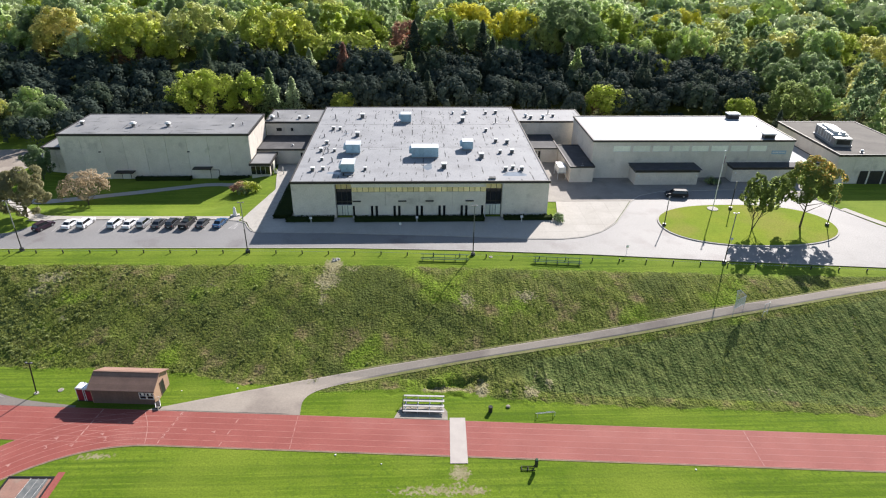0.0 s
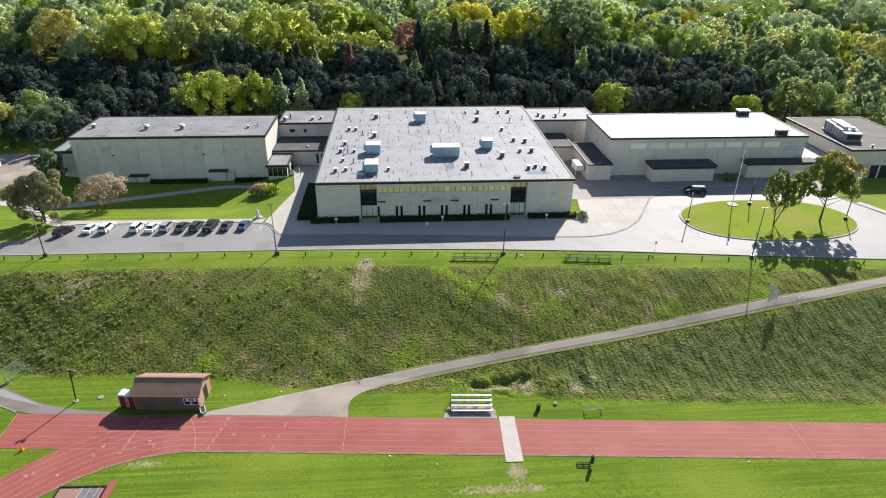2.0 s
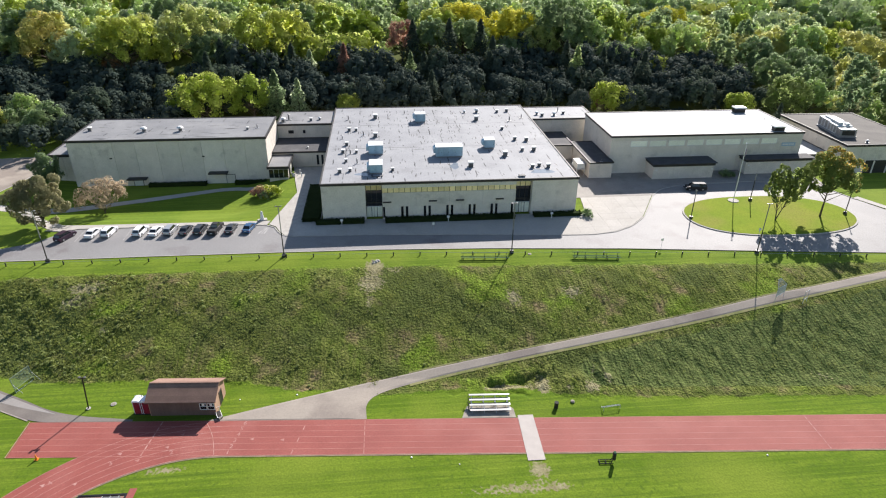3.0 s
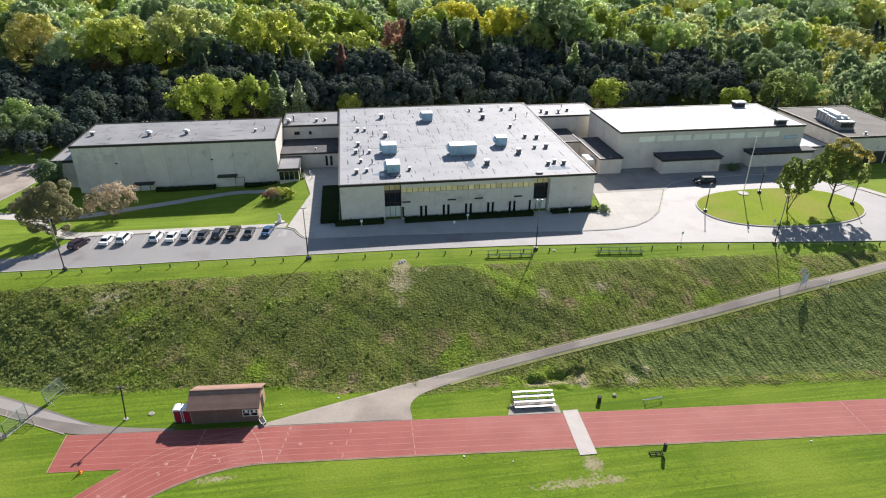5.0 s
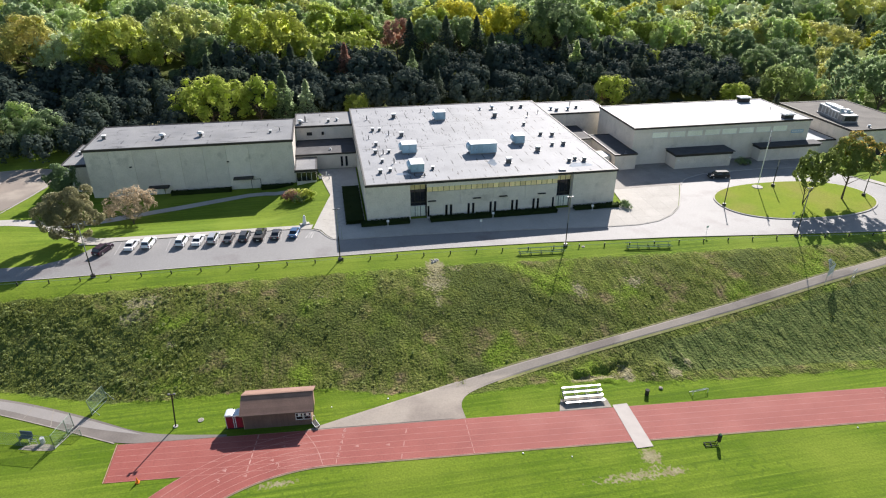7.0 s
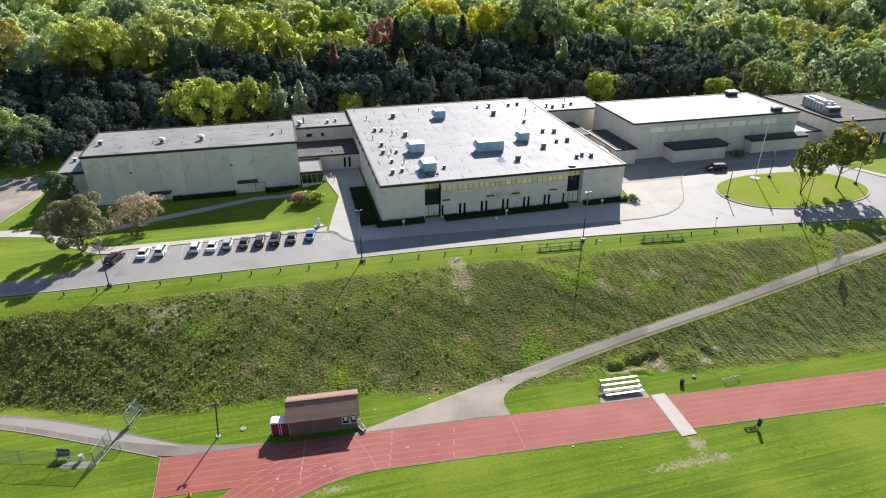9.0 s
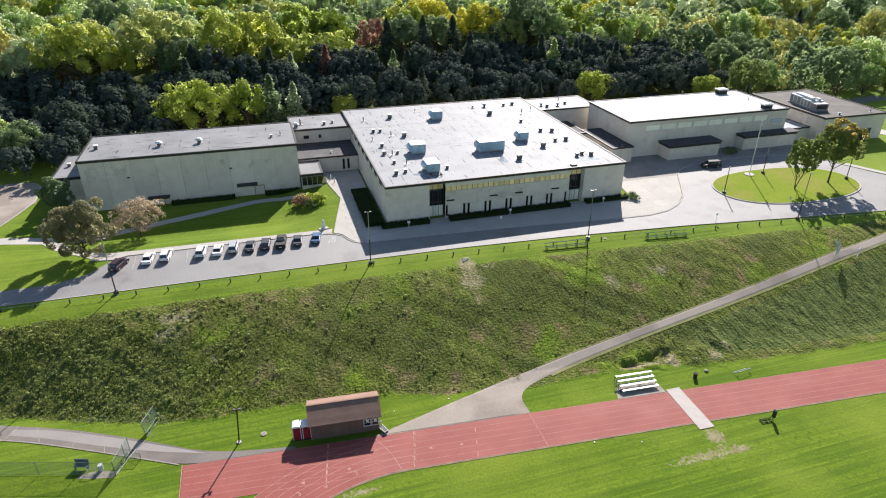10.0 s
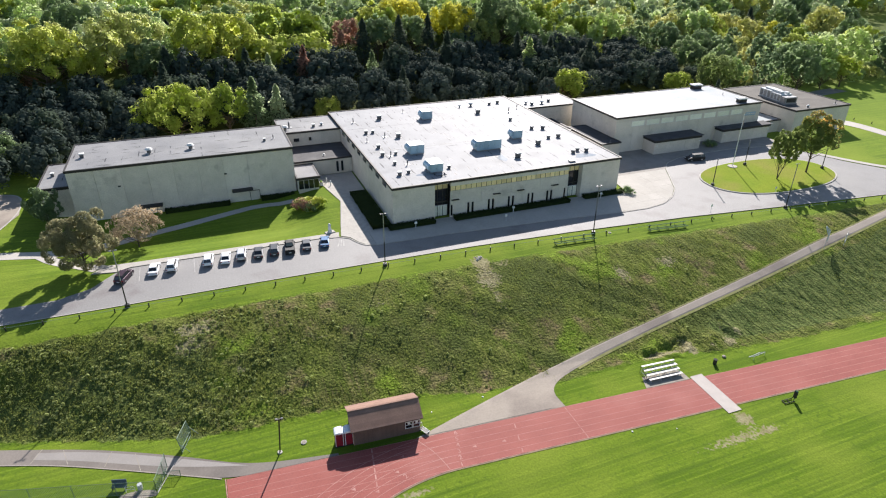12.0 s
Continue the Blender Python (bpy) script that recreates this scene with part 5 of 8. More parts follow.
def soften(me, normals):
    """Shade leaf sprays by the roundness of their clump."""
    me.polygons.foreach_set("use_smooth", np.ones(len(me.polygons), bool))
    me.normals_split_custom_set_from_vertices(normals.tolist())


def crown_mesh(v, f, nv, material):
    me = bpy.data.meshes.new("crown")
    me.from_pydata(v.tolist(), [], f)
    me.materials.append(material)
    soften(me, nv)
    return me


def plant(arrays, leaf, x, y, scale=1.0, turn=0.0, label="", category="tree", group="", z=None, name="tree", cache={}, stretch=1.0):
    """A tree of its own at x, y: an empty at its foot with trunk and crown."""
    wood, v, f, nv = arrays
    key = (id(v), leaf)
    if key not in cache:
        cache[key] = crown_mesh(v, f, nv, LEAF[leaf])
        if not wood.materials:
            wood.materials.append(BARK)
    t = empty(name)
    t.matrix_basis = Matrix.Translation((x, y, (gz(x, y) if z is None else z) - 0.05)) @ pose(0, 0, 0, 0, 0, turn) @ Matrix.Diagonal((scale, scale, scale * stretch, 1))
    tagged(t, label, category, group)
    for nm, me in (("trunk", wood), ("crown", cache[key])):
        o = new(nm, me)
        o.parent = t
    return t


# forest kinds
OAKS = [broadleaf(20 + k, 15.0, 6.6, 0.34, 2600, 0.28, 44, core=0.66, low=0.12) for k in range(4)]
ROUND = [broadleaf(40 + k, 13.0, 5.2, 0.28, 2000, 0.26, 36, core=0.66, low=0.1, flat=1.0) for k in range(3)]
TALL = [broadleaf(60 + k, 20.0, 5.6, 0.36, 2600, 0.3, 48, core=0.66, low=0.08, flat=1.1) for k in range(3)]
BUSH = [broadleaf(80 + k, 5.5, 3.4, 0.12, 460, 0.27, 16, core=0.66, low=0.02) for k in range(3)]
BIG = [broadleaf(100 + k, 19.0, 9.6, 0.5, 3200, 0.34, 62 + 3 * k, core=0.76, low=0.05, flat=0.95) for k in range(4)]
HERO = [broadleaf(110 + k, 19.0, 9.6, 0.5, 9000, 0.26, 76 + 4 * k, core=0.6, low=0.05, flat=0.95) for k in range(5)]
LIGHT = [broadleaf(120 + k, 18.0, 8.6, 0.5, 1000, 0.46, 38, core=0.84, low=0.06, flat=0.95) for k in range(3)]
THICK = [broadleaf(160 + k, 11.0, 4.4, 0.18, 480, 0.38, 22, core=0.8, low=0.0, flat=1.3, whole=1.8) for k in range(4)]
DOME = [broadleaf(180 + k, 9.5, 5.6, 0.24, 4200, 0.21, 50, core=0.55, low=0.03, flat=0.95) for k in range(2)]
SPRUCE = [conifer(90 + k, 13.5, 4.5, 2000, 0.3) for k in range(3)]
WIDE = broadleaf(140, 15.0, 11.4, 0.4, 9500, 0.25, 95, core=0.55, low=0.06, flat=0.85)
FAR = [broadleaf(220 + k, 16.0, 7.4, 0.4, 300, 0.56, 24, core=0.86, low=0.06) for k in range(4)]
special = [
    # kind, leaf, x, y, scale, label
    (WIDE, "limey", -65.0, 183.0, 1.0, "broad yellow-green tree behind the hall"),
    (ROUND[0], "limey", -52.4, 184.0, 1.1, "yellow-green tree behind the hall"),
    (SPRUCE[0], "deep", -45.6, 182.5, 1.15, "dark spruce behind the link block"),
    (SPRUCE[1], "pale", -39.6, 183.5, 0.95, "thin grey-green spruce behind the link block"),
    (DOME[1], "lime", -25.6, 185.5, 0.8, "small bright green tree behind the main roof"),
    (BUSH[1], "grey", -10.6, 183.5, 0.75, "small grey bush behind the main roof"),
    (DOME[0], "limey", 51.6, 182.5, 1.15, "round green tree behind the gymnasium"),
    (BUSH[0], "rust", 48.5, 188.0, 1.1, "dull red bush on the wooded slope"),
    (DOME[1], "limey", 91.5, 180.0, 0.85, "small light green tree beside the east wing"),
    (DOME[1], "island", 105.0, 178.0, 1.4, "olive tree behind the east wing"),
    (SPRUCE[2], "rust", -27.4, 209.5, 0.95, "dead rust-brown spruce on the wooded slope"),
    (SPRUCE[0], "pale", -38.0, 208.5, 0.85, "pale spruce on the wooded slope"),
    (SPRUCE[1], "green", 47.0, 203.0, 1.05, "green larch on the wooded slope"),
    (SPRUCE[2], "deep", -6.2, 208.0, 0.8, "dark green spruce on the wooded slope"),
    (ROUND[1], "olive", 15.0, 197.0, 0.4, "thin olive tree on the wooded slope"),
    (ROUND[2], "limey", 77.0, 209.0, 0.75, "light green tree on the wooded slope"),
    (HERO[0], "lime", -98.0, 217.5, 1.12, "large bright yellow-green tree on the crest"),
    (HERO[3], "autumn", -122.0, 224.0, 1.06, "tree with orange-brown top on the crest"),
    (HERO[1], "olive", -78.0, 229.0, 1.12, "large olive green tree on the crest"),
    (OAKS[1], "lime", -86.5, 219.0, 0.8, "yellow-green tree on the crest"),
    (ROUND[0], "lime", -58.5, 227.0, 1.5, "golden green tree on the crest"),
    (OAKS[2], "lime", -46.5, 226.5, 1.28, "yellow-green tree on the crest"),
    (TALL[0], "limey", -33.0, 240.0, 1.08, "tall weeping light green tree on the crest"),
    (BUSH[0], "lime", -38.5, 222.0, 2.3, "low yellow-green tree on the crest"),
    (BUSH[1], "lime", -30.5, 223.0, 2.3, "low yellow-green tree on the crest"),
    (BUSH[2], "lime", -22.5, 224.0, 2.2, "low yellow-green tree on the crest"),
    (TALL[1], "deep", -17.0, 247.0, 1.0, "dark green tree behind the crest"),
    (ROUND[1], "rust", -8.0, 233.0, 1.1, "reddish-brown tree on the crest"),
    (SPRUCE[0], "needle", -4.5, 225.0, 1.15, "tall dark conifer on the crest"),
    (OAKS[3], "deep", 1.5, 229.0, 1.05, "dark green tree on the crest"),
    (SPRUCE[2], "needle", 8.0, 224.5, 1.2, "tall dark conifer on the crest"),
    (OAKS[2], "deep", 14.5, 231.0, 1.0, "dark green tree on the crest"),
    (SPRUCE[1], "needle", 19.0, 226.0, 1.15, "tall dark conifer on the crest"),
    (OAKS[0], "lime", 5.0, 246.0, 1.2, "yellow-green tree behind the conifers"),
    (HERO[2], "gold", 15.5, 246.0, 1.02, "golden autumn tree on the crest"),
    (ROUND[0], "gold", 29.5, 234.0, 1.42, "golden autumn tree on the crest"),
    (ROUND[2], "gold", 36.5, 236.0, 1.35, "golden autumn tree on the crest"),
    (HERO[4], "deep", 46.5, 231.0, 1.2, "tall dark green tree on the crest"),
    (HERO[3], "limey", 68.5, 239.0, 1.0, "large round yellow-green tree on the crest"),
    (OAKS[3], "green", 58.5, 229.0, 1.02, "green tree on the crest"),
    (HERO[0], "limey", 86.0, 233.0, 0.83, "green tree on the crest"),
    (TALL[2], "olive", 105.5, 236.0, 1.0, "tall olive-topped tree on the crest"),
    (OAKS[0], "olive", 97.0, 232.5, 1.05, "olive-topped tree on the crest"),
    (ROUND[1], "lime", 115.0, 238.0, 0.95, "small yellow-green tree on the crest"),
    (HERO[1], "limey", 157.0, 243.0, 1.02, "large light green tree beside the far houses"),
    (OAKS[2], "olive", 150.0, 214.0, 0.82, "olive green tree beside the far lawn"),
    (OAKS[1], "olive", 140.0, 198.0, 0.75, "olive green tree beside the far lawn"),
    (HERO[2], "lime", 172.0, 206.0, 0.72, "large yellow-green tree beside the far lawn"),
]
for arr, leaf, x, y, s, label in special:
    plant(arr, leaf, x, y, s, (x * 37) % 360, label)

WOOD_LABEL = {"green": "green broadleaved tree of the wood", "deep": "dark green broadleaved tree of the wood", "lime": "yellow-green tree of the wood", "limey": "light green tree of the wood", "pale": "pale grey-green tree of the wood, haze in its colour", "olive": "olive autumn tree of the wood", "gold": "golden autumn tree of the wood", "needle": "dark conifer of the wood", "rust": "rust-brown tree of the wood"}
wr = np.random.default_rng(5)
taken = [(x, y) for _, _, x, y, _, _ in special]
great = [(x, y) for _, _, x, y, s, _ in special if y > 212 or (y > 165 and x > 85)]
stuff = {}


def wood_row(y0, y1, x0, x1, spacing, kinds, scale, single=False, close=0.62):
    """Trees on a loose grid between two lines; single: each one a thing of its own."""
    weight = np.array([k[2] for k in kinds], float)
    y = y0
    while y < y1:
        x = x0 + wr.uniform(0, spacing)
        while x < x1:
            px, py = x + wr.normal(0, spacing * 0.22), y + wr.normal(0, spacing * 0.22)
            x += spacing
            if px > 98 and py < 164 + max(0, px - 118) * 0.16:
                continue
            if px > 160 and abs((px - 170) * 0.675 - (py - 222) * 0.738) < 5.5 and py < 310:
                continue
            if py < 238 and min((px - a) ** 2 + (py - b) ** 2 for a, b in great) < 72:
                continue
            if min((px - a) ** 2 + (py - b) ** 2 for a, b in taken) < (spacing * close) ** 2:
                continue
            kk, leaf = kinds[wr.choice(len(kinds), p=weight / weight.sum())][:2]
            arr = kk[wr.integers(len(kk))]
            s, tn, st = scale * wr.uniform(0.75, 1.25), wr.uniform(0, 360), wr.uniform(0.85, 1.15)
            taken.append((px, py))
            if single:
                plant(arr, leaf, px, py, s, tn, WOOD_LABEL[leaf], group="trees of the wood", stretch=st)
            else:
                stuff.setdefault(leaf, []).append((arr, px, py, s, tn, st))
        y += spacing * 0.9


mixed = [(BIG, "green", 3), (TALL, "deep", 1.2), (BIG, "limey", 1.4), (BIG, "olive", 1.4), (OAKS, "green", 1.5), (SPRUCE, "needle", 1.0), (BIG, "gold", 0.15), (BIG, "deep", 1.6)]
# back rows take more of the pale crowns whose colour carries the haze
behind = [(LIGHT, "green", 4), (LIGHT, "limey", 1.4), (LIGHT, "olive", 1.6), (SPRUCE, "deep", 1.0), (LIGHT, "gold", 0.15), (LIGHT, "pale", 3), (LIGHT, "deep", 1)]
# slope thicket, its shade carried by the darkened leaf colour
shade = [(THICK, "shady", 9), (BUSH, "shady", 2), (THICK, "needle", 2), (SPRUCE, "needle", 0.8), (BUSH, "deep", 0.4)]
sunny = [(BIG, "green", 3.5), (BIG, "limey", 0.9), (OAKS, "lime", 0.3), (BIG, "olive", 1.5), (OAKS, "green", 1), (SPRUCE, "needle", 0.9), (BIG, "pale", 1.6), (BIG, "deep", 2)]
sober = [(BIG, "green", 3), (BIG, "deep", 4), (TALL, "deep", 2.5), (BIG, "limey", 0.8), (BIG, "olive", 0.8), (SPRUCE, "needle", 1.5)]
# farthest rows: mostly the haze-coloured pale crowns
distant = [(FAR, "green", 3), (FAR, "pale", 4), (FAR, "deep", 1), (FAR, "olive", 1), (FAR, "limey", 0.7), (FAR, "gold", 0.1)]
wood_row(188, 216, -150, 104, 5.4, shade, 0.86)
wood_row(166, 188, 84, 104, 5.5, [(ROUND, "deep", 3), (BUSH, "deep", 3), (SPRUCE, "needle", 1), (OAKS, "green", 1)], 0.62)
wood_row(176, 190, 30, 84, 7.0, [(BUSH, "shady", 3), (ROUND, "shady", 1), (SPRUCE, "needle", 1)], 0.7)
wood_row(218, 228, -190, -14, 9.5, sunny, 0.74, True)
wood_row(218, 228, 24, 112, 9.5, sober, 0.74, True)
wood_row(228, 264, -200, 0, 11.5, sunny, 0.86, True)
wood_row(228, 264, 0, 112, 11.5, sober, 0.84, True)
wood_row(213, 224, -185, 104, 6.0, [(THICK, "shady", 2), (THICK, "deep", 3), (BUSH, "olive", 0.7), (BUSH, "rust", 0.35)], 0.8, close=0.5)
wood_row(226, 262, -185, 104, 9.5, [(BUSH, "green", 2), (BUSH, "olive", 1), (BUSH, "deep", 3)], 1.3, close=0.5)
wood_row(170, 228, 105, 235, 12.0, sober + [(OAKS, "limey", 1.5)], 0.7, True)
wood_row(169, 228, 105, 220, 8.0, [(BUSH, "deep", 3), (BUSH, "green", 3), (BUSH, "olive", 1)], 1.0, close=0.5)
wood_row(228, 300, 112, 250, 13, mixed, 0.84, True)
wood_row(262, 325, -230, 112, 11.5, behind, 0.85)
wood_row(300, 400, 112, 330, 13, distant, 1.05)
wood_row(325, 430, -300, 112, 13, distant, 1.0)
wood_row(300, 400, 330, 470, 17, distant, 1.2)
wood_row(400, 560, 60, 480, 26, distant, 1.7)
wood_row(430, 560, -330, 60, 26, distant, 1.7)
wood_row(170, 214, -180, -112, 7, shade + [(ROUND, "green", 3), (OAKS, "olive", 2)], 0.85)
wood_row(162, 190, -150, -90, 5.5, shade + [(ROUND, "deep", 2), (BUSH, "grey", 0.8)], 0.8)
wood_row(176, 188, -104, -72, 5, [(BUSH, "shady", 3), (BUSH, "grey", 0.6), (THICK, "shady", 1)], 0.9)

mats = [LEAF[k] for k in stuff]
V, F, I, N_, off = [], [], [], [], 0
for mi, (leaf, items) in enumerate(stuff.items()):
    for (wd, v, f, nv), x, y, s, tn, st in items:
        c, sn = math.cos(radians(tn)), math.sin(radians(tn))
        turn = np.array([[c, sn, 0], [-sn, c, 0], [0, 0, 1]])
        vv = (v * np.array([s, s, s * st])) @ turn + np.array([x, y, gz(x, y) - 0.3])
        quads4 = np.array([q for q in f if len(q) == 4], np.int64)
        tri = np.array([q for q in f if len(q) == 3], np.int64)
        F += (quads4 + off).tolist() + (tri + off).tolist()
        V.append(vv), N_.append(nv @ turn)
        off += len(vv)
        I += [mi] * (len(quads4) + len(tri))
woods = mesh_arrays("far_woods", np.concatenate(V).tolist(), F, mats, None, I)
soften(woods.data, np.concatenate(N_))
tagged(woods, "dense mixed autumn woodland of green, olive and golden crowns", "woodland", kind="stuff")

# trees of the grounds
def forked(a, b, lean_a, lean_b):
    """Two slim crowns on trunks that part at the ground."""
    wood, vs, faces, ns, n = bmesh.new(), [], [], [], 0
    for (w, v, f, nv), (lx, ly) in ((a, lean_a), (b, lean_b)):
        m = Matrix(((1, 0, lx, 0), (0, 1, ly, 0), (0, 0, 1, 0), (0, 0, 0, 1)))
        w.transform(m)
        wood.from_mesh(w)
        vs.append(v + v[:, 2:] * np.array([lx, ly, 0]))
        faces += [tuple(k + n for k in q) for q in f]
        ns.append(nv)
        n += len(v)
    me = bpy.data.meshes.new("trunk")
    wood.to_mesh(me)
    wood.free()
    return me, np.concatenate(vs), faces, np.concatenate(ns)


ISLE = forked(broadleaf(201, 12.2, 2.5, 0.13, 3800, 0.19, 70, core=0.0, low=0.14, flat=1.3), broadleaf(207, 11.6, 2.4, 0.12, 3600, 0.19, 66, core=0.0, low=0.16, flat=1.3), (-0.1, 0.02), (0.3, -0.04))
ISLE2 = broadleaf(202, 14.4, 5.1, 0.22, 11000, 0.2, 130, core=0.0, low=0.18, flat=1.05)
LAWN = broadleaf(203, 9.9, 5.0, 0.26, 22000, 0.13, 60, core=0.0, low=0.06, flat=1.0, whole=0.4, down=1.9)
LAWN2 = broadleaf(204, 6.4, 4.1, 0.14, 5200, 0.12, 80, core=0.0, low=0.06, flat=0.85)
CONE = broadleaf(205, 8.4, 3.1, 0.14, 5200, 0.17, 50, core=0.5, low=0.06, flat=1.2, down=1.9)
plant(ISLE, "island", 60.8, 108.6, 1.0, 0, "young green tree with a forked trunk on the grass island", z=6.3)
maple = plant(ISLE2, "island", 70.9, 109.6, 1.0, 0, "maple turning orange at the top on the grass island", z=6.3)
for o in maple.children:
    if o.name.startswith("crown"):
        # the upper and outer leaves have turned
        o.data.materials.append(LEAF["maple"])
        for pl in o.data.polygons:
            c = pl.center
            turned = rng.normal(0, 0.9) + (c.z - 13.4) / 2.4 + 0.2 * c.x + 0.9 * math.sin(c.x * 1.1 + c.y * 0.7) * math.cos(c.z * 0.8)
            pl.material_index = 1 if turned > 0 else 0
plant(LAWN, "grey", -80.8, 117.4, 1.08, 10, "spreading grey-brown tree in thin leaf on the lawn")
plant(LAWN2, "twig", -73.4, 126.4, 1.2, 60, "small bare brown tree on the lawn")
plant(CONE, "deep", -89.4, 139.8, 1.0, 0, "dense dark green tree beside the annex")
SHRUB = [broadleaf(210 + k, 1.9, 1.5, 0.05, 420, 0.14, 7, low=0.02) for k in range(3)]
for k, (x, y, leaf, s) in enumerate(((-43.6, 131.6, "rust", 1.0), (-42.0, 130.6, "rust", 0.9), (-40.5, 130.8, "lime", 1.05), (-42.4, 132.4, "olive", 0.9), (-39.2, 130.0, "lime", 0.8), (-41.2, 129.2, "deep", 0.8))):
    plant(SHRUB[k % 3], leaf, x, y, s, k * 70, {"rust": "low reddish shrub in the lawn bed", "lime": "low yellow-green shrub in the lawn bed"}.get(leaf, "low green shrub in the lawn bed"), "shrub", "shrubs of the lawn bed", name="shrub")
for k, (x, y) in enumerate(((23.6, 113.9), (24.4, 114.7), (24.2, 113.2))):
    plant(SHRUB[k], "deep", x, y, 0.55, k * 50, "small dark shrub at the corner of the building", "shrub", name="shrub", z=6.24)
for k, (x, y, s) in enumerate(((62.6, 132.8, 0.8), (64.2, 132.6, 0.7))):
    plant(SHRUB[k], "deep", x, y, s, k * 60, "low dark shrub beside the gymnasium porch", "shrub", name="shrub", z=6.2)


def hedge(x0, x1, y0, y1, z, h, label):
    """A clipped hedge: a dense core under a coat of small leaves."""
    t = empty("hedge", (x0 + x1) / 2, (y0 + y1) / 2, z)
    t.matrix_basis = Matrix()
    tagged(t, label, "hedge")
    part("core", boxes((x0 + 0.15, y0 + 0.15, z - 0.1, x1 - 0.15, y1 - 0.15, z + h - 0.12), bevel=0.08), LEAF["hedge"], t)
    r = np.random.default_rng(int(abs(x0 * 10 + y0)))
    n = int(((x1 - x0) * (y1 - y0) + 2 * h * (x1 - x0 + y1 - y0)) * 22)
    p = np.stack([r.uniform(x0, x1, n), r.uniform(y0, y1, n), r.uniform(z, z + h, n)], -1)
    side = r.integers(0, 5, n)
    d = np.zeros((n, 3))
    for k, (ax, val, sgn) in enumerate(((2, z + h, 1), (1, y0, -1), (1, y1, 1), (0, x0, -1), (0, x1, 1))):
        m = (side == k) if k else (side == 0) | (r.random(n) < 0.4)
        p[m, ax] = val + r.normal(0, 0.05, m.sum()) - sgn * 0.1
        d[m] = 0
        d[m, ax] = sgn
    v, f, _ = leaf_cards(p, d + 1e-3, 0.13, r)
    mesh_arrays("leaves", v.tolist(), f.tolist(), LEAF["hedge"], t)
    return t


for x0, x1, y0, y1 in ((-29.6, -20.3, 113.5, 115.2), (-32.4, -28.9, 115.3, 133.5), (-16.2, 9.3, 113.3, 115.15), (13.2, 22.9, 113.7, 115.2)):
    hedge(x0, x1, y0, y1, 6.24, 0.75, "dark clipped hedge along the concrete wall")
for x0, x1, y0, y1, z in ((-50.0, -43.0, 139.9, 141.2, 4.8), (-69.0, -56.4, 139.9, 141.2, 4.75)):
    hedge(x0, x1, y0, y1, z, 0.9, "dark clipped hedge below the hall wall")

# rough growth on the bank
tr_ = np.random.default_rng(11)
N = 200000
x, y = tr_.uniform(-100, 82, N), tr_.uniform(64, 99, N)
fy, ty = np.interp(x, foot_x, foot_y), np.interp(x, (-140, -76, -18, 21, 60, 140), (99, 98.2, 96.8, 94.3, 91.5, 87))
pu, pd = np.array(up), np.array(dn)
on_path = (y < np.interp(x, pu[:, 0], pu[:, 1]) + 0.25) & (y > np.interp(x, pd[:, 0], pd[:, 1]) - 0.25) & (x > -18)
ok = (y > fy + 0.3 + ragged(x, y, 3, 0.6)) & (y < ty - ragged(x, y, 4, 0.5)) & ~on_path
bare_here = np.zeros_like(x)
for bx, by, rx, ry in ((-18.6, 96.0, 1.4, 3.2), (-19.6, 91.5, 1.8, 3.4), (-66, 91.8, 1.8, 1.6), (7, 72.5, 4.5, 1.8), (3.8, 87.5, 1.8, 2.4), (13.6, 88.0, 2.6, 1.8), (-65.5, 94.8, 3.5, 1.8)):
    bare_here = np.maximum(bare_here, np.exp(-((x - bx) / rx) ** 2 - ((y - by) / ry) ** 2))
ok &= tr_.random(N) > bare_here * 0.9
ok &= ~((x > 10) & (y < np.interp(x, pd[:, 0], pd[:, 1]) - 1.5) & (tr_.random(N) < 0.75))
ok &= tr_.random(N) < np.interp(x, (-60, -45, -10), (0.75, 0.4, 0.32)) + 0.35 * ragged(x * 0.3, y * 0.4, 8)
x, y = x[ok], y[ok]
z = ground(x, y) + 0.17 * ragged(x * 1.3, y * 1.3, 2) + 0.1 * ragged(x * 0.35, y * 0.4, 5)
B = 4
px, py, pz = (np.repeat(q, B) for q in (x, y, z))
n = len(px)
big = np.repeat(np.where((tr_.random(len(x)) < np.where(x < -55, 0.13, 0.03)), 1.9, 1.0) * tr_.uniform(0.5, 1.2, len(x)), B)
a = tr_.uniform(0, 2 * np.pi, n)
hgt, wid, lean = big * tr_.uniform(0.05, 0.15, n), big * tr_.uniform(0.03, 0.07, n), big * tr_.uniform(0.03, 0.14, n)
px, py = px + tr_.normal(0, 0.13, n) * big, py + tr_.normal(0, 0.13, n) * big
b0 = np.stack([px - wid * np.cos(a), py - wid * np.sin(a), pz - 0.05], -1)
b1 = np.stack([px + wid * np.cos(a), py + wid * np.sin(a), pz - 0.05], -1)
tp = np.stack([px - lean * np.sin(a), py + lean * np.cos(a), pz + hgt], -1)
tufts = mesh_arrays("rough_grass", np.stack([b0, b1, tp], 1).reshape(-1, 3).tolist(), np.arange(3 * n).reshape(-1, 3).tolist(), LEAF["straw"])
tagged(tufts, "unmown rough grass and weeds on the bank", "grass", kind="stuff")

# low weed clumps, thickest on the western part of the bank
M = 9000
x, y = tr_.uniform(-100, 20, M), tr_.uniform(70, 98, M)
fy, ty = np.interp(x, foot_x, foot_y), np.interp(x, (-140, -76, -18, 21, 60, 140), (99, 98.2, 96.8, 94.3, 91.5, 87))
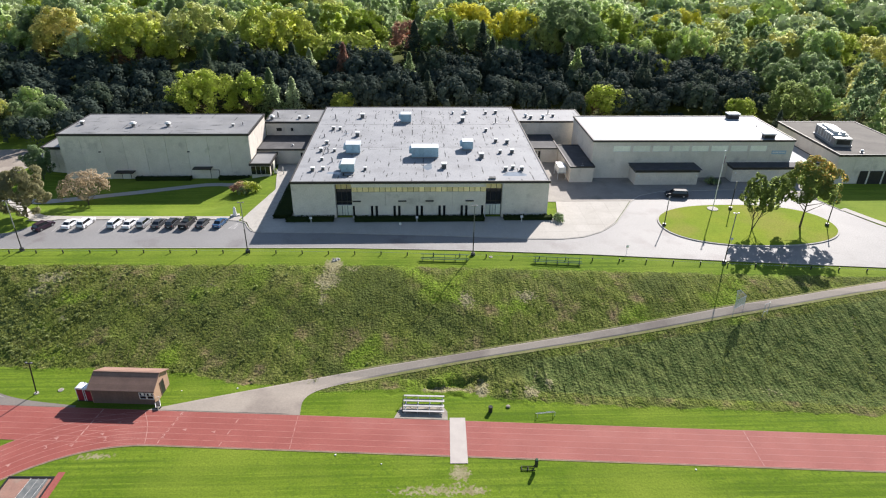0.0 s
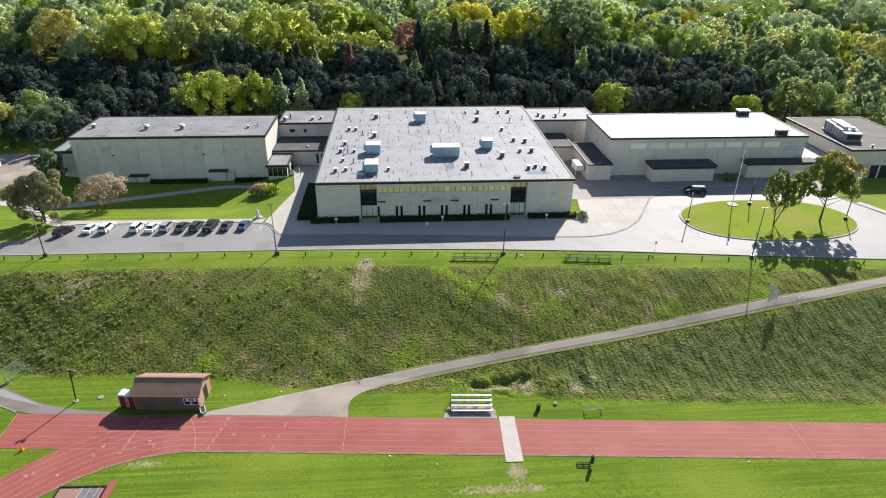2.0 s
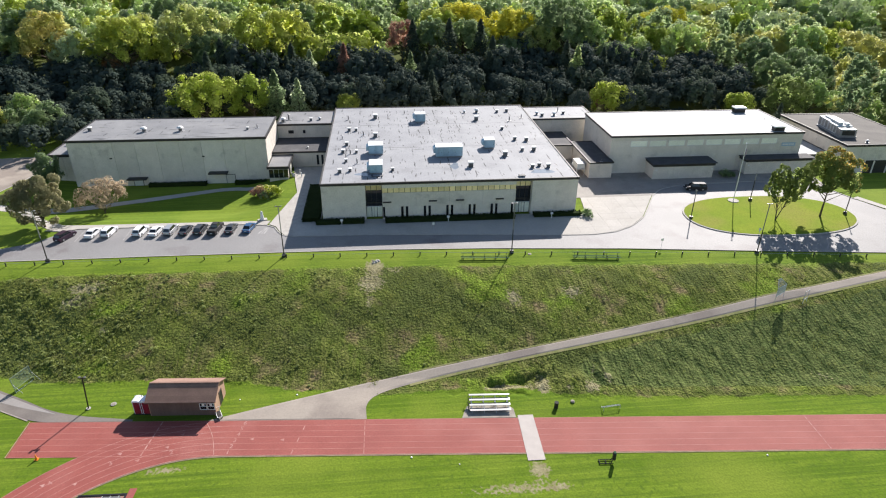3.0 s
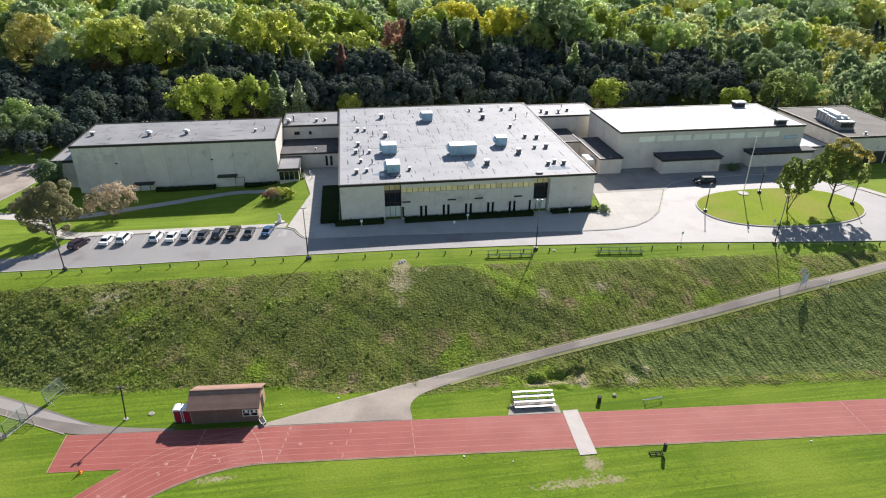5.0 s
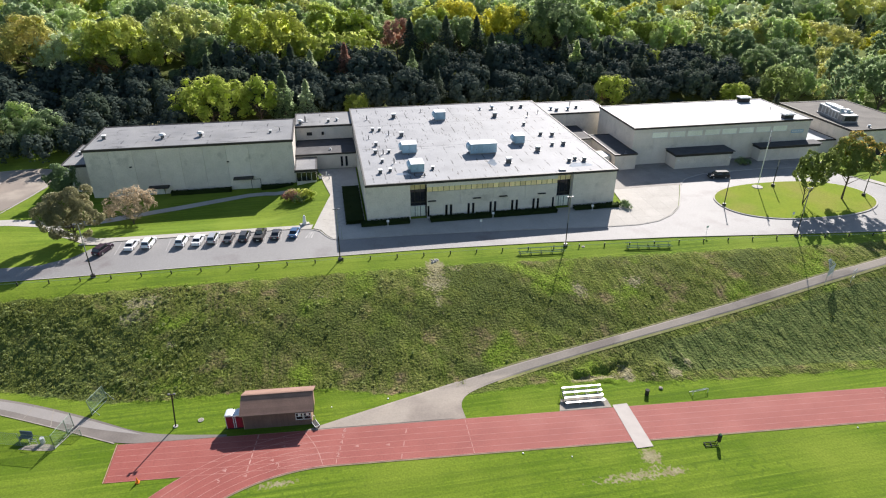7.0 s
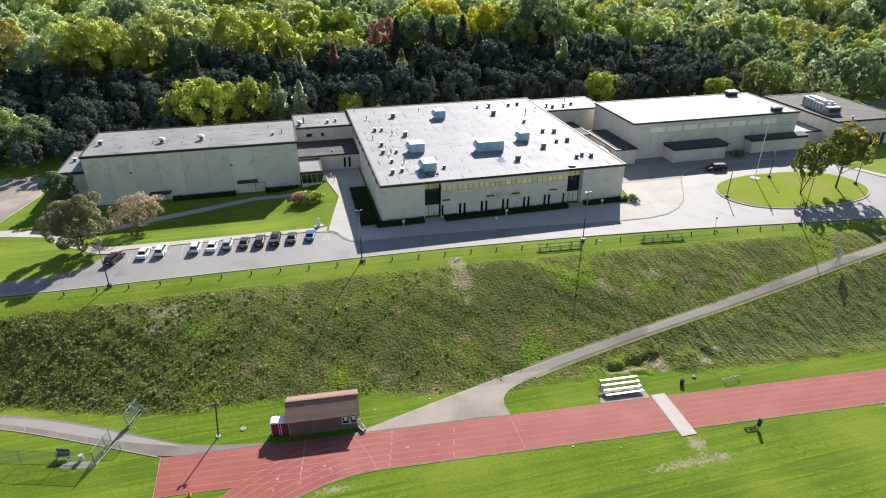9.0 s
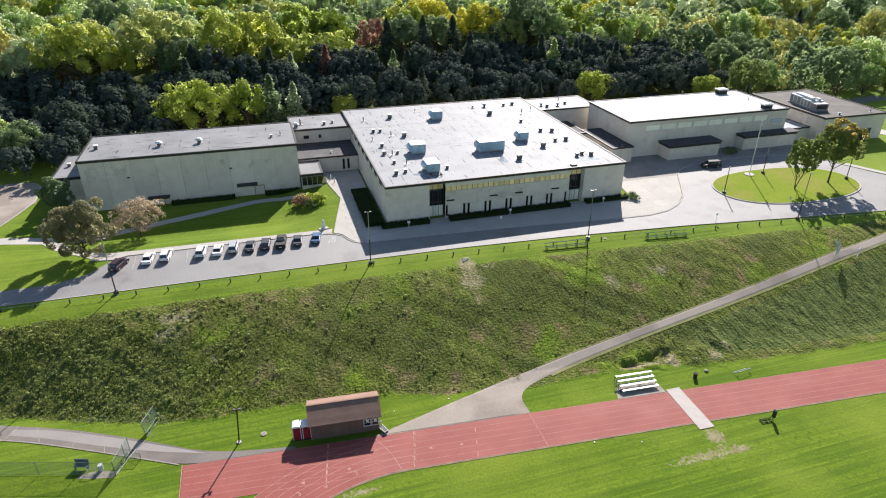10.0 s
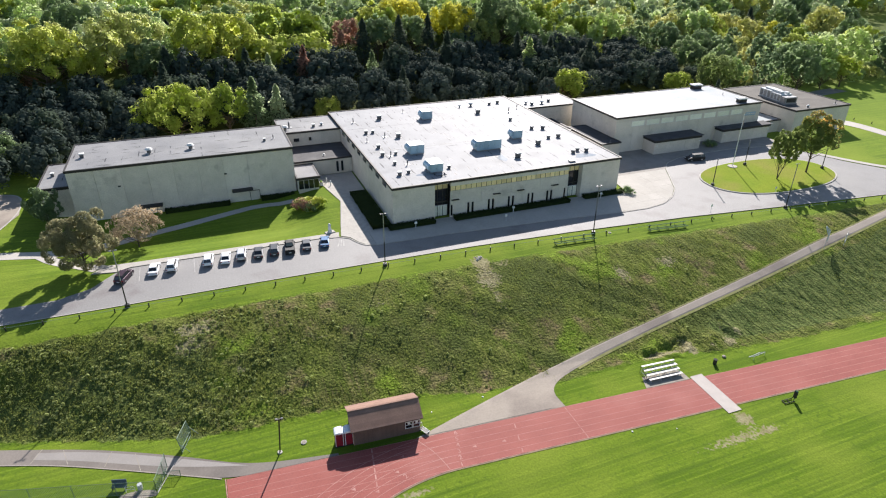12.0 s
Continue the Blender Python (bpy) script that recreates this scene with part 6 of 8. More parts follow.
on_path = (y < np.interp(x, pu[:, 0], pu[:, 1]) + 0.6) & (y > np.interp(x, pd[:, 0], pd[:, 1]) - 0.6) & (x > -24)
ok = (y > fy + 0.4) & (y < ty - 0.3) & ~on_path & (tr_.random(M) < np.interp(x, (-100, -62, -50, -20, 20), (0.42, 0.36, 0.07, 0.012, 0.004)) * (0.75 + 0.8 * ragged(x * 0.22, y * 0.3, 4)))
x, y = x[ok], y[ok]
C = 18
size = np.repeat(tr_.uniform(0.13, 0.36, len(x)) * np.where(tr_.random(len(x)) < 0.08, 1.7, 1.0), C)[:, None]
d = tr_.normal(0, 1, (len(x) * C, 3))
d[:, 2] = np.abs(d[:, 2]) + 0.15
d /= np.linalg.norm(d, axis=1)[:, None]
base = np.stack([x, y, ground(x, y) + 0.17 * ragged(x * 1.3, y * 1.3, 2) + 0.16 * ragged(x * 0.35, y * 0.4, 5)], -1)
p = np.repeat(base, C, axis=0) + d * size * np.array([1.0, 1.0, 0.9])
v, f, nv = leaf_cards(p, d, 0.13, tr_, 0.4)
weeds = mesh_arrays("weeds", v.tolist(), f.tolist(), LEAF["weed"])
soften(weeds.data, nv)
tagged(weeds, "low leafy weed clumps scattered over the bank", "weeds", kind="stuff")


# ---- things on the roofs ----
def air_handler(x, y, z, w, d, h, label, doors=2):
    """A packaged rooftop unit: curb, cabinet, access doors, louvres and hood."""
    t = empty("rooftop_unit", x, y, z)
    tagged(t, label, "rooftop unit", "large rooftop units")
    part("curb", boxes((-w / 2 + 0.1, -d / 2 + 0.1, -0.05, w / 2 - 0.1, d / 2 - 0.1, 0.3)), UNIT_GREY, t)
    body = part("cabinet", boxes((-w / 2, -d / 2, 0.3, w / 2, d / 2, h), bevel=0.03), UNIT_BLUE, t)
    part("lid", boxes((-w / 2 - 0.06, -d / 2 - 0.06, h, w / 2 + 0.06, d / 2 + 0.06, h + 0.08)), UNIT_LID, t, "pale sheet metal lid")
    for k in range(doors):
        a = -w / 2 + w * (k + 0.08) / doors
        b = -w / 2 + w * (k + 0.92) / doors
        dr = part("access_door", boxes((a, -d / 2 - 0.03, 0.45, b, -d / 2, h - 0.15), bevel=0.012), UNIT_BLUE, t)
        part("latch", boxes((b - 0.12, -d / 2 - 0.07, h * 0.5, b - 0.06, -d / 2 - 0.03, h * 0.5 + 0.16)), STEEL_DARK, dr)
    for k in range(4):
        z0 = 0.55 + k * (h - 0.8) / 4
        part("louvre", boxes((w / 2, -d / 2 + 0.15, z0, w / 2 + 0.05, d / 2 - 0.15, z0 + 0.12)), UNIT_GREY, t)
    hood = bmesh.new()
    vs = box(hood, -w / 2 - 0.5, -d / 2 + 0.2, h * 0.45, -w / 2, d / 2 - 0.2, h - 0.1)
    for v in vs:
        if v.co.x < -w / 2 - 0.1 and v.co.z > h * 0.7:
            v.co.z -= 0.35
    part("intake_hood", hood, UNIT_BLUE, t)
    return t


MR = MT - 0.06
air_handler(-2.2, 130.3, MR, 5.7, 2.6, 2.3, "wide pale blue rooftop unit with twin doors", 4)
air_handler(-17.7, 133.2, MR, 3.1, 2.8, 2.1, "square pale blue rooftop unit with a side hood", 2)
air_handler(-17.7, 121.8, MR, 2.6, 3.4, 1.9, "pale blue rooftop unit beside a pipe run", 2)
air_handler(7.3, 135.2, MR, 2.3, 2.2, 2.0, "small pale blue rooftop unit", 1)
air_handler(-6.6, 157.2, MR, 2.6, 2.4, 2.1, "pale blue rooftop unit near the back edge", 1)


# darker metal for vent housings, stacks and the field floodlights
VENT_DARK = mat("dark vent metal", (0.1, 0.1, 0.105), (0.16, 0.16, 0.16), 1.5, 0.6, 0.3, vary=0.2)


def vent(kind, s):
    """A small roof vent at the origin: a flashing, a box or stack and a cowl."""
    t = empty("roof_vent")
    part("flashing", boxes((-0.55 * s, -0.55 * s, 0, 0.55 * s, 0.55 * s, 0.06)), UNIT_GREY, t)
    bm = bmesh.new()
    if kind == "box":
        box(bm, -0.38 * s, -0.38 * s, 0.06, 0.38 * s, 0.38 * s, 0.8 * s, 0.02)
        part("housing", bm, VENT_DARK, t)
        part("cap", boxes((-0.5 * s, -0.5 * s, 0.8 * s, 0.5 * s, 0.5 * s, 0.98 * s), bevel=0.03), WHITE_PAINT, t)
    elif kind == "mushroom":
        rod(bm, (0, 0, 0.06), (0, 0, 0.6 * s), 0.3 * s, 0.28 * s, 12)
        part("stack", bm, VENT_DARK, t)
        bm = bmesh.new()
        rod(bm, (0, 0, 0.6 * s), (0, 0, 0.86 * s), 0.58 * s, 0.3 * s, 14)
        part("cap", bm, WHITE_PAINT, t)
    else:
        rod(bm, (0, 0, 0.06), (0, 0, 1.1 * s), 0.14 * s, 0.13 * s, 10)
        part("stack", bm, VENT_DARK, t)
        bm = bmesh.new()
        rod(bm, (0, 0, 1.1 * s), (0, 0, 1.25 * s), 0.24 * s, 0.05 * s, 10)
        part("cap", bm, UNIT_GREY, t)
    return tagged(t, {"box": "square grey roof vent with a pale cap", "mushroom": "round roof fan with a pale domed cowl", "pipe": "thin vent pipe with a rain cap"}[kind], "roof vent", "roof vents")


VENTS = {"box": vent("box", 0.85), "mushroom": vent("mushroom", 0.9), "pipe": vent("pipe", 0.9)}
WEST_SPOTS = [(-24.9, 121.6, "box", 1), (-22.9, 122.2, "box", 0.85), (-24.8, 133.8, "box", 1), (-23.2, 133.0, "pipe", 1), (-21.9, 133.7, "box", 0.8), (-23.9, 128.0, "box", 0.8), (-21.6, 126.8, "pipe", 1), (-24.2, 139.0, "box", 1), (-24.0, 150.1, "box", 1), (-22.4, 150.0, "box", 0.9),
         (-17.8, 144.8, "box", 1.3), (-14.4, 122.0, "box", 0.8), (-17.8, 160.6, "box", 1.4)]
EAST_SPOTS = [(9.9, 129.3, "box", 1.35), (1.6, 123.0, "box", 1.4), (7.7, 157.2, "box", 1.4), (5.6, 164.5, "mushroom", 0.9), (8.9, 164.6, "mushroom", 1.3), (14.3, 164.4, "box", 0.9), (17.0, 164.9, "box", 1),
         (12.8, 148.7, "box", 0.9), (14.2, 140.2, "box", 1), (16.7, 139.3, "box", 1.1), (14.3, 132.4, "box", 0.9), (16.9, 132.4, "box", 1.1), (14.1, 121.5, "box", 0.95), (15.7, 122.4, "box", 0.9), (17.4, 121.5, "box", 1.0), (-20.6, 146.2, "pipe", 1), (16.0, 156.0, "pipe", 1.1), (-24.6, 160.0, "pipe", 1), (-10.2, 164.8, "pipe", 0.8), (19.6, 158.4, "pipe", 0.9), (-25.4, 144.0, "pipe", 0.8)]
LOW_SPOTS = [(24.8, 163.0, 13.44, "mushroom", 1.1), (25.9, 161.6, 13.44, "box", 1.0), (29.2, 161.9, 13.44, "mushroom", 1.2), (32.1, 163.4, 13.44, "box", 0.9), (31.3, 166.0, 13.44, "pipe", 1.0),
         (-82.6, 149.2, LT - 0.06, "box", 1.1), (-70.2, 147.6, LT - 0.06, "mushroom", 1.5), (-62.2, 147.6, LT - 0.06, "mushroom", 1.5), (-47.2, 147.8, LT - 0.06, "box", 0.75), (-45.2, 148.9, LT - 0.06, "pipe", 0.8),
         (-41.0, 161.0, 13.39, "mushroom", 1.5), (-39.8, 162.8, 13.39, "pipe", 1.4), (-34.1, 161.6, 13.39, "box", 0.9), (-32.0, 162.4, 13.39, "mushroom", 0.9), (-89.2, 152.0, 11.34, "box", 0.9), (-86.2, 154.5, 11.34, "pipe", 0.9),
         (-34.2, 150.2, 9.84, "mushroom", 0.6), (97.6, 134.6, 13.04, "mushroom", 0.9), (108.0, 134.6, 13.04, "pipe", 0.8), (33.6, 135.0, 9.94, "pipe", 0.6), (78.6, 147.0, RT - 0.06, "pipe", 0.6)]
SPOTS = [(x, y, MR, k, s) for x, y, k, s in WEST_SPOTS + EAST_SPOTS] + LOW_SPOTS
used = set()
for x, y, z, k, s in SPOTS:
    m = Matrix.Translation((x, y, z)) @ pose(0, 0, 0, 0, 0, 0)
    if k not in used:
        VENTS[k].matrix_basis, first = m @ Matrix.Diagonal((s, s, s, 1)), used.add(k)
        VENTS[k].scale = (s, s, s)
    else:
        o = copy_thing(VENTS[k], m)
        o.matrix_basis = m @ Matrix.Diagonal((s, s, s, 1))


def low_fan(x, y, z, w, d, h, label):
    """A broad roof fan: dark curb with a wide white lid."""
    t = empty("roof_fan", x, y, z)
    tagged(t, label, "roof fan")
    part("curb", boxes((-w / 2 + 0.25, -d / 2 + 0.25, 0, w / 2 - 0.25, d / 2 - 0.25, h - 0.3)), STEEL_DARK, t)
    part("lid", boxes((-w / 2, -d / 2, h - 0.3, w / 2, d / 2, h), bevel=0.08), WHITE_PAINT, t, "broad white lid")
    part("ridge", boxes((-w / 2 + 0.4, -d / 2 + 0.4, h, w / 2 - 0.4, d / 2 - 0.4, h + 0.12), bevel=0.05), WHITE_PAINT, t)


low_fan(76.6, 155.6, RT - 0.06, 3.2, 2.2, 1.35, "wide white-lidded roof fan on the gymnasium")
low_fan(77.4, 138.9, RT - 0.06, 3.0, 1.8, 1.2, "wide white-lidded roof fan at the gymnasium's edge")

plantroom = empty("rooftop_plant", 96.2, 144.0, 13.04, -8)
tagged(plantroom, "long silver rooftop plant with ducts on a dark roof", "rooftop unit")
part("curb", boxes((-2.2, -5.4, 0, 2.2, 5.2, 0.35)), UNIT_GREY, plantroom)
for y0, y1, h in ((-5.5, -3.4, 2.0), (-3.3, 0.6, 2.3), (0.7, 5.2, 2.5)):
    c = part("cabinet", boxes((-1.9, y0, 0.35, 1.9, y1, h), bevel=0.03), GALV if y0 > -4 else UNIT_GREY, plantroom)
    for k in range(3):
        yy = y0 + (y1 - y0) * (k + 0.15) / 3
        part("access_panel", boxes((-1.94, yy, 0.55, -1.9, yy + (y1 - y0) * 0.22, h - 0.25)), UNIT_GREY, c)
    part("front_grille", boxes((-1.5, y0 - 0.04, 0.6, 1.5, y0, h - 0.3)), STEEL_DARK, c)
part("duct", boxes((-1.2, -2.6, 2.3, -0.1, 4.2, 2.95), bevel=0.05), GALV, plantroom)
part("duct", boxes((0.5, -3.0, 2.3, 1.3, -1.6, 2.8), bevel=0.05), GALV, plantroom)

# crates and a trolley on the low roof by the gymnasium
ctr = empty("rooftop_condenser", 29.4, 138.2, WZ)
tagged(ctr, "white condenser unit on a frame beside the store wing", "condenser")
for k in range(2):
    part("casing", boxes((-0.9, -2.0 + 2.1 * k, 1.7, 0.9, -0.1 + 2.1 * k, 2.9), bevel=0.04), WHITE_PAINT, ctr)
part("stand", boxes((-1.0, -2.1, 1.5, 1.0, 2.1, 1.68)), GALV, ctr)
for x in (-0.9, 0.9):
    for y in (-1.9, 1.9):
        part("leg", boxes((x - 0.06, y - 0.06, -0.05, x + 0.06, y + 0.06, 1.5)), GALV, ctr)

# a ladder hatch and pipe run on the main roof
hatch = empty("roof_hatch", 10.9, 116.8, MR)
tagged(hatch, "low dark roof hatch near the front edge", "roof hatch")
part("frame", boxes((-0.6, -0.45, 0, 0.6, 0.45, 0.25)), UNIT_GREY, hatch)
part("lid", boxes((-0.65, -0.5, 0.25, 0.65, 0.5, 0.33), bevel=0.02), STEEL_DARK, hatch)
pipe_run = empty("pipe_run", -17.6, 119.0, MR)
tagged(pipe_run, "dark gas pipe run on low supports", "pipe")
part("pipe", rods([((-0.9, 0.9, 0.25), (-0.9, -0.9, 0.25)), ((-0.9, -0.9, 0.25), (1.1, -0.9, 0.25)), ((1.1, -0.9, 0.25), (1.1, 0.6, 0.25))], 0.07), STEEL_DARK, pipe_run)
for x, y in ((-0.9, 0.3), (0.1, -0.9), (1.1, 0.2)):
    part("support", boxes((x - 0.12, y - 0.12, 0, x + 0.12, y + 0.12, 0.2)), STEEL_DARK, pipe_run)


# ---- lamps, flag, fence ----
def lamp_post(height, head):
    """A post with a dark round foot, a slim shaft and one or two heads."""
    t = empty("lamp_post")
    bm = bmesh.new()
    rod(bm, (0, 0, -0.1), (0, 0, 0.55), 0.42, 0.34, 12)
    part("foot", bm, BLACK, t, "dark round foot")
    bm = bmesh.new()
    rod(bm, (0, 0, 0.5), (0, 0, min(4.6, height)), 0.1, 0.085, 8)
    part("shaft", bm, STEEL_DARK, t)
    if height > 4.6:
        part("upper_shaft", rods([((0, 0, 4.6), (0, 0, height))], 0.08, 6), UNIT_GREY, t)
    if head == "globe":
        bm = bmesh.new()
        bmesh.ops.create_uvsphere(bm, u_segments=12, v_segments=8, radius=0.17)
        bmesh.ops.translate(bm, vec=(0, 0, height + 0.12), verts=bm.verts[:])
        part("globe", bm, UNIT_GREY, t, "small grey lamp globe")
    else:
        arm = part("arm", boxes((-0.4, -0.04, height - 0.08, 0.4, 0.04, height)), STEEL_DARK, t)
        for s in (-1, 1):
            part("lamp_head", boxes((s * 0.4 - 0.16, -0.1, height - 0.05, s * 0.4 + 0.16, 0.1, height + 0.06), bevel=0.02), UNIT_GREY, arm)
    return t


drive_lamp = tagged(lamp_post(9.6, "box"), "slim dark drive lamp on a round foot", "lamp post", "lamps along the drive")
drive_lamp.matrix_basis = pose(5.9, 99.7, 6.0)
for x, y in ((-34.1, 101.6), (-73.9, 102.9), (49.7, 95.9)):
    copy_thing(drive_lamp, pose(x, y, 6.0))
loop_lamp = tagged(lamp_post(5.9, "globe"), "short globe lamp on a dark round foot", "lamp post", "lamps round the loop")
loop_lamp.matrix_basis = pose(44.4, 110.9, RZ + 0.02)
for x, y in ((61.1, 118.5), (76.7, 110.2)):
    copy_thing(loop_lamp, pose(x, y, RZ + 0.15))
field_pole = empty("field_light", -56.6, 71.6, 0)
field_pole.matrix_basis = pose(-56.6, 71.6, 0, 0, 5, 0)
tagged(field_pole, "tall dark field light beside the track", "lamp post")
part("base", rods([((0, 0, -0.2), (0, 0, 0.12))], 0.3, 12), KERB, field_pole)
part("shaft", rods([((0, 0, 0.1), (0, 0, 5.2))], 0.09, 8), STEEL_DARK, field_pole)
fa = part("crossarm", boxes((-0.45, -0.06, 5.1, 0.45, 0.06, 5.24)), STEEL_DARK, field_pole)
for x in (-0.4, 0.4):
    part("floodlight", boxes((x * 0.8 - 0.14, -0.2, 5.24, x * 0.8 + 0.14, 0.06, 5.4), bevel=0.03), VENT_DARK, fa)

pole = empty("flagpole", 57.4, 118.6, RZ + 0.2)
tagged(pole, "tall white flagpole with a furled flag", "flagpole")
part("footing", rods([((0, 0, -0.2), (0, 0, 0.12))], 1.1, 18), CONCRETE, pole)
part("shaft", rods([((0, 0, 0.1), (0, 0, 6.5)), ((0, 0, 6.4), (0, 0, 12.4))], 0.075, 10), WHITE_PAINT, pole)
bm = bmesh.new()
bmesh.ops.create_uvsphere(bm, u_segments=10, v_segments=8, radius=0.16)
bmesh.ops.translate(bm, vec=(0, 0, 12.5), verts=bm.verts[:])
part("finial", bm, GALV, pole)
bm = bmesh.new()
for k in range(6):
    rod(bm, (0.14 + 0.03 * math.sin(k * 2), 0.05 * math.cos(k * 3), 11.5 - 0.28 * k), (0.16 + 0.05 * math.cos(k * 2), 0.05 * math.sin(k * 3), 11.2 - 0.28 * k), 0.13 + 0.03 * (k % 2), 0.15, 7)
part("furled_flag", bm, mat("faded flag cloth", (0.4, 0.36, 0.4), (0.3, 0.2, 0.25), 3.0, 0.9), pole, "furled faded flag")
part("halyard", rods([((0.11, 0, 0.9), (0.11, 0, 11.5))], 0.012, 4), WHITE_PAINT, pole)

fence = empty("bollard_fence")
tagged(fence, "row of short dark posts joined by a cable", "fence")
fx = [(-150, 103.9), (-78, 101.9), (-50, 101.6), (-29, 101.0), (-10, 100.2), (12, 98.5), (34, 96.6), (60, 93.8), (80, 91.5), (110, 88)]
spots = resample(fx, 4.65)
post0 = part("post", boxes((-0.09, -0.09, -0.3, 0.09, 0.09, 0.68), bevel=0.03), BLACK, fence)
post0.matrix_basis = pose(*spots[0], gz(*spots[0]))
tops = [(spots[0][0], spots[0][1], gz(*spots[0]) + 0.5)]
for k, p in enumerate(spots[1:]):
    share("post", post0, fence, pose(p[0], p[1], gz(*p), 3 * math.sin(k * 7), 3 * math.cos(k * 5), 15 * math.sin(k)))
    tops.append((p[0], p[1], gz(*p) + 0.5))
part("cable", rods(list(zip(tops, tops[1:])), 0.018, 4), GALV, fence)
east_posts = empty("bollard_fence")
tagged(east_posts, "short dark posts beside the far footpath", "fence")
for p in resample([(121.5, 143), (124, 134), (123, 122), (122, 108)], 5):
    share("post", post0, east_posts, pose(p[0], p[1], gz(*p)))


# ---- benches, stands and litter of the bank and field ----
def bank_bench(x, y, length, turn, label):
    """A long two-row bench of green planks on steel frames."""
    t = empty("bench", x, y, gz(x, y), turn)
    tagged(t, label, "bench", "benches on the bank")
    for k, (yy, z) in enumerate(((-0.5, 0.42), (0.1, 0.42), (0.5, 0.85))):
        part("plank", boxes((-length / 2, yy - 0.1, z, length / 2, yy + 0.1, z + 0.05), bevel=0.01), GREEN_PAINT, t)
    n = 5
    for k in range(n):
        xx = -length / 2 + 0.4 + (length - 0.8) * k / (n - 1)
        f = part("frame", rods([((xx, -0.5, -0.15), (xx, -0.5, 0.42)), ((xx, -0.5, 0.4), (xx, 0.2, 0.4)), ((xx, 0.1, -0.15), (xx, 0.1, 0.42)), ((xx, 0.4, -0.15), (xx, 0.52, 0.9)), ((xx, -0.5, 0.02), (xx, 0.45, 0.02))], 0.035, 5), STEEL_DARK, t)


bank_bench(0.8, 98.0, 8.4, -4, "long dark green bench on steel frames above the bank")
bank_bench(20.4, 96.6, 8.4, -6, "long dark green bench beside the drive above the bank")

stand = empty("bleacher", -3.25, 67.1, 0.0, -3.5)
tagged(stand, "small four-row aluminium bleacher beside the track", "bleacher")
L = 2.75
for k in range(4):
    part("seat_plank", boxes((-L, -1.15 + 0.72 * k, 0.42 + 0.25 * k, L, -0.85 + 0.72 * k, 0.48 + 0.25 * k), bevel=0.01), ALU, stand, "bright aluminium seat plank")
    if k:
        part("foot_plank", boxes((-L, -1.52 + 0.72 * k, 0.12 + 0.25 * k, L, -1.3 + 0.72 * k, 0.17 + 0.25 * k)), UNIT_GREY, stand)
for x in (-2.45, -0.8, 0.8, 2.45):
    part("frame", rods([((x, -1.2, 0.03), (x, 1.4, 0.03)), ((x, -1.0, 0.0), (x, -1.0, 0.42)), ((x, 1.3, 0.0), (x, 1.3, 1.15)), ((x, -1.0, 0.4), (x, 1.3, 1.15)), ((x, 0.0, 0.0), (x, 0.0, 0.75)), ((x, 0.7, 0.0), (x, 0.7, 0.95))], 0.04, 5), GALV, stand)
part("brace", rods([((-2.45, 1.3, 0.1), (-0.8, 1.3, 1.15))], 0.03, 5), STEEL_DARK, stand)
part("brace", rods([((0.8, 1.3, 1.15), (2.45, 1.3, 0.1))], 0.03, 5), STEEL_DARK, stand)
part("guard_rail", rods([((-2.85, -1.0, 0.1), (-2.85, 1.2, 0.1)), ((-2.85, 1.2, 0.1), (-2.85, 1.2, 1.3)), ((-2.85, -1.0, 0.1), (-2.85, 1.2, 1.3))], 0.03, 5), STEEL_DARK, stand)
pad = slab("pavement_stand", [(-7.2, 65.35), (-0.1, 64.82), (-0.1, 66.4), (-0.6, 67.3), (-6.3, 67.5), (-6.8, 66.4)], 0.045, 0.1, GRAVEL)
tagged(pad, "gravel strip under the bleacher", "pavement", kind="structure")

sled = empty("blocking_sled", 9.75, 56.2, 0.02, -4)
sled.matrix_basis = pose(9.75, 56.2, 0.02, 0, 0, -4) @ Matrix.Diagonal((0.86, 0.86, 0.86, 1))
tagged(sled, "black training sled with one upright pad on the field", "training sled")
part("runner", rods([((-1.7, -0.35, 0.1), (0.3, -0.35, 0.1)), ((-1.7, 0.35, 0.1), (0.3, 0.35, 0.1)), ((-1.6, -0.35, 0.1), (-1.6, 0.35, 0.1)), ((-0.7, -0.35, 0.1), (-0.7, 0.35, 0.1))], 0.07, 6), STEEL_DARK, sled)
part("spring_arm", rods([((0.0, -0.3, 0.1), (0.35, 0.0, 0.9)), ((0.0, 0.3, 0.1), (0.35, 0.0, 0.9))], 0.06, 6), STEEL_DARK, sled)
part("pad", boxes((0.2, -0.28, 0.45, 0.62, 0.28, 1.75), bevel=0.1), BLACK, sled, "black padded dummy")
part("pad_cap", boxes((0.24, -0.24, 1.76, 0.58, 0.24, 1.84), bevel=0.03), GREEN_PAINT, sled)
bag = empty("litter_bin", 5.7, 66.3, 0.0)
tagged(bag, "dark litter bin with a black rim on the grass", "litter bin")
part("drum", rods([((0, 0, -0.02), (0, 0, 0.8))], 0.28, 14), BLACK, bag)
part("bag_rim", rods([((0, 0, 0.78), (0, 0, 0.84))], 0.3, 14), TYRE, bag, "black rim")
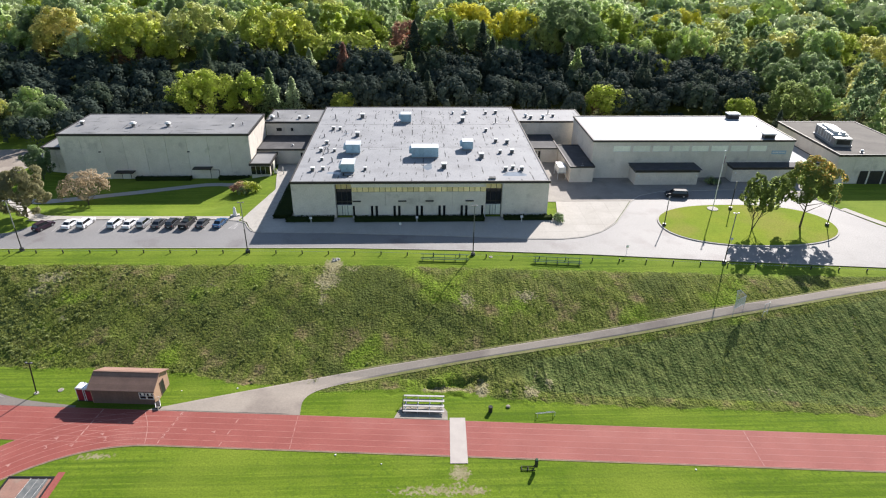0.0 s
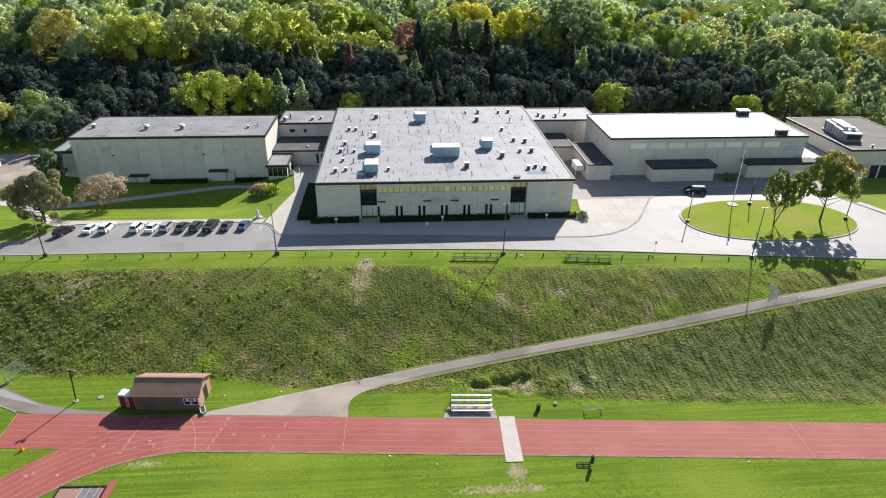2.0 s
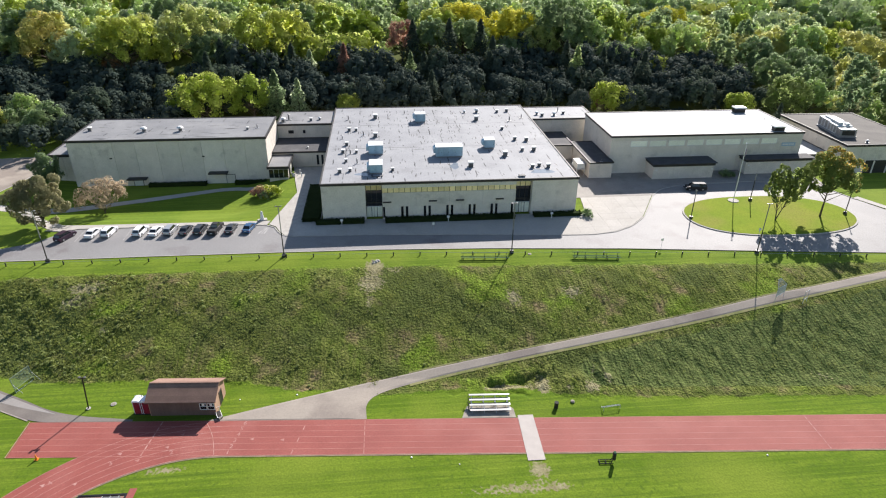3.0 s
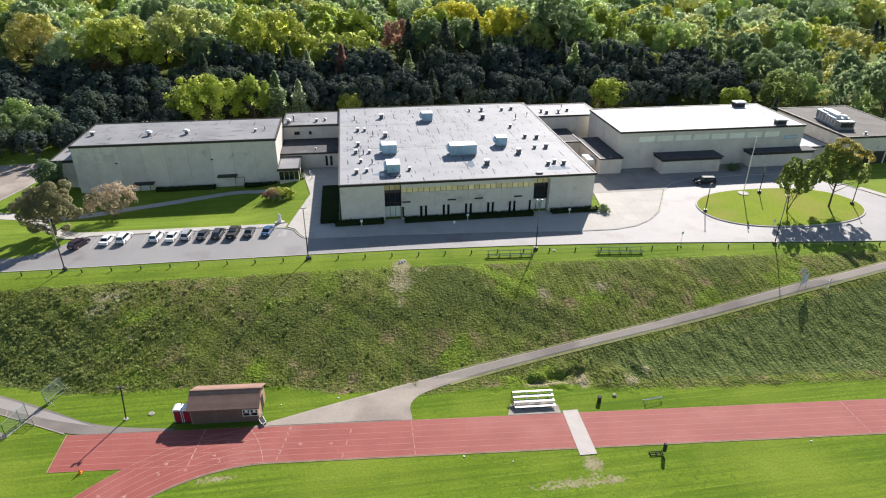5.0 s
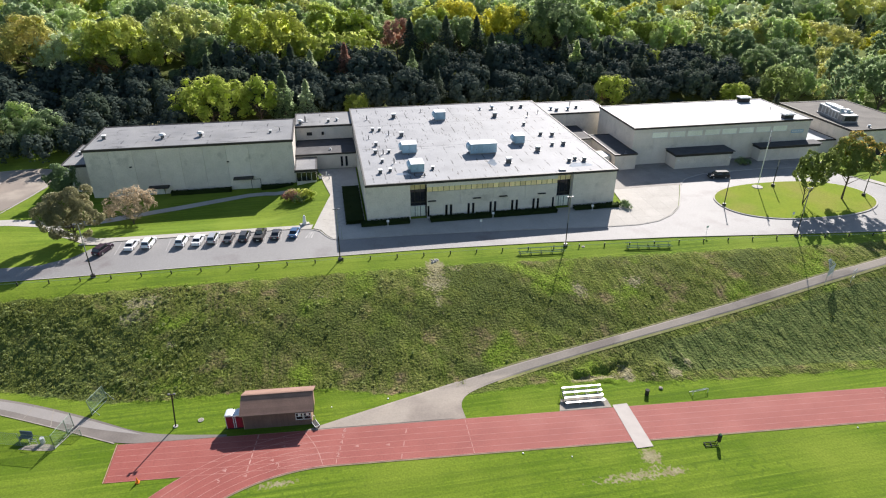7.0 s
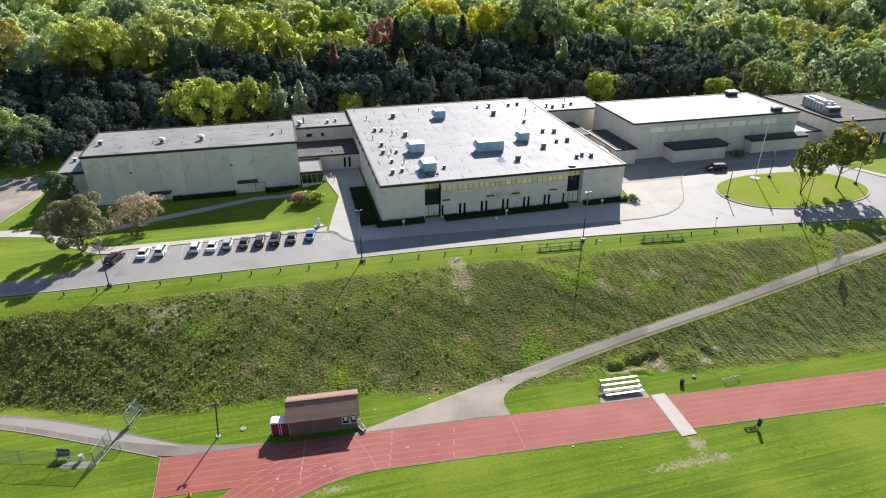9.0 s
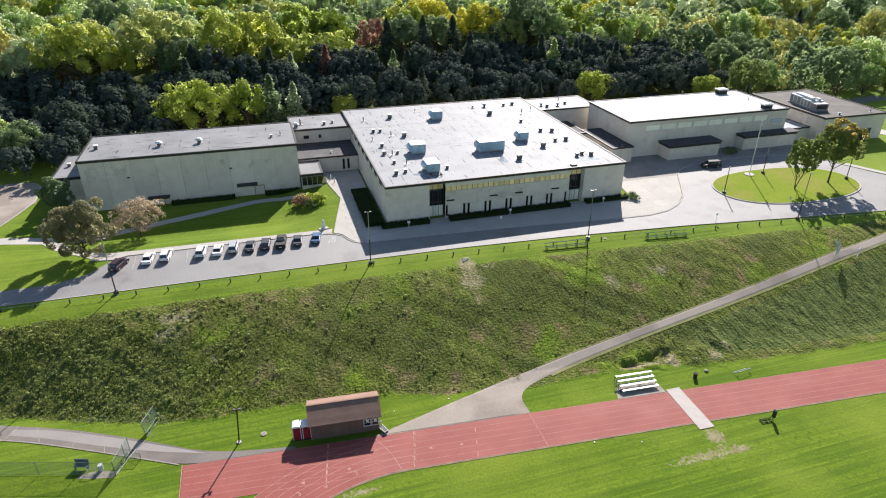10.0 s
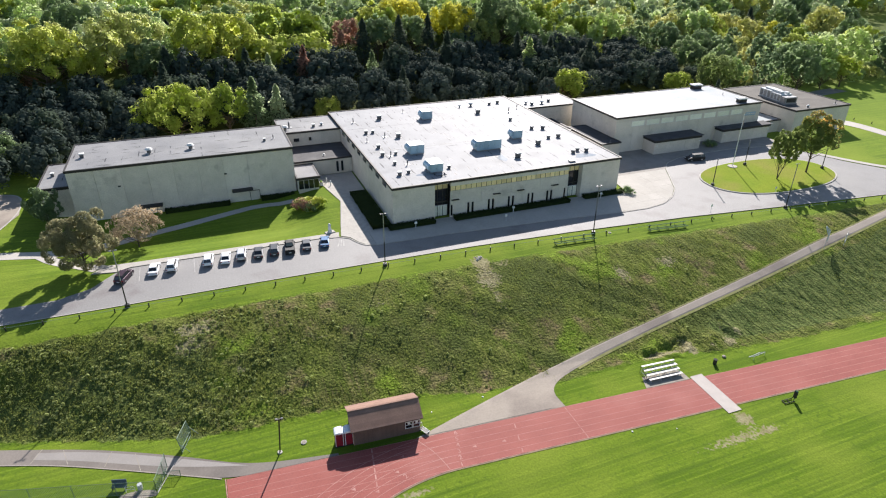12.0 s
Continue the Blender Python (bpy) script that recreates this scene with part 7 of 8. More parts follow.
for x, y, s in ((8.2, 67.1, 0.3), (-14.2, 59.1, 0.13), (29.4, 55.5, 0.12), (-36.9, 71.6, 0.1), (-29.3, 71.9, 0.13), (-8.5, 57.5, 0.09)):
    st = bmesh.new()
    bmesh.ops.create_icosphere(st, subdivisions=2, radius=s)
    for v in st.verts:
        v.co *= 1 + 0.18 * noise.noise(v.co * 6)
        v.co.z *= 0.5
    o = part("stone", st, GRAVEL if s > 0.2 else WHITE_PAINT)
    o.matrix_basis = pose(x, y, gz(x, y) + s * 0.4)
    tagged(o, "pale stone lying on the grass" if s > 0.2 else "small white ball lying on the grass", "stone" if s > 0.2 else "ball")
for x, y, r in ((-53.6, 72.2, 0.36), (9.0, 98.9, 0.3)):
    o = empty("manhole", x, y, gz(x, y))
    tagged(o, "round pale concrete manhole in the grass", "manhole")
    part("collar", rods([((0, 0, -0.2), (0, 0, 0.1))], r, 18), KERB, o)
    part("cover", rods([((0, 0, 0.1), (0, 0, 0.125))], r * 0.7, 18), GRAVEL, o)
goal = empty("practice_goal", 13.0, 65.1, 0.0, 6)
tagged(goal, "small low training goal with a green net frame", "goal")
part("frame", rods([((-1.2, 0, 0), (-1.2, 0, 0.65)), ((1.2, 0, 0), (1.2, 0, 0.65)), ((-1.2, 0, 0.65), (1.2, 0, 0.65)), ((-1.2, 0.8, 0), (1.2, 0.8, 0)), ((-1.2, 0.8, 0), (-1.2, 0, 0.65)), ((1.2, 0.8, 0), (1.2, 0, 0.65))], 0.035, 6), GALV, goal)
part("net", rods([((-1.2 + 0.3 * k, 0.8, 0.0), (-1.2 + 0.3 * k, 0, 0.65)) for k in range(1, 8)] + [((-1.2, 0.2 * k, 0.9 - 0.225 * k), (1.2, 0.2 * k, 0.9 - 0.225 * k)) for k in range(1, 4)], 0.008, 3), GALV, goal)
cone = empty("traffic_cone", -59.2, 62.9, 0.03)
tagged(cone, "orange marker cone at the tip of the grass wedge", "cone")
part("base", boxes((-0.22, -0.22, 0, 0.22, 0.22, 0.05)), ORANGE, cone)
part("body", rods([((0, 0, 0.05), (0, 0, 0.1))], 0.16, 10), ORANGE, cone)
bm = bmesh.new()
rod(bm, (0, 0, 0.1), (0, 0, 0.75), 0.15, 0.04, 12)
part("tip", bm, ORANGE, cone)

pit = empty("jump_pit", -48.8, 55.0, 0.0, -2)
tagged(pit, "sand jump pit with a red kerb and dark cover frames", "jump pit")
part("sand", boxes((-3.0, -2.2, -0.1, 2.0, 1.5, 0.05)), mat("reddish pit sand", (0.3, 0.17, 0.13), (0.24, 0.14, 0.11), 0.8, 0.95, bump=0.4, bscale=6, stain=(0.3, 0.25, 0.2)), pit)
for a in ((-3.2, 1.5, 2.2, 1.7), (-3.2, -2.4, 2.2, -2.2), (-3.2, -2.2, -3.0, 1.5), (2.0, -2.2, 2.2, 1.5)):
    part("kerb", boxes((a[0], a[1], -0.1, a[2], a[3], 0.14)), STEEL_DARK, pit)
part("runway", boxes((2.2, -6.0, -0.05, 3.0, 2.4, 0.07)), TRACK_RED, pit, "narrow red rubber runway")
for k in range(3):
    part("cover_frame", rods([((-0.6 + 0.9 * k, -2.0, 0.16), (-0.4 + 0.9 * k, 1.4, 0.16)), ((-0.6 + 0.9 * k, -2.0, 0.16), (0.2 + 0.9 * k, -2.0, 0.16))], 0.022, 5), UNIT_GREY, pit)
part("cover", boxes((-0.5, -2.0, 0.06, 1.6, 1.3, 0.13)), mat("grey net cover", (0.11, 0.12, 0.12), (0.16, 0.165, 0.16), 1.5, 0.8), pit, "dark folded pit cover")

# ---- ball field fence and backstop ----
def mesh_panel(name, a, b, h, parent, step=0.24, r=0.013, z=0.0):
    """Chain link between two posts: crossing wires."""
    a, b = Vector(a), Vector(b)
    n = max(2, int((b - a).length / step))
    u = (b - a) / n
    m = max(2, int(h / step))
    pairs = []
    for k in range(-m, n):
        s, e = max(k, 0), min(k + m, n)
        pairs.append((a + u * s + Vector((0, 0, z + h * (s - k) / m)), a + u * e + Vector((0, 0, z + h * (e - k) / m))))
        pairs.append((a + u * s + Vector((0, 0, z + h - h * (s - k) / m)), a + u * e + Vector((0, 0, z + h - h * (e - k) / m))))
    return part(name, rods([p for p in pairs if (p[1] - p[0]).length > 0.05], r, 3), WIRE, parent, "green coated chain link")


def wire_fence(pts, h, label, name="chain_link_fence"):
    t = empty(name)
    tagged(t, label, "fence")
    p = [Vector((x, y, gz(x, y))) for x, y in pts]
    for q in p:
        part("post", rods([(q + Vector((0, 0, -0.2)), q + Vector((0, 0, h + 0.05)))], 0.04, 6), WIRE, t)
    for a, b in zip(p, p[1:]):
        part("rail", rods([(a + Vector((0, 0, h)), b + Vector((0, 0, h))), (a + Vector((0, 0, 0.1)), b + Vector((0, 0, 0.1)))], 0.025, 5), WIRE, t)
        mesh_panel("mesh", a, b, h - 0.1, t, z=0.1)
    return t


wire_fence([(-110, 82.0), (-104, 80.2), (-98, 78.4), (-92, 76.6), (-87.6, 75.3), (-83.4, 74.05), (-79.0, 72.8), (-74.6, 71.5), (-70.4, 70.2)], 2.0, "green chain link fence beside the ball field")
wire_fence([(-70.4, 70.2), (-69.7, 72.7), (-69.4, 74.0)], 2.2, "green chain link fence round the dugout")
wire_fence([(-69.6, 72.4), (-67.9, 72.0)], 1.0, "low green chain link wing beside the path")
backstop = empty("backstop", -67.7, 75.7, 0.0, 69)
tagged(backstop, "leaning chain link backstop beside the path", "backstop")
for x in (0.0, 3.0):
    part("post", rods([((x, 0, -0.2), (x, 0, 0.7)), ((x, 0, 0.7), (x, 0.25, 2.4))], 0.05, 6), WIRE, backstop)
for a, z in ((0, 0.7), (0.25, 2.4), (0, 0.12)):
    part("rail", rods([((0, a, z), (3, a, z))], 0.035, 6), WIRE, backstop)
part("net", rods([((0.15 * k, 0, 0.7), (0.15 * k, 0.25, 2.4)) for k in range(21)] + [((0, 0.025 * k, 0.7 + 0.17 * k), (3, 0.025 * k, 0.7 + 0.17 * k)) for k in range(1, 10)] + [((0.3 * k, 0, 0.1), (0.3 * k, 0, 0.7)) for k in range(11)], 0.018, 3), WIRE, backstop, "green coated mesh")
for a in (0.0, 3.0):
    part("strut", rods([((a, 0.2, 1.6), (a + 0.25, -0.9, -0.05))], 0.03, 5), GALV, backstop)
rail_ = empty("ground_pipe", -70.4, 70.25, 0.0)
tagged(rail_, "pale pipe lying on the grass beside the fence corner", "pipe")
part("pipe", rods([((0, 0, 0.06), (1.0, 2.2, 0.06)), ((1.0, 2.2, 0.06), (2.0, 4.4, 0.06))], 0.06, 6), KERB, rail_)
dug = empty("players_bench", -74.4, 72.5, 0.0, -16)
tagged(dug, "dark blue bench on a bare patch behind the fence", "bench")
NAVY = mat("faded navy paint", (0.07, 0.1, 0.15), (0.055, 0.08, 0.12), 2.0, 0.5)
part("seat", boxes((-0.8, -0.25, 0.42, 0.8, 0.25, 0.5)), NAVY, dug)
part("back", boxes((-0.8, 0.25, 0.5, 0.8, 0.32, 1.2)), NAVY, dug)
for x in (-0.7, 0.7):
    part("leg", boxes((x - 0.05, -0.2, -0.03, x + 0.05, 0.2, 0.42)), STEEL_DARK, dug)
barrel = empty("barrel", -72.2, 71.6, 0.02)
tagged(barrel, "pale plastic barrel behind the fence", "barrel")
part("drum", rods([((0, 0, 0), (0, 0, 0.8))], 0.27, 14), GALV, barrel)
part("hoop", rods([((0, 0, 0.28), (0, 0, 0.33)), ((0, 0, 0.56), (0, 0, 0.61))], 0.285, 14), GALV, barrel)
rack = empty("bat_rack", -73.2, 71.5, 0.0, -16)
tagged(rack, "low galvanised rack behind the ball field fence", "rack")
part("frame", rods([((-0.5, 0, 0), (-0.5, 0, 0.9)), ((0.5, 0, 0), (0.5, 0, 0.9)), ((-0.5, 0, 0.9), (0.5, 0, 0.9)), ((-0.5, 0, 0.5), (0.5, 0, 0.5))], 0.035, 5), GALV, rack)
worn = slab("pavement_dugout", smooth([(-74.8, 70.95), (-72.5, 70.3), (-70.4, 69.9), (-70.3, 70.7), (-71.8, 71.4), (-74.0, 71.6), (-74.8, 70.95)], 2)[:-1], 0.02, 0.06, GRAVEL)
tagged(worn, "bare gravel patch at the dugout", "pavement", kind="structure")

# hitting cage frames on the bank, beside the footpath
cage = empty("net_frame", 46.6, 83.2, gz(46.6, 83.2), 30)
tagged(cage, "galvanised net frame with a torn grey net beside the footpath", "net frame")
part("post", rods([((-1.3, 0, -0.6), (-1.3, 0, 2.7))], 0.04, 6), GALV, cage)
part("post", rods([((1.3, 0, -0.6), (1.3, 0, 2.7))], 0.04, 6), GALV, cage)
part("rail", rods([((-1.3, 0, 2.7), (1.3, 0, 2.7))], 0.035, 6), GALV, cage)
part("rail", rods([((-1.3, 0, 1.2), (1.3, 0, 1.2))], 0.035, 6), GALV, cage)
part("hood_frame", rods([((-1.3, 0, 2.7), (-0.2, 0.8, 3.7)), ((1.3, 0, 2.7), (0.6, 0.8, 3.6)), ((-0.2, 0.8, 3.7), (0.6, 0.8, 3.6))], 0.035, 6), GALV, cage)
part("net", rods([((-1.3 + 0.14 * k, 0, 1.2), (-1.3 + 0.14 * k, 0, 2.7)) for k in range(19)] + [((-1.3, 0, 1.3 + 0.15 * k), (1.3, 0, 1.3 + 0.15 * k)) for k in range(10)] + [((-1.3 + 0.3 * k, 0, 2.7), (-0.2 + 0.09 * k, 0.8, 3.7)) for k in range(9)], 0.024, 3), GALV, cage, "torn grey net")
gate2 = empty("gate_frame", 50.6, 82.4, gz(50.6, 82.4), 20)
tagged(gate2, "pair of galvanised gate posts below the footpath", "gate")
part("post", rods([((-0.5, 0, -0.5), (-0.5, 0, 2.3))], 0.045, 6), GALV, gate2)
part("post", rods([((0.5, 0.1, -0.5), (0.5, 0.1, 2.4))], 0.045, 6), GALV, gate2)
part("rail", rods([((-0.5, 0, 2.2), (0.5, 0.1, 2.3)), ((-0.5, 0, 0.8), (0.5, 0.1, 0.9))], 0.03, 6), GALV, gate2)

# ---- storage hut and toilets ----
hut = empty("storage_hut", -43.5, 71.3, 0.0, -4.0)
tagged(hut, "brown timber storage hut with a gabled shingle roof", "hut")
HL, HD, HH, HR = 4.25, 2.15, 2.6, 3.75
part("wall", boxes((-HL + 0.06, -HD + 0.06, -0.1, HL - 0.06, HD - 0.06, HH - 0.02)), SIDING, hut)
nb = 30
first = None
for k in range(nb):
    w = 2 * HL / nb
    x = -HL + (k + 0.5) * w
    if first is None:
        first = part("board", boxes((-w / 2 + 0.003, -0.02, -0.05, w / 2 - 0.003, 0.02, HH - 0.05)), SIDING, hut)
        first.matrix_basis = pose(x, -HD + 0.04, 0)
    else:
        share("board", first, hut, pose(x, -HD + 0.04, 0))
    share("board", first, hut, pose(x, HD - 0.04, 0))
for sx in (-1, 1):
    bm = bmesh.new()
    pts = [(-HD, -0.05), (HD, -0.05), (HD, HH), (0, HR - 0.08), (-HD, HH)]
    lo = [bm.verts.new((sx * (HL - 0.05), y, z)) for y, z in pts]
    hi = [bm.verts.new((sx * (HL + 0.02), y, z)) for y, z in pts]
    bm.faces.new(lo), bm.faces.new(hi[::-1])
    for i in range(5):
        bm.faces.new((lo[i], lo[(i + 1) % 5], hi[(i + 1) % 5], hi[i]))
    bmesh.ops.recalc_face_normals(bm, faces=bm.faces[:])
    part("gable", bm, SIDING_TAN, hut, "tan painted gable wall")
ang = math.atan2(HR - HH, HD)
ln = math.hypot(HR - HH, HD) + 0.35
for sy in (-1, 1):
    plane = part("roof", boxes((-HL - 0.3, 0, -0.06, HL + 0.3, ln, 0.0)), SHINGLE, hut, "faded brown shingle roof")
    plane.matrix_basis = pose(0, 0, HR, 0, 0, 0 if sy > 0 else 180) @ pose(0, 0, 0, -math.degrees(ang), 0, 0)
    rows_ = 9
    sh = None
    for k in range(rows_):
        a = ln * k / rows_
        if sh is None:
            sh = part("shingle_course", boxes((-HL - 0.31, 0, 0.002, HL + 0.31, ln / rows_ + 0.02, 0.022)), SHINGLE, plane)
            sh.matrix_basis = pose(0, a, 0)
        else:
            share("shingle_course", sh, plane, pose(0, a, 0))
ridge = part("ridge_cap", boxes((-HL - 0.3, -0.16, HR - 0.02, HL + 0.3, 0.16, HR + 0.05), bevel=0.03), SHINGLE, hut)
part("fascia", boxes((-HL - 0.3, -HD - 0.3, HH - 0.3, HL + 0.3, -HD - 0.24, HH - 0.12)), SIDING, hut)
for x in (2.35, 3.35):
    w = part("window", boxes((x, -HD - 0.005, 1.0, x + 0.8, -HD + 0.02, 1.95)), GLASS_DARK, hut, "dark hut window in a white frame")
    part("window_frame", boxes((x - 0.07, -HD - 0.04, 0.93, x + 0.87, -HD, 1.0), (x - 0.07, -HD - 0.04, 1.95, x + 0.87, -HD, 2.02), (x - 0.07, -HD - 0.04, 1.0, x, -HD, 1.95), (x + 0.8, -HD - 0.04, 1.0, x + 0.87, -HD, 1.95), (x, -HD - 0.035, 1.45, x + 0.8, -HD, 1.5)), WHITE_PAINT, w)
    part("curtain", boxes((x + 0.25, -HD - 0.012, 1.55, x + 0.6, -HD - 0.006, 1.9)), WHITE_PAINT, w)
# black panel stands in for the unlit inside of the open doorway
dr = part("door", boxes((HL + 0.02, -0.2, 0.05, HL + 0.06, 0.75, 2.1)), BLACK, hut, "open doorway in the gable, its dark inside painted as a black panel")
part("door_frame", boxes((HL + 0.02, -0.28, 0.0, HL + 0.08, -0.2, 2.18), (HL + 0.02, 0.75, 0.0, HL + 0.08, 0.83, 2.18), (HL + 0.02, -0.2, 2.1, HL + 0.08, 0.75, 2.18)), SIDING, dr)
ramp = empty("hand_cart", -39.0, 68.55, 0.03, 25)
tagged(ramp, "small pale hand cart at the corner of the hut", "cart")
part("deck", boxes((-0.28, -0.65, 0.3, 0.28, 0.65, 0.36)), BLACK, ramp)
part("rail", rods([((-0.3, -0.65, 0.36), (-0.3, 0.65, 0.36)), ((0.3, -0.65, 0.36), (0.3, 0.65, 0.36)), ((-0.3, 0.65, 0.36), (-0.3, 0.75, 0.95)), ((0.3, 0.65, 0.36), (0.3, 0.75, 0.95)), ((-0.3, 0.75, 0.95), (0.3, 0.75, 0.95)), ((-0.3, -0.65, 0.36), (0.3, -0.65, 0.36))], 0.04, 6), WHITE_PAINT, ramp)
for x in (-0.3, 0.3):
    for y in (-0.45, 0.45):
        part("wheel", rods([((x - 0.04, y, 0.14), (x + 0.04, y, 0.14))], 0.14, 10), TYRE, ramp)


def toilet():
    t = empty("portable_toilet")
    tagged(t, "red portable toilet with a white domed roof", "portable toilet", "portable toilets")
    part("base", boxes((-0.56, -0.56, 0, 0.56, 0.56, 0.14)), BLACK, t)
    part("cabin", boxes((-0.54, -0.54, 0.14, 0.54, 0.54, 2.1), bevel=0.04), RED_PLASTIC, t)
    d = part("door", boxes((-0.4, -0.57, 0.22, 0.4, -0.54, 1.98), bevel=0.012), RED_PLASTIC, t)
    part("handle", boxes((0.28, -0.61, 1.05, 0.36, -0.57, 1.2)), BLACK, d)
    for x in (-0.5, 0.44):
        part("corner_rib", boxes((x, -0.575, 0.16, x + 0.06, -0.54, 2.08)), WHITE_PLASTIC, t)
    for z in (1.75, 1.86):
        part("vent_slot", boxes((-0.3, -0.578, z, 0.3, -0.571, z + 0.05)), BLACK, d)
    bm = bmesh.new()
    for k in range(6):
        a0, a1 = math.pi * k / 6, math.pi * (k + 1) / 6
        q = [bm.verts.new((0.6 * -math.cos(a), y, 2.08 + 0.28 * math.sin(a))) for a, y in ((a0, -0.6), (a1, -0.6), (a1, 0.6), (a0, 0.6))]
        bm.faces.new(q)
        c0, c1 = bm.verts.new((0, -0.6, 2.08)), bm.verts.new((0, 0.6, 2.08))
        bm.faces.new((q[1], q[0], c0)), bm.faces.new((q[3], q[2], c1))
    bmesh.ops.remove_doubles(bm, verts=bm.verts[:], dist=0.001)
    bmesh.ops.recalc_face_normals(bm, faces=bm.faces[:])
    part("roof", bm, WHITE_PLASTIC, t, "white domed plastic roof")
    part("vent_pipe", rods([((0.4, 0.4, 2.1), (0.4, 0.4, 2.6))], 0.05, 8), BLACK, t)
    return t


wc = toilet()
wc.matrix_basis = pose(-49.5, 70.35, 0.02, 0, 0, -6)
copy_thing(wc, pose(-48.35, 70.25, 0.02, 0, 0, -3))


# ---- vehicles ----
def paint(name, c, metal=0.3, rough=0.42):
    return mat(name, c, tuple(v * 0.92 for v in c), 0.8, rough, metal, fine=0.04, clear=0.05)


PAINTS = {"white": paint("white car paint", (0.78, 0.79, 0.8), 0.0), "silver": paint("silver car paint", (0.5, 0.51, 0.53), 0.6), "black": paint("black car paint", (0.012, 0.012, 0.014), 0.0, 0.65), "grey": paint("dark grey car paint", (0.07, 0.075, 0.085), 0.5),
          "blue": paint("blue car paint", (0.05, 0.12, 0.24), 0.4), "plum": paint("dark plum car paint", (0.06, 0.035, 0.055), 0.4)}


def shell(profile, half, taper):
    """A body pressed from a side profile: rounded towards the sides and narrowed towards the top."""
    bm = bmesh.new()
    rings = []
    for f, inset in ((-1.0, 0.035), (-0.965, 0.0), (0.965, 0.0), (1.0, 0.035)):
        ring_ = []
        cy = sum(p[1] for p in profile) / len(profile)
        cx = sum(p[0] for p in profile) / len(profile)
        for y, z in profile:
            k = 1 - taper * max(0.0, z - 0.75)
            ring_.append(bm.verts.new((f * half * k, cx + (y - cx) * (1 - inset), cy + (z - cy) * (1 - inset))))
        rings.append(ring_)
    n = len(profile)
    for a, b in zip(rings, rings[1:]):
        for i in range(n):
            bm.faces.new((a[i], a[(i + 1) % n], b[(i + 1) % n], b[i]))
    bm.faces.new(rings[0]), bm.faces.new(rings[-1][::-1])
    bmesh.ops.recalc_face_normals(bm, faces=bm.faces[:])
    return bm


def car(kind, colour, label):
    """A parked car, nose towards +y."""
    t = empty("car")
    tagged(t, label, "car")
    P = PAINTS[colour]
    if kind == "sedan":
        ln_, hw, low, deck, roof, cab = 2.35, 0.9, 0.62, 0.95, 1.45, ((-1.75, 0.95), (-1.05, 1.43), (0.35, 1.45), (1.15, 0.95))
    elif kind == "suv":
        ln_, hw, low, deck, roof, cab = 2.4, 0.95, 0.72, 1.1, 1.75, ((-2.22, 1.1), (-1.95, 1.7), (0.45, 1.75), (1.2, 1.1))
    elif kind == "truck":
        ln_, hw, low, deck, roof, cab = 2.85, 1.0, 0.8, 1.2, 1.9, ((-0.75, 1.2), (-0.55, 1.86), (0.75, 1.9), (1.35, 1.2))
    else:
        ln_, hw, low, deck, roof, cab = 2.55, 0.99, 0.75, 1.15, 1.85, ((-2.45, 1.15), (-2.25, 1.8), (0.75, 1.85), (1.45, 1.15))
    prof = [(-ln_, 0.35), (-ln_ + 0.1, 0.25), (ln_ - 0.15, 0.25), (ln_, 0.4), (ln_ - 0.04, low), (ln_ - 0.3, deck - 0.12), (cab[3][0], deck), (cab[0][0], deck), (-ln_ + 0.05, deck - 0.04), (-ln_, low)]
    body = part("body", shell(prof, hw, 0.12), P, t)
    if kind == "truck":
        part("load_bed", boxes((-hw + 0.1, -ln_ + 0.12, deck - 0.02, hw - 0.1, -0.85, deck + 0.01)), BLACK, t)
        for x in (-hw + 0.02, hw - 0.1):
            part("bed_rail", boxes((x, -ln_ + 0.05, deck - 0.05, x + 0.08, -0.8, deck + 0.1), bevel=0.02), P, t)
        part("tailgate", boxes((-hw + 0.05, -ln_ - 0.02, 0.75, hw - 0.05, -ln_ + 0.06, deck + 0.1), bevel=0.02), P, t)
    glass_prof = [cab[0], cab[1], cab[2], cab[3]]
    g = part("cabin_glass", shell([(y, z - 0.03) for y, z in glass_prof], hw * 0.93, 0.3), CAR_GLASS, t, "dark tinted windows")
    rf = [(cab[1][0] - 0.05, cab[1][1] - 0.03), (cab[1][0] + 0.05, roof), (cab[2][0] - 0.1, roof + 0.02), (cab[2][0] + 0.08, cab[2][1] - 0.06)]
    part("roof", shell(rf, hw * 0.95, 0.3), P, t)
    for s in (-1, 1):
        for (y0, z0), (y1, z1) in ((cab[0], cab[1]), (cab[2], cab[3])):
            x0, x1 = s * hw * 0.93 * (1 - 0.3 * (z0 - 0.75)) , s * hw * 0.94 * (1 - 0.3 * (z1 - 0.75))
            part("pillar", rods([((x0, y0, z0 - 0.02), (x1, y1, z1 - 0.02))], 0.05, 5), P, g)
        part("mirror", boxes((s * hw * 0.95, cab[3][0] - 0.35, deck - 0.02, s * (hw + 0.16), cab[3][0] - 0.2, deck + 0.13), bevel=0.03), P, t)
        part("headlight", boxes((s * hw * 0.55, ln_ - 0.16, low - 0.02, s * hw * 0.94, ln_ - 0.015, low + 0.13), bevel=0.03), LAMP_CLEAR, t)
        part("tail_light", boxes((s * hw * 0.68, -ln_ - 0.015, low + 0.02, s * hw * 0.96, -ln_ + 0.1, low + 0.24), bevel=0.03), LAMP_RED, t)
        for yw in (-ln_ * 0.6, ln_ * 0.62):
            rr = 0.33 if kind == "sedan" else 0.38
            w = part("wheel", rods([((s * (hw - 0.2), yw, rr), (s * (hw + 0.01), yw, rr))], rr, 16), TYRE, t)
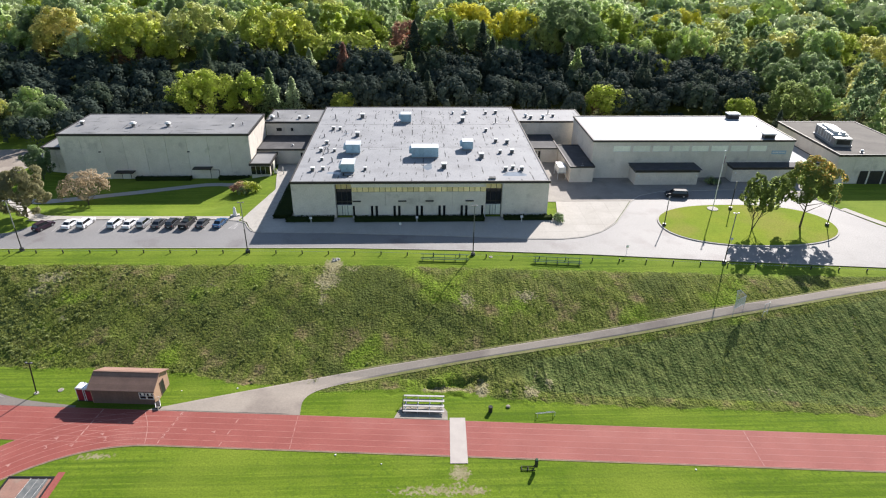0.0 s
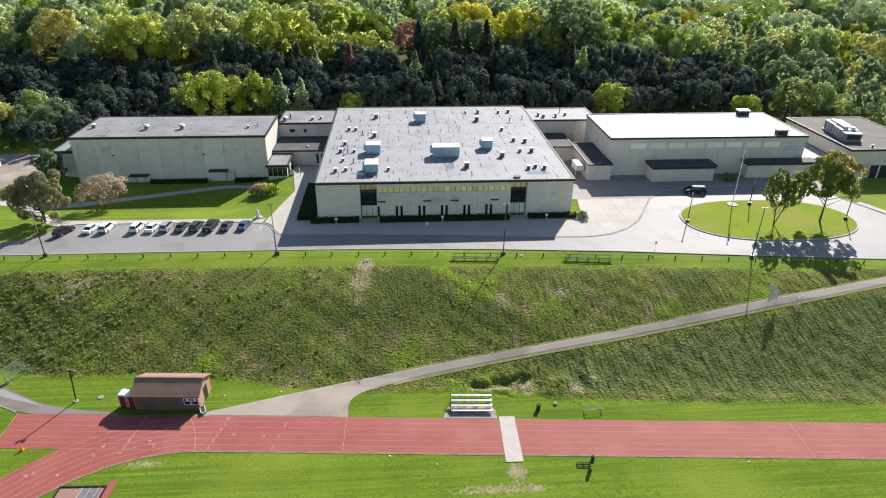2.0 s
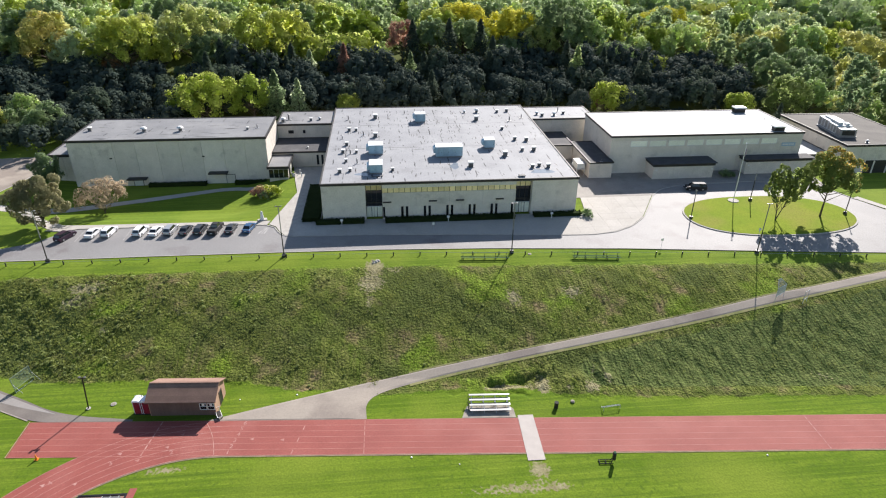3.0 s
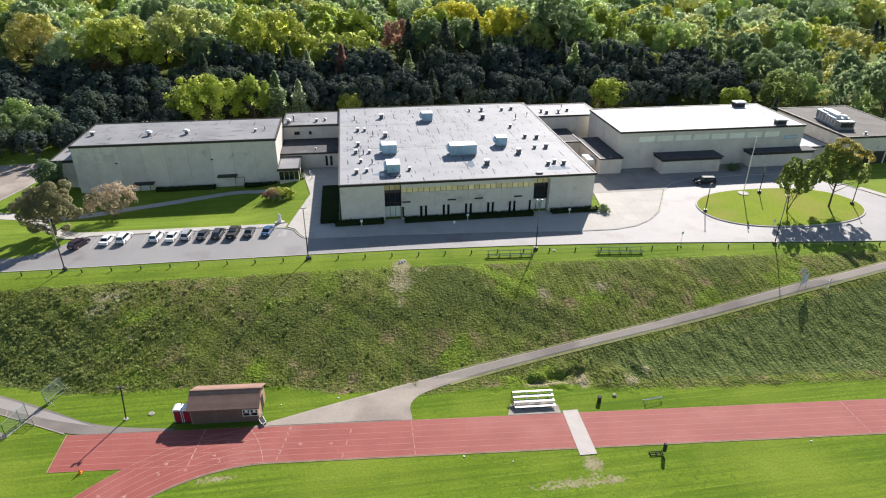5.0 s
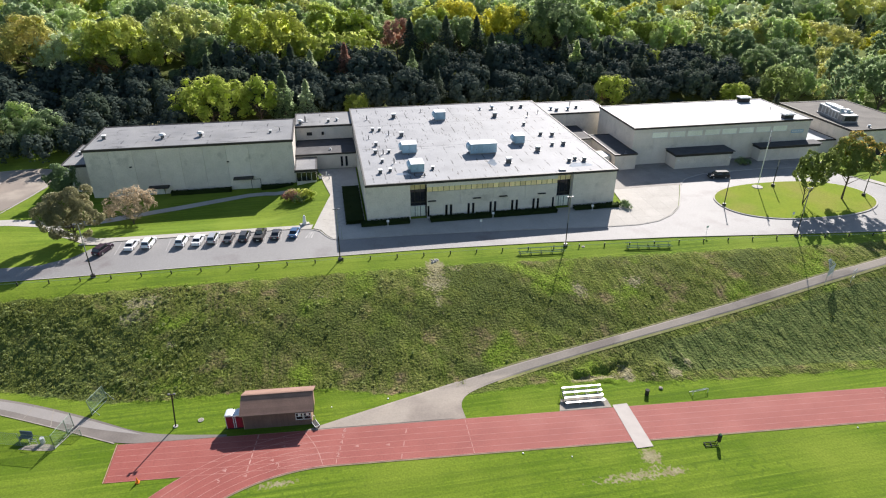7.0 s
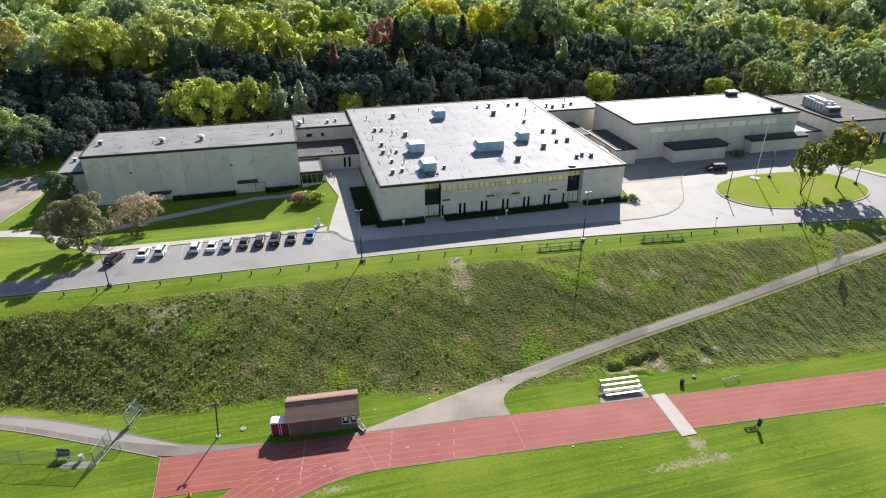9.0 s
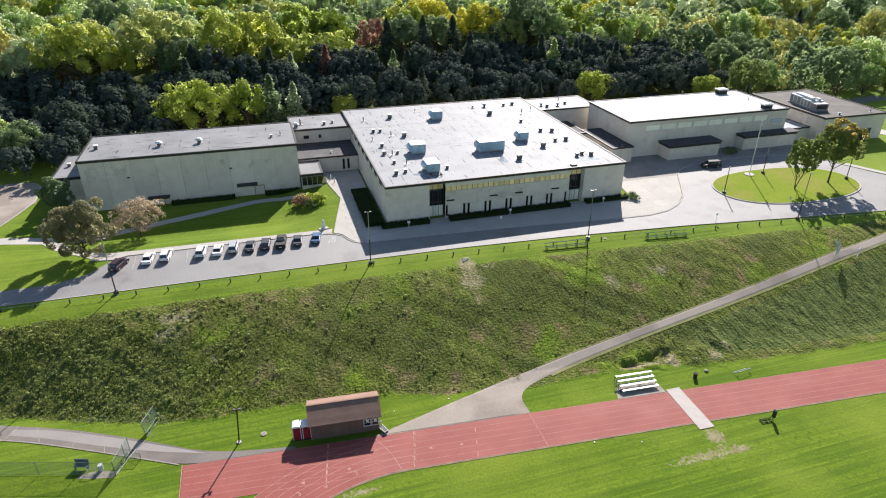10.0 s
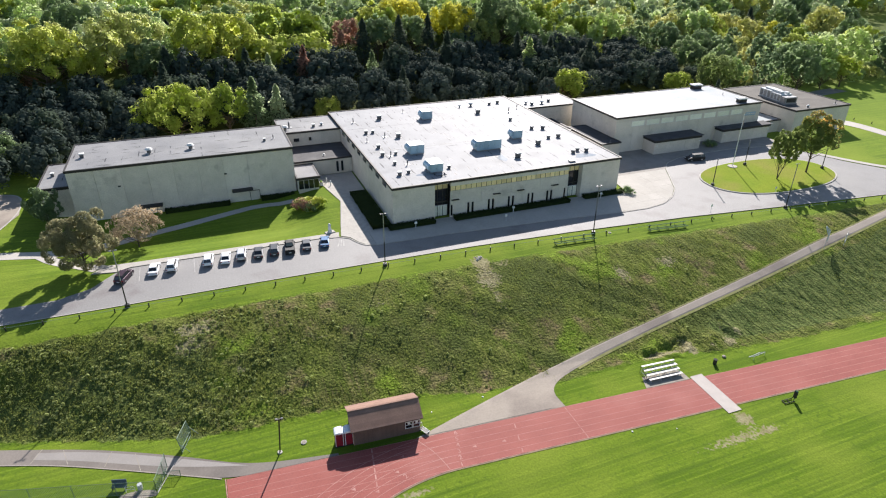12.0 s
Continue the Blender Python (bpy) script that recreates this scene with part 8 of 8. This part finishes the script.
            part("rim", rods([((s * (hw - 0.02), yw, rr), (s * (hw + 0.025), yw, rr))], rr * 0.62, 12), RIM, w)
    part("bumper", boxes((-hw * 0.92, -ln_ - 0.05, 0.35, hw * 0.92, -ln_ + 0.05, 0.55), bevel=0.03), P if kind == "sedan" else BLACK, t)
    part("grille", boxes((-hw * 0.5, ln_ - 0.03, 0.42, hw * 0.5, ln_ + 0.01, low + 0.05)), BLACK, t)
    part("number_plate", boxes((-0.26, -ln_ - 0.062, 0.6, 0.26, -ln_ - 0.03, 0.73)), WHITE_PAINT, t)
    return t


PARKED = [(-74.8, 112.0, "suv", "plum", -14, "dark plum car parked askew at the end of the row"), (-70.3, 113.0, "sedan", "white", 0, "white saloon parked by the lawn"), (-67.5, 113.2, "suv", "white", 0, "white hatchback parked by the lawn"), (-61.8, 113.0, "suv", "white", 0, "white estate car parked by the lawn"),
          (-59.0, 112.9, "sedan", "white", 0, "white compact car parked by the lawn"), (-56.4, 113.1, "suv", "silver", 0, "tall silver car parked by the lawn"), (-53.6, 112.9, "sedan", "grey", 0, "dark grey saloon parked by the lawn"), (-50.9, 112.9, "suv", "grey", 0, "dark grey car parked by the lawn"),
          (-48.2, 113.0, "truck", "black", 0, "black pickup truck parked by the lawn"), (-45.3, 112.9, "sedan", "grey", 0, "charcoal saloon parked by the lawn"), (-42.0, 113.0, "sedan", "blue", -4, "blue compact car at the end of the row")]
for x, y, k, c, r, lb in PARKED:
    o = car(k, c, lb)
    tagged(o, group="cars in the car park")
    o.matrix_basis = pose(x, y, RZ, 0, 0, r - 7) @ Matrix.Diagonal((0.83, 0.83, 0.83, 1))
o = car("van", "black", "black sport utility car waiting in the shade of the gymnasium")
o.matrix_basis = pose(52.4, 125.8, RZ, 0, 0, 84) @ Matrix.Diagonal((0.9, 0.92, 0.86, 1))
box_van = empty("box_trailer", -106.5, 146.5, gz(-106.5, 146.5), 12)
tagged(box_van, "white box trailer with a blue stripe beside the hall", "trailer")
part("body", boxes((-1.2, -2.6, 0.6, 1.2, 2.6, 3.0), bevel=0.05), WHITE_PAINT, box_van)
part("stripe", boxes((-1.215, -2.5, 1.5, 1.215, 2.5, 2.1)), SIGN_BLUE, box_van)
part("drawbar", rods([((0, -2.6, 0.6), (0, -3.7, 0.5))], 0.06, 6), STEEL_DARK, box_van)
for s in (-1, 1):
    for y in (-0.4, 0.5):
        w = part("wheel", rods([((s * 1.0, y, 0.36), (s * 1.24, y, 0.36))], 0.36, 14), TYRE, box_van)
        part("rim", rods([((s * 1.2, y, 0.36), (s * 1.26, y, 0.36))], 0.2, 10), RIM, w)

# ---- small things round the school ----
for x in (-24.6, -4.0, 16.6):
    o = empty("wall_floodlight", x, 113.2, 6.24)
    tagged(o, "white ground floodlight in the hedge", "floodlight", "floodlights in the hedges")
    part("stake", rods([((0, 0, -0.05), (0, 0, 0.9))], 0.06, 8), WHITE_PAINT, o)
    part("lamp", boxes((-0.25, -0.18, 0.9, 0.25, 0.18, 1.3), bevel=0.06), WHITE_PAINT, o)
sign = empty("lawn_sign", -40.2, 117.0, gz(-40.2, 117.0), 18)
tagged(sign, "small white stone marker at the corner of the lawn", "marker")
part("plinth", boxes((-0.9, -0.5, -0.1, 0.9, 0.5, 0.3), bevel=0.04), CONCRETE, sign)
bm = bmesh.new()
rod(bm, (0, 0, 0.3), (0, 0, 1.6), 0.42, 0.22, 8)
rod(bm, (0, 0, 1.6), (0, 0, 2.0), 0.3, 0.12, 8)
part("stone", bm, WHITE_PAINT, sign, "pale weathered stone")
bin_ = empty("flower_tub", -36.9, 141.2, 6.23)
tagged(bin_, "white flower tub beside the porch", "planter")
part("tub", rods([((0, 0, -0.02), (0, 0, 0.7))], 0.45, 12), WHITE_PAINT, bin_)
part("soil", rods([((0, 0, 0.7), (0, 0, 0.72))], 0.38, 12), SOIL, bin_)
part("leaves", boxes((-0.25, -0.25, 0.7, 0.25, 0.25, 1.1), bevel=0.15), LEAF["green"], bin_)
for x, y in ((-35.5, 142.4), (-35.0, 140.4)):
    o = empty("entrance_bollard", x, y, WZ - 0.02)
    tagged(o, "white steel bollard by the porch", "bollard")
    part("post", rods([((0, 0, -0.02), (0, 0, 1.0))], 0.11, 10), WHITE_PAINT, o)
    part("cap", rods([((0, 0, 1.0), (0, 0, 1.06))], 0.13, 10), WHITE_PAINT, o)
for x, y, h in ((33.4, 99.4, 1.8), (-7.2, 110.0, 1.6), (53.9, 102.6, 1.5)):
    o = empty("sign_post", x, y, RZ)
    tagged(o, "thin post with a small pale traffic sign", "sign")
    part("post", rods([((0, 0, -0.05), (0, 0, h))], 0.03, 6), GALV, o)
    part("plate", boxes((-0.22, -0.03, h - 0.5, 0.22, -0.005, h)), WHITE_PAINT, o)


def house(x, y, w, d, turn, label, roofc):
    t = empty("house", x, y, gz(x, y), turn)
    tagged(t, label, "house", "far houses among the trees")
    part("wall", boxes((-w / 2, -d / 2, -0.5, w / 2, d / 2, 3.2)), WHITE_PAINT, t)
    for s in (-1, 1):
        r_ = part("roof", boxes((-w / 2 - 0.4, 0, -0.1, w / 2 + 0.4, d / 2 + 0.9, 0.05)), roofc, t)
        r_.matrix_basis = pose(0, 0, 3.1 + d * 0.27, 0, 0, 0 if s > 0 else 180) @ pose(0, 0, 0, -26, 0, 0)
    for k in range(3):
        wn_ = part("window", boxes((-w / 2 + w * (k + 0.3) / 3, -d / 2 - 0.03, 0.9, -w / 2 + w * (k + 0.65) / 3, -d / 2 + 0.01, 2.2)), GLASS_DARK, t)
        part("window_sill", boxes((-w / 2 + w * (k + 0.28) / 3, -d / 2 - 0.1, 0.8, -w / 2 + w * (k + 0.67) / 3, -d / 2, 0.9)), WHITE_PAINT, wn_)


house(136, 262, 12, 8, 15, "white house half hidden by trees", UNIT_GREY)
house(205, 300, 14, 9, -10, "white house beyond the far lawn", UNIT_GREY)


# stone outlet at the head of the washed-out scar
def rubble(x, y, label, n, reach, big, seed, material):
    """A loose heap of angular stones."""
    t = empty("stone_heap", x, y, gz(x, y))
    tagged(t, label, "stones")
    r = np.random.default_rng(seed)
    for k in range(n):
        bm = bmesh.new()
        bmesh.ops.create_icosphere(bm, subdivisions=1, radius=big * r.uniform(0.4, 1.0))
        for v in bm.verts:
            v.co *= r.uniform(0.7, 1.15)
            v.co.z *= 0.65
        o = part("stone", bm, material, t)
        dx, dy = r.normal(0, reach[0]), r.normal(0, reach[1])
        o.matrix_basis = pose(dx, dy, gz(x + dx, y + dy) - gz(x, y) + 0.08 * big, 0, 0, r.uniform(0, 360))


PALE_STONE = mat("pale limestone", (0.42, 0.4, 0.37), (0.34, 0.32, 0.29), 1.5, 0.85, bump=0.3, bscale=8, vary=0.12)
rubble(-18.2, 98.6, "heap of pale stones at the head of the washed-out scar", 9, (0.3, 0.3), 0.4, 5, PALE_STONE)
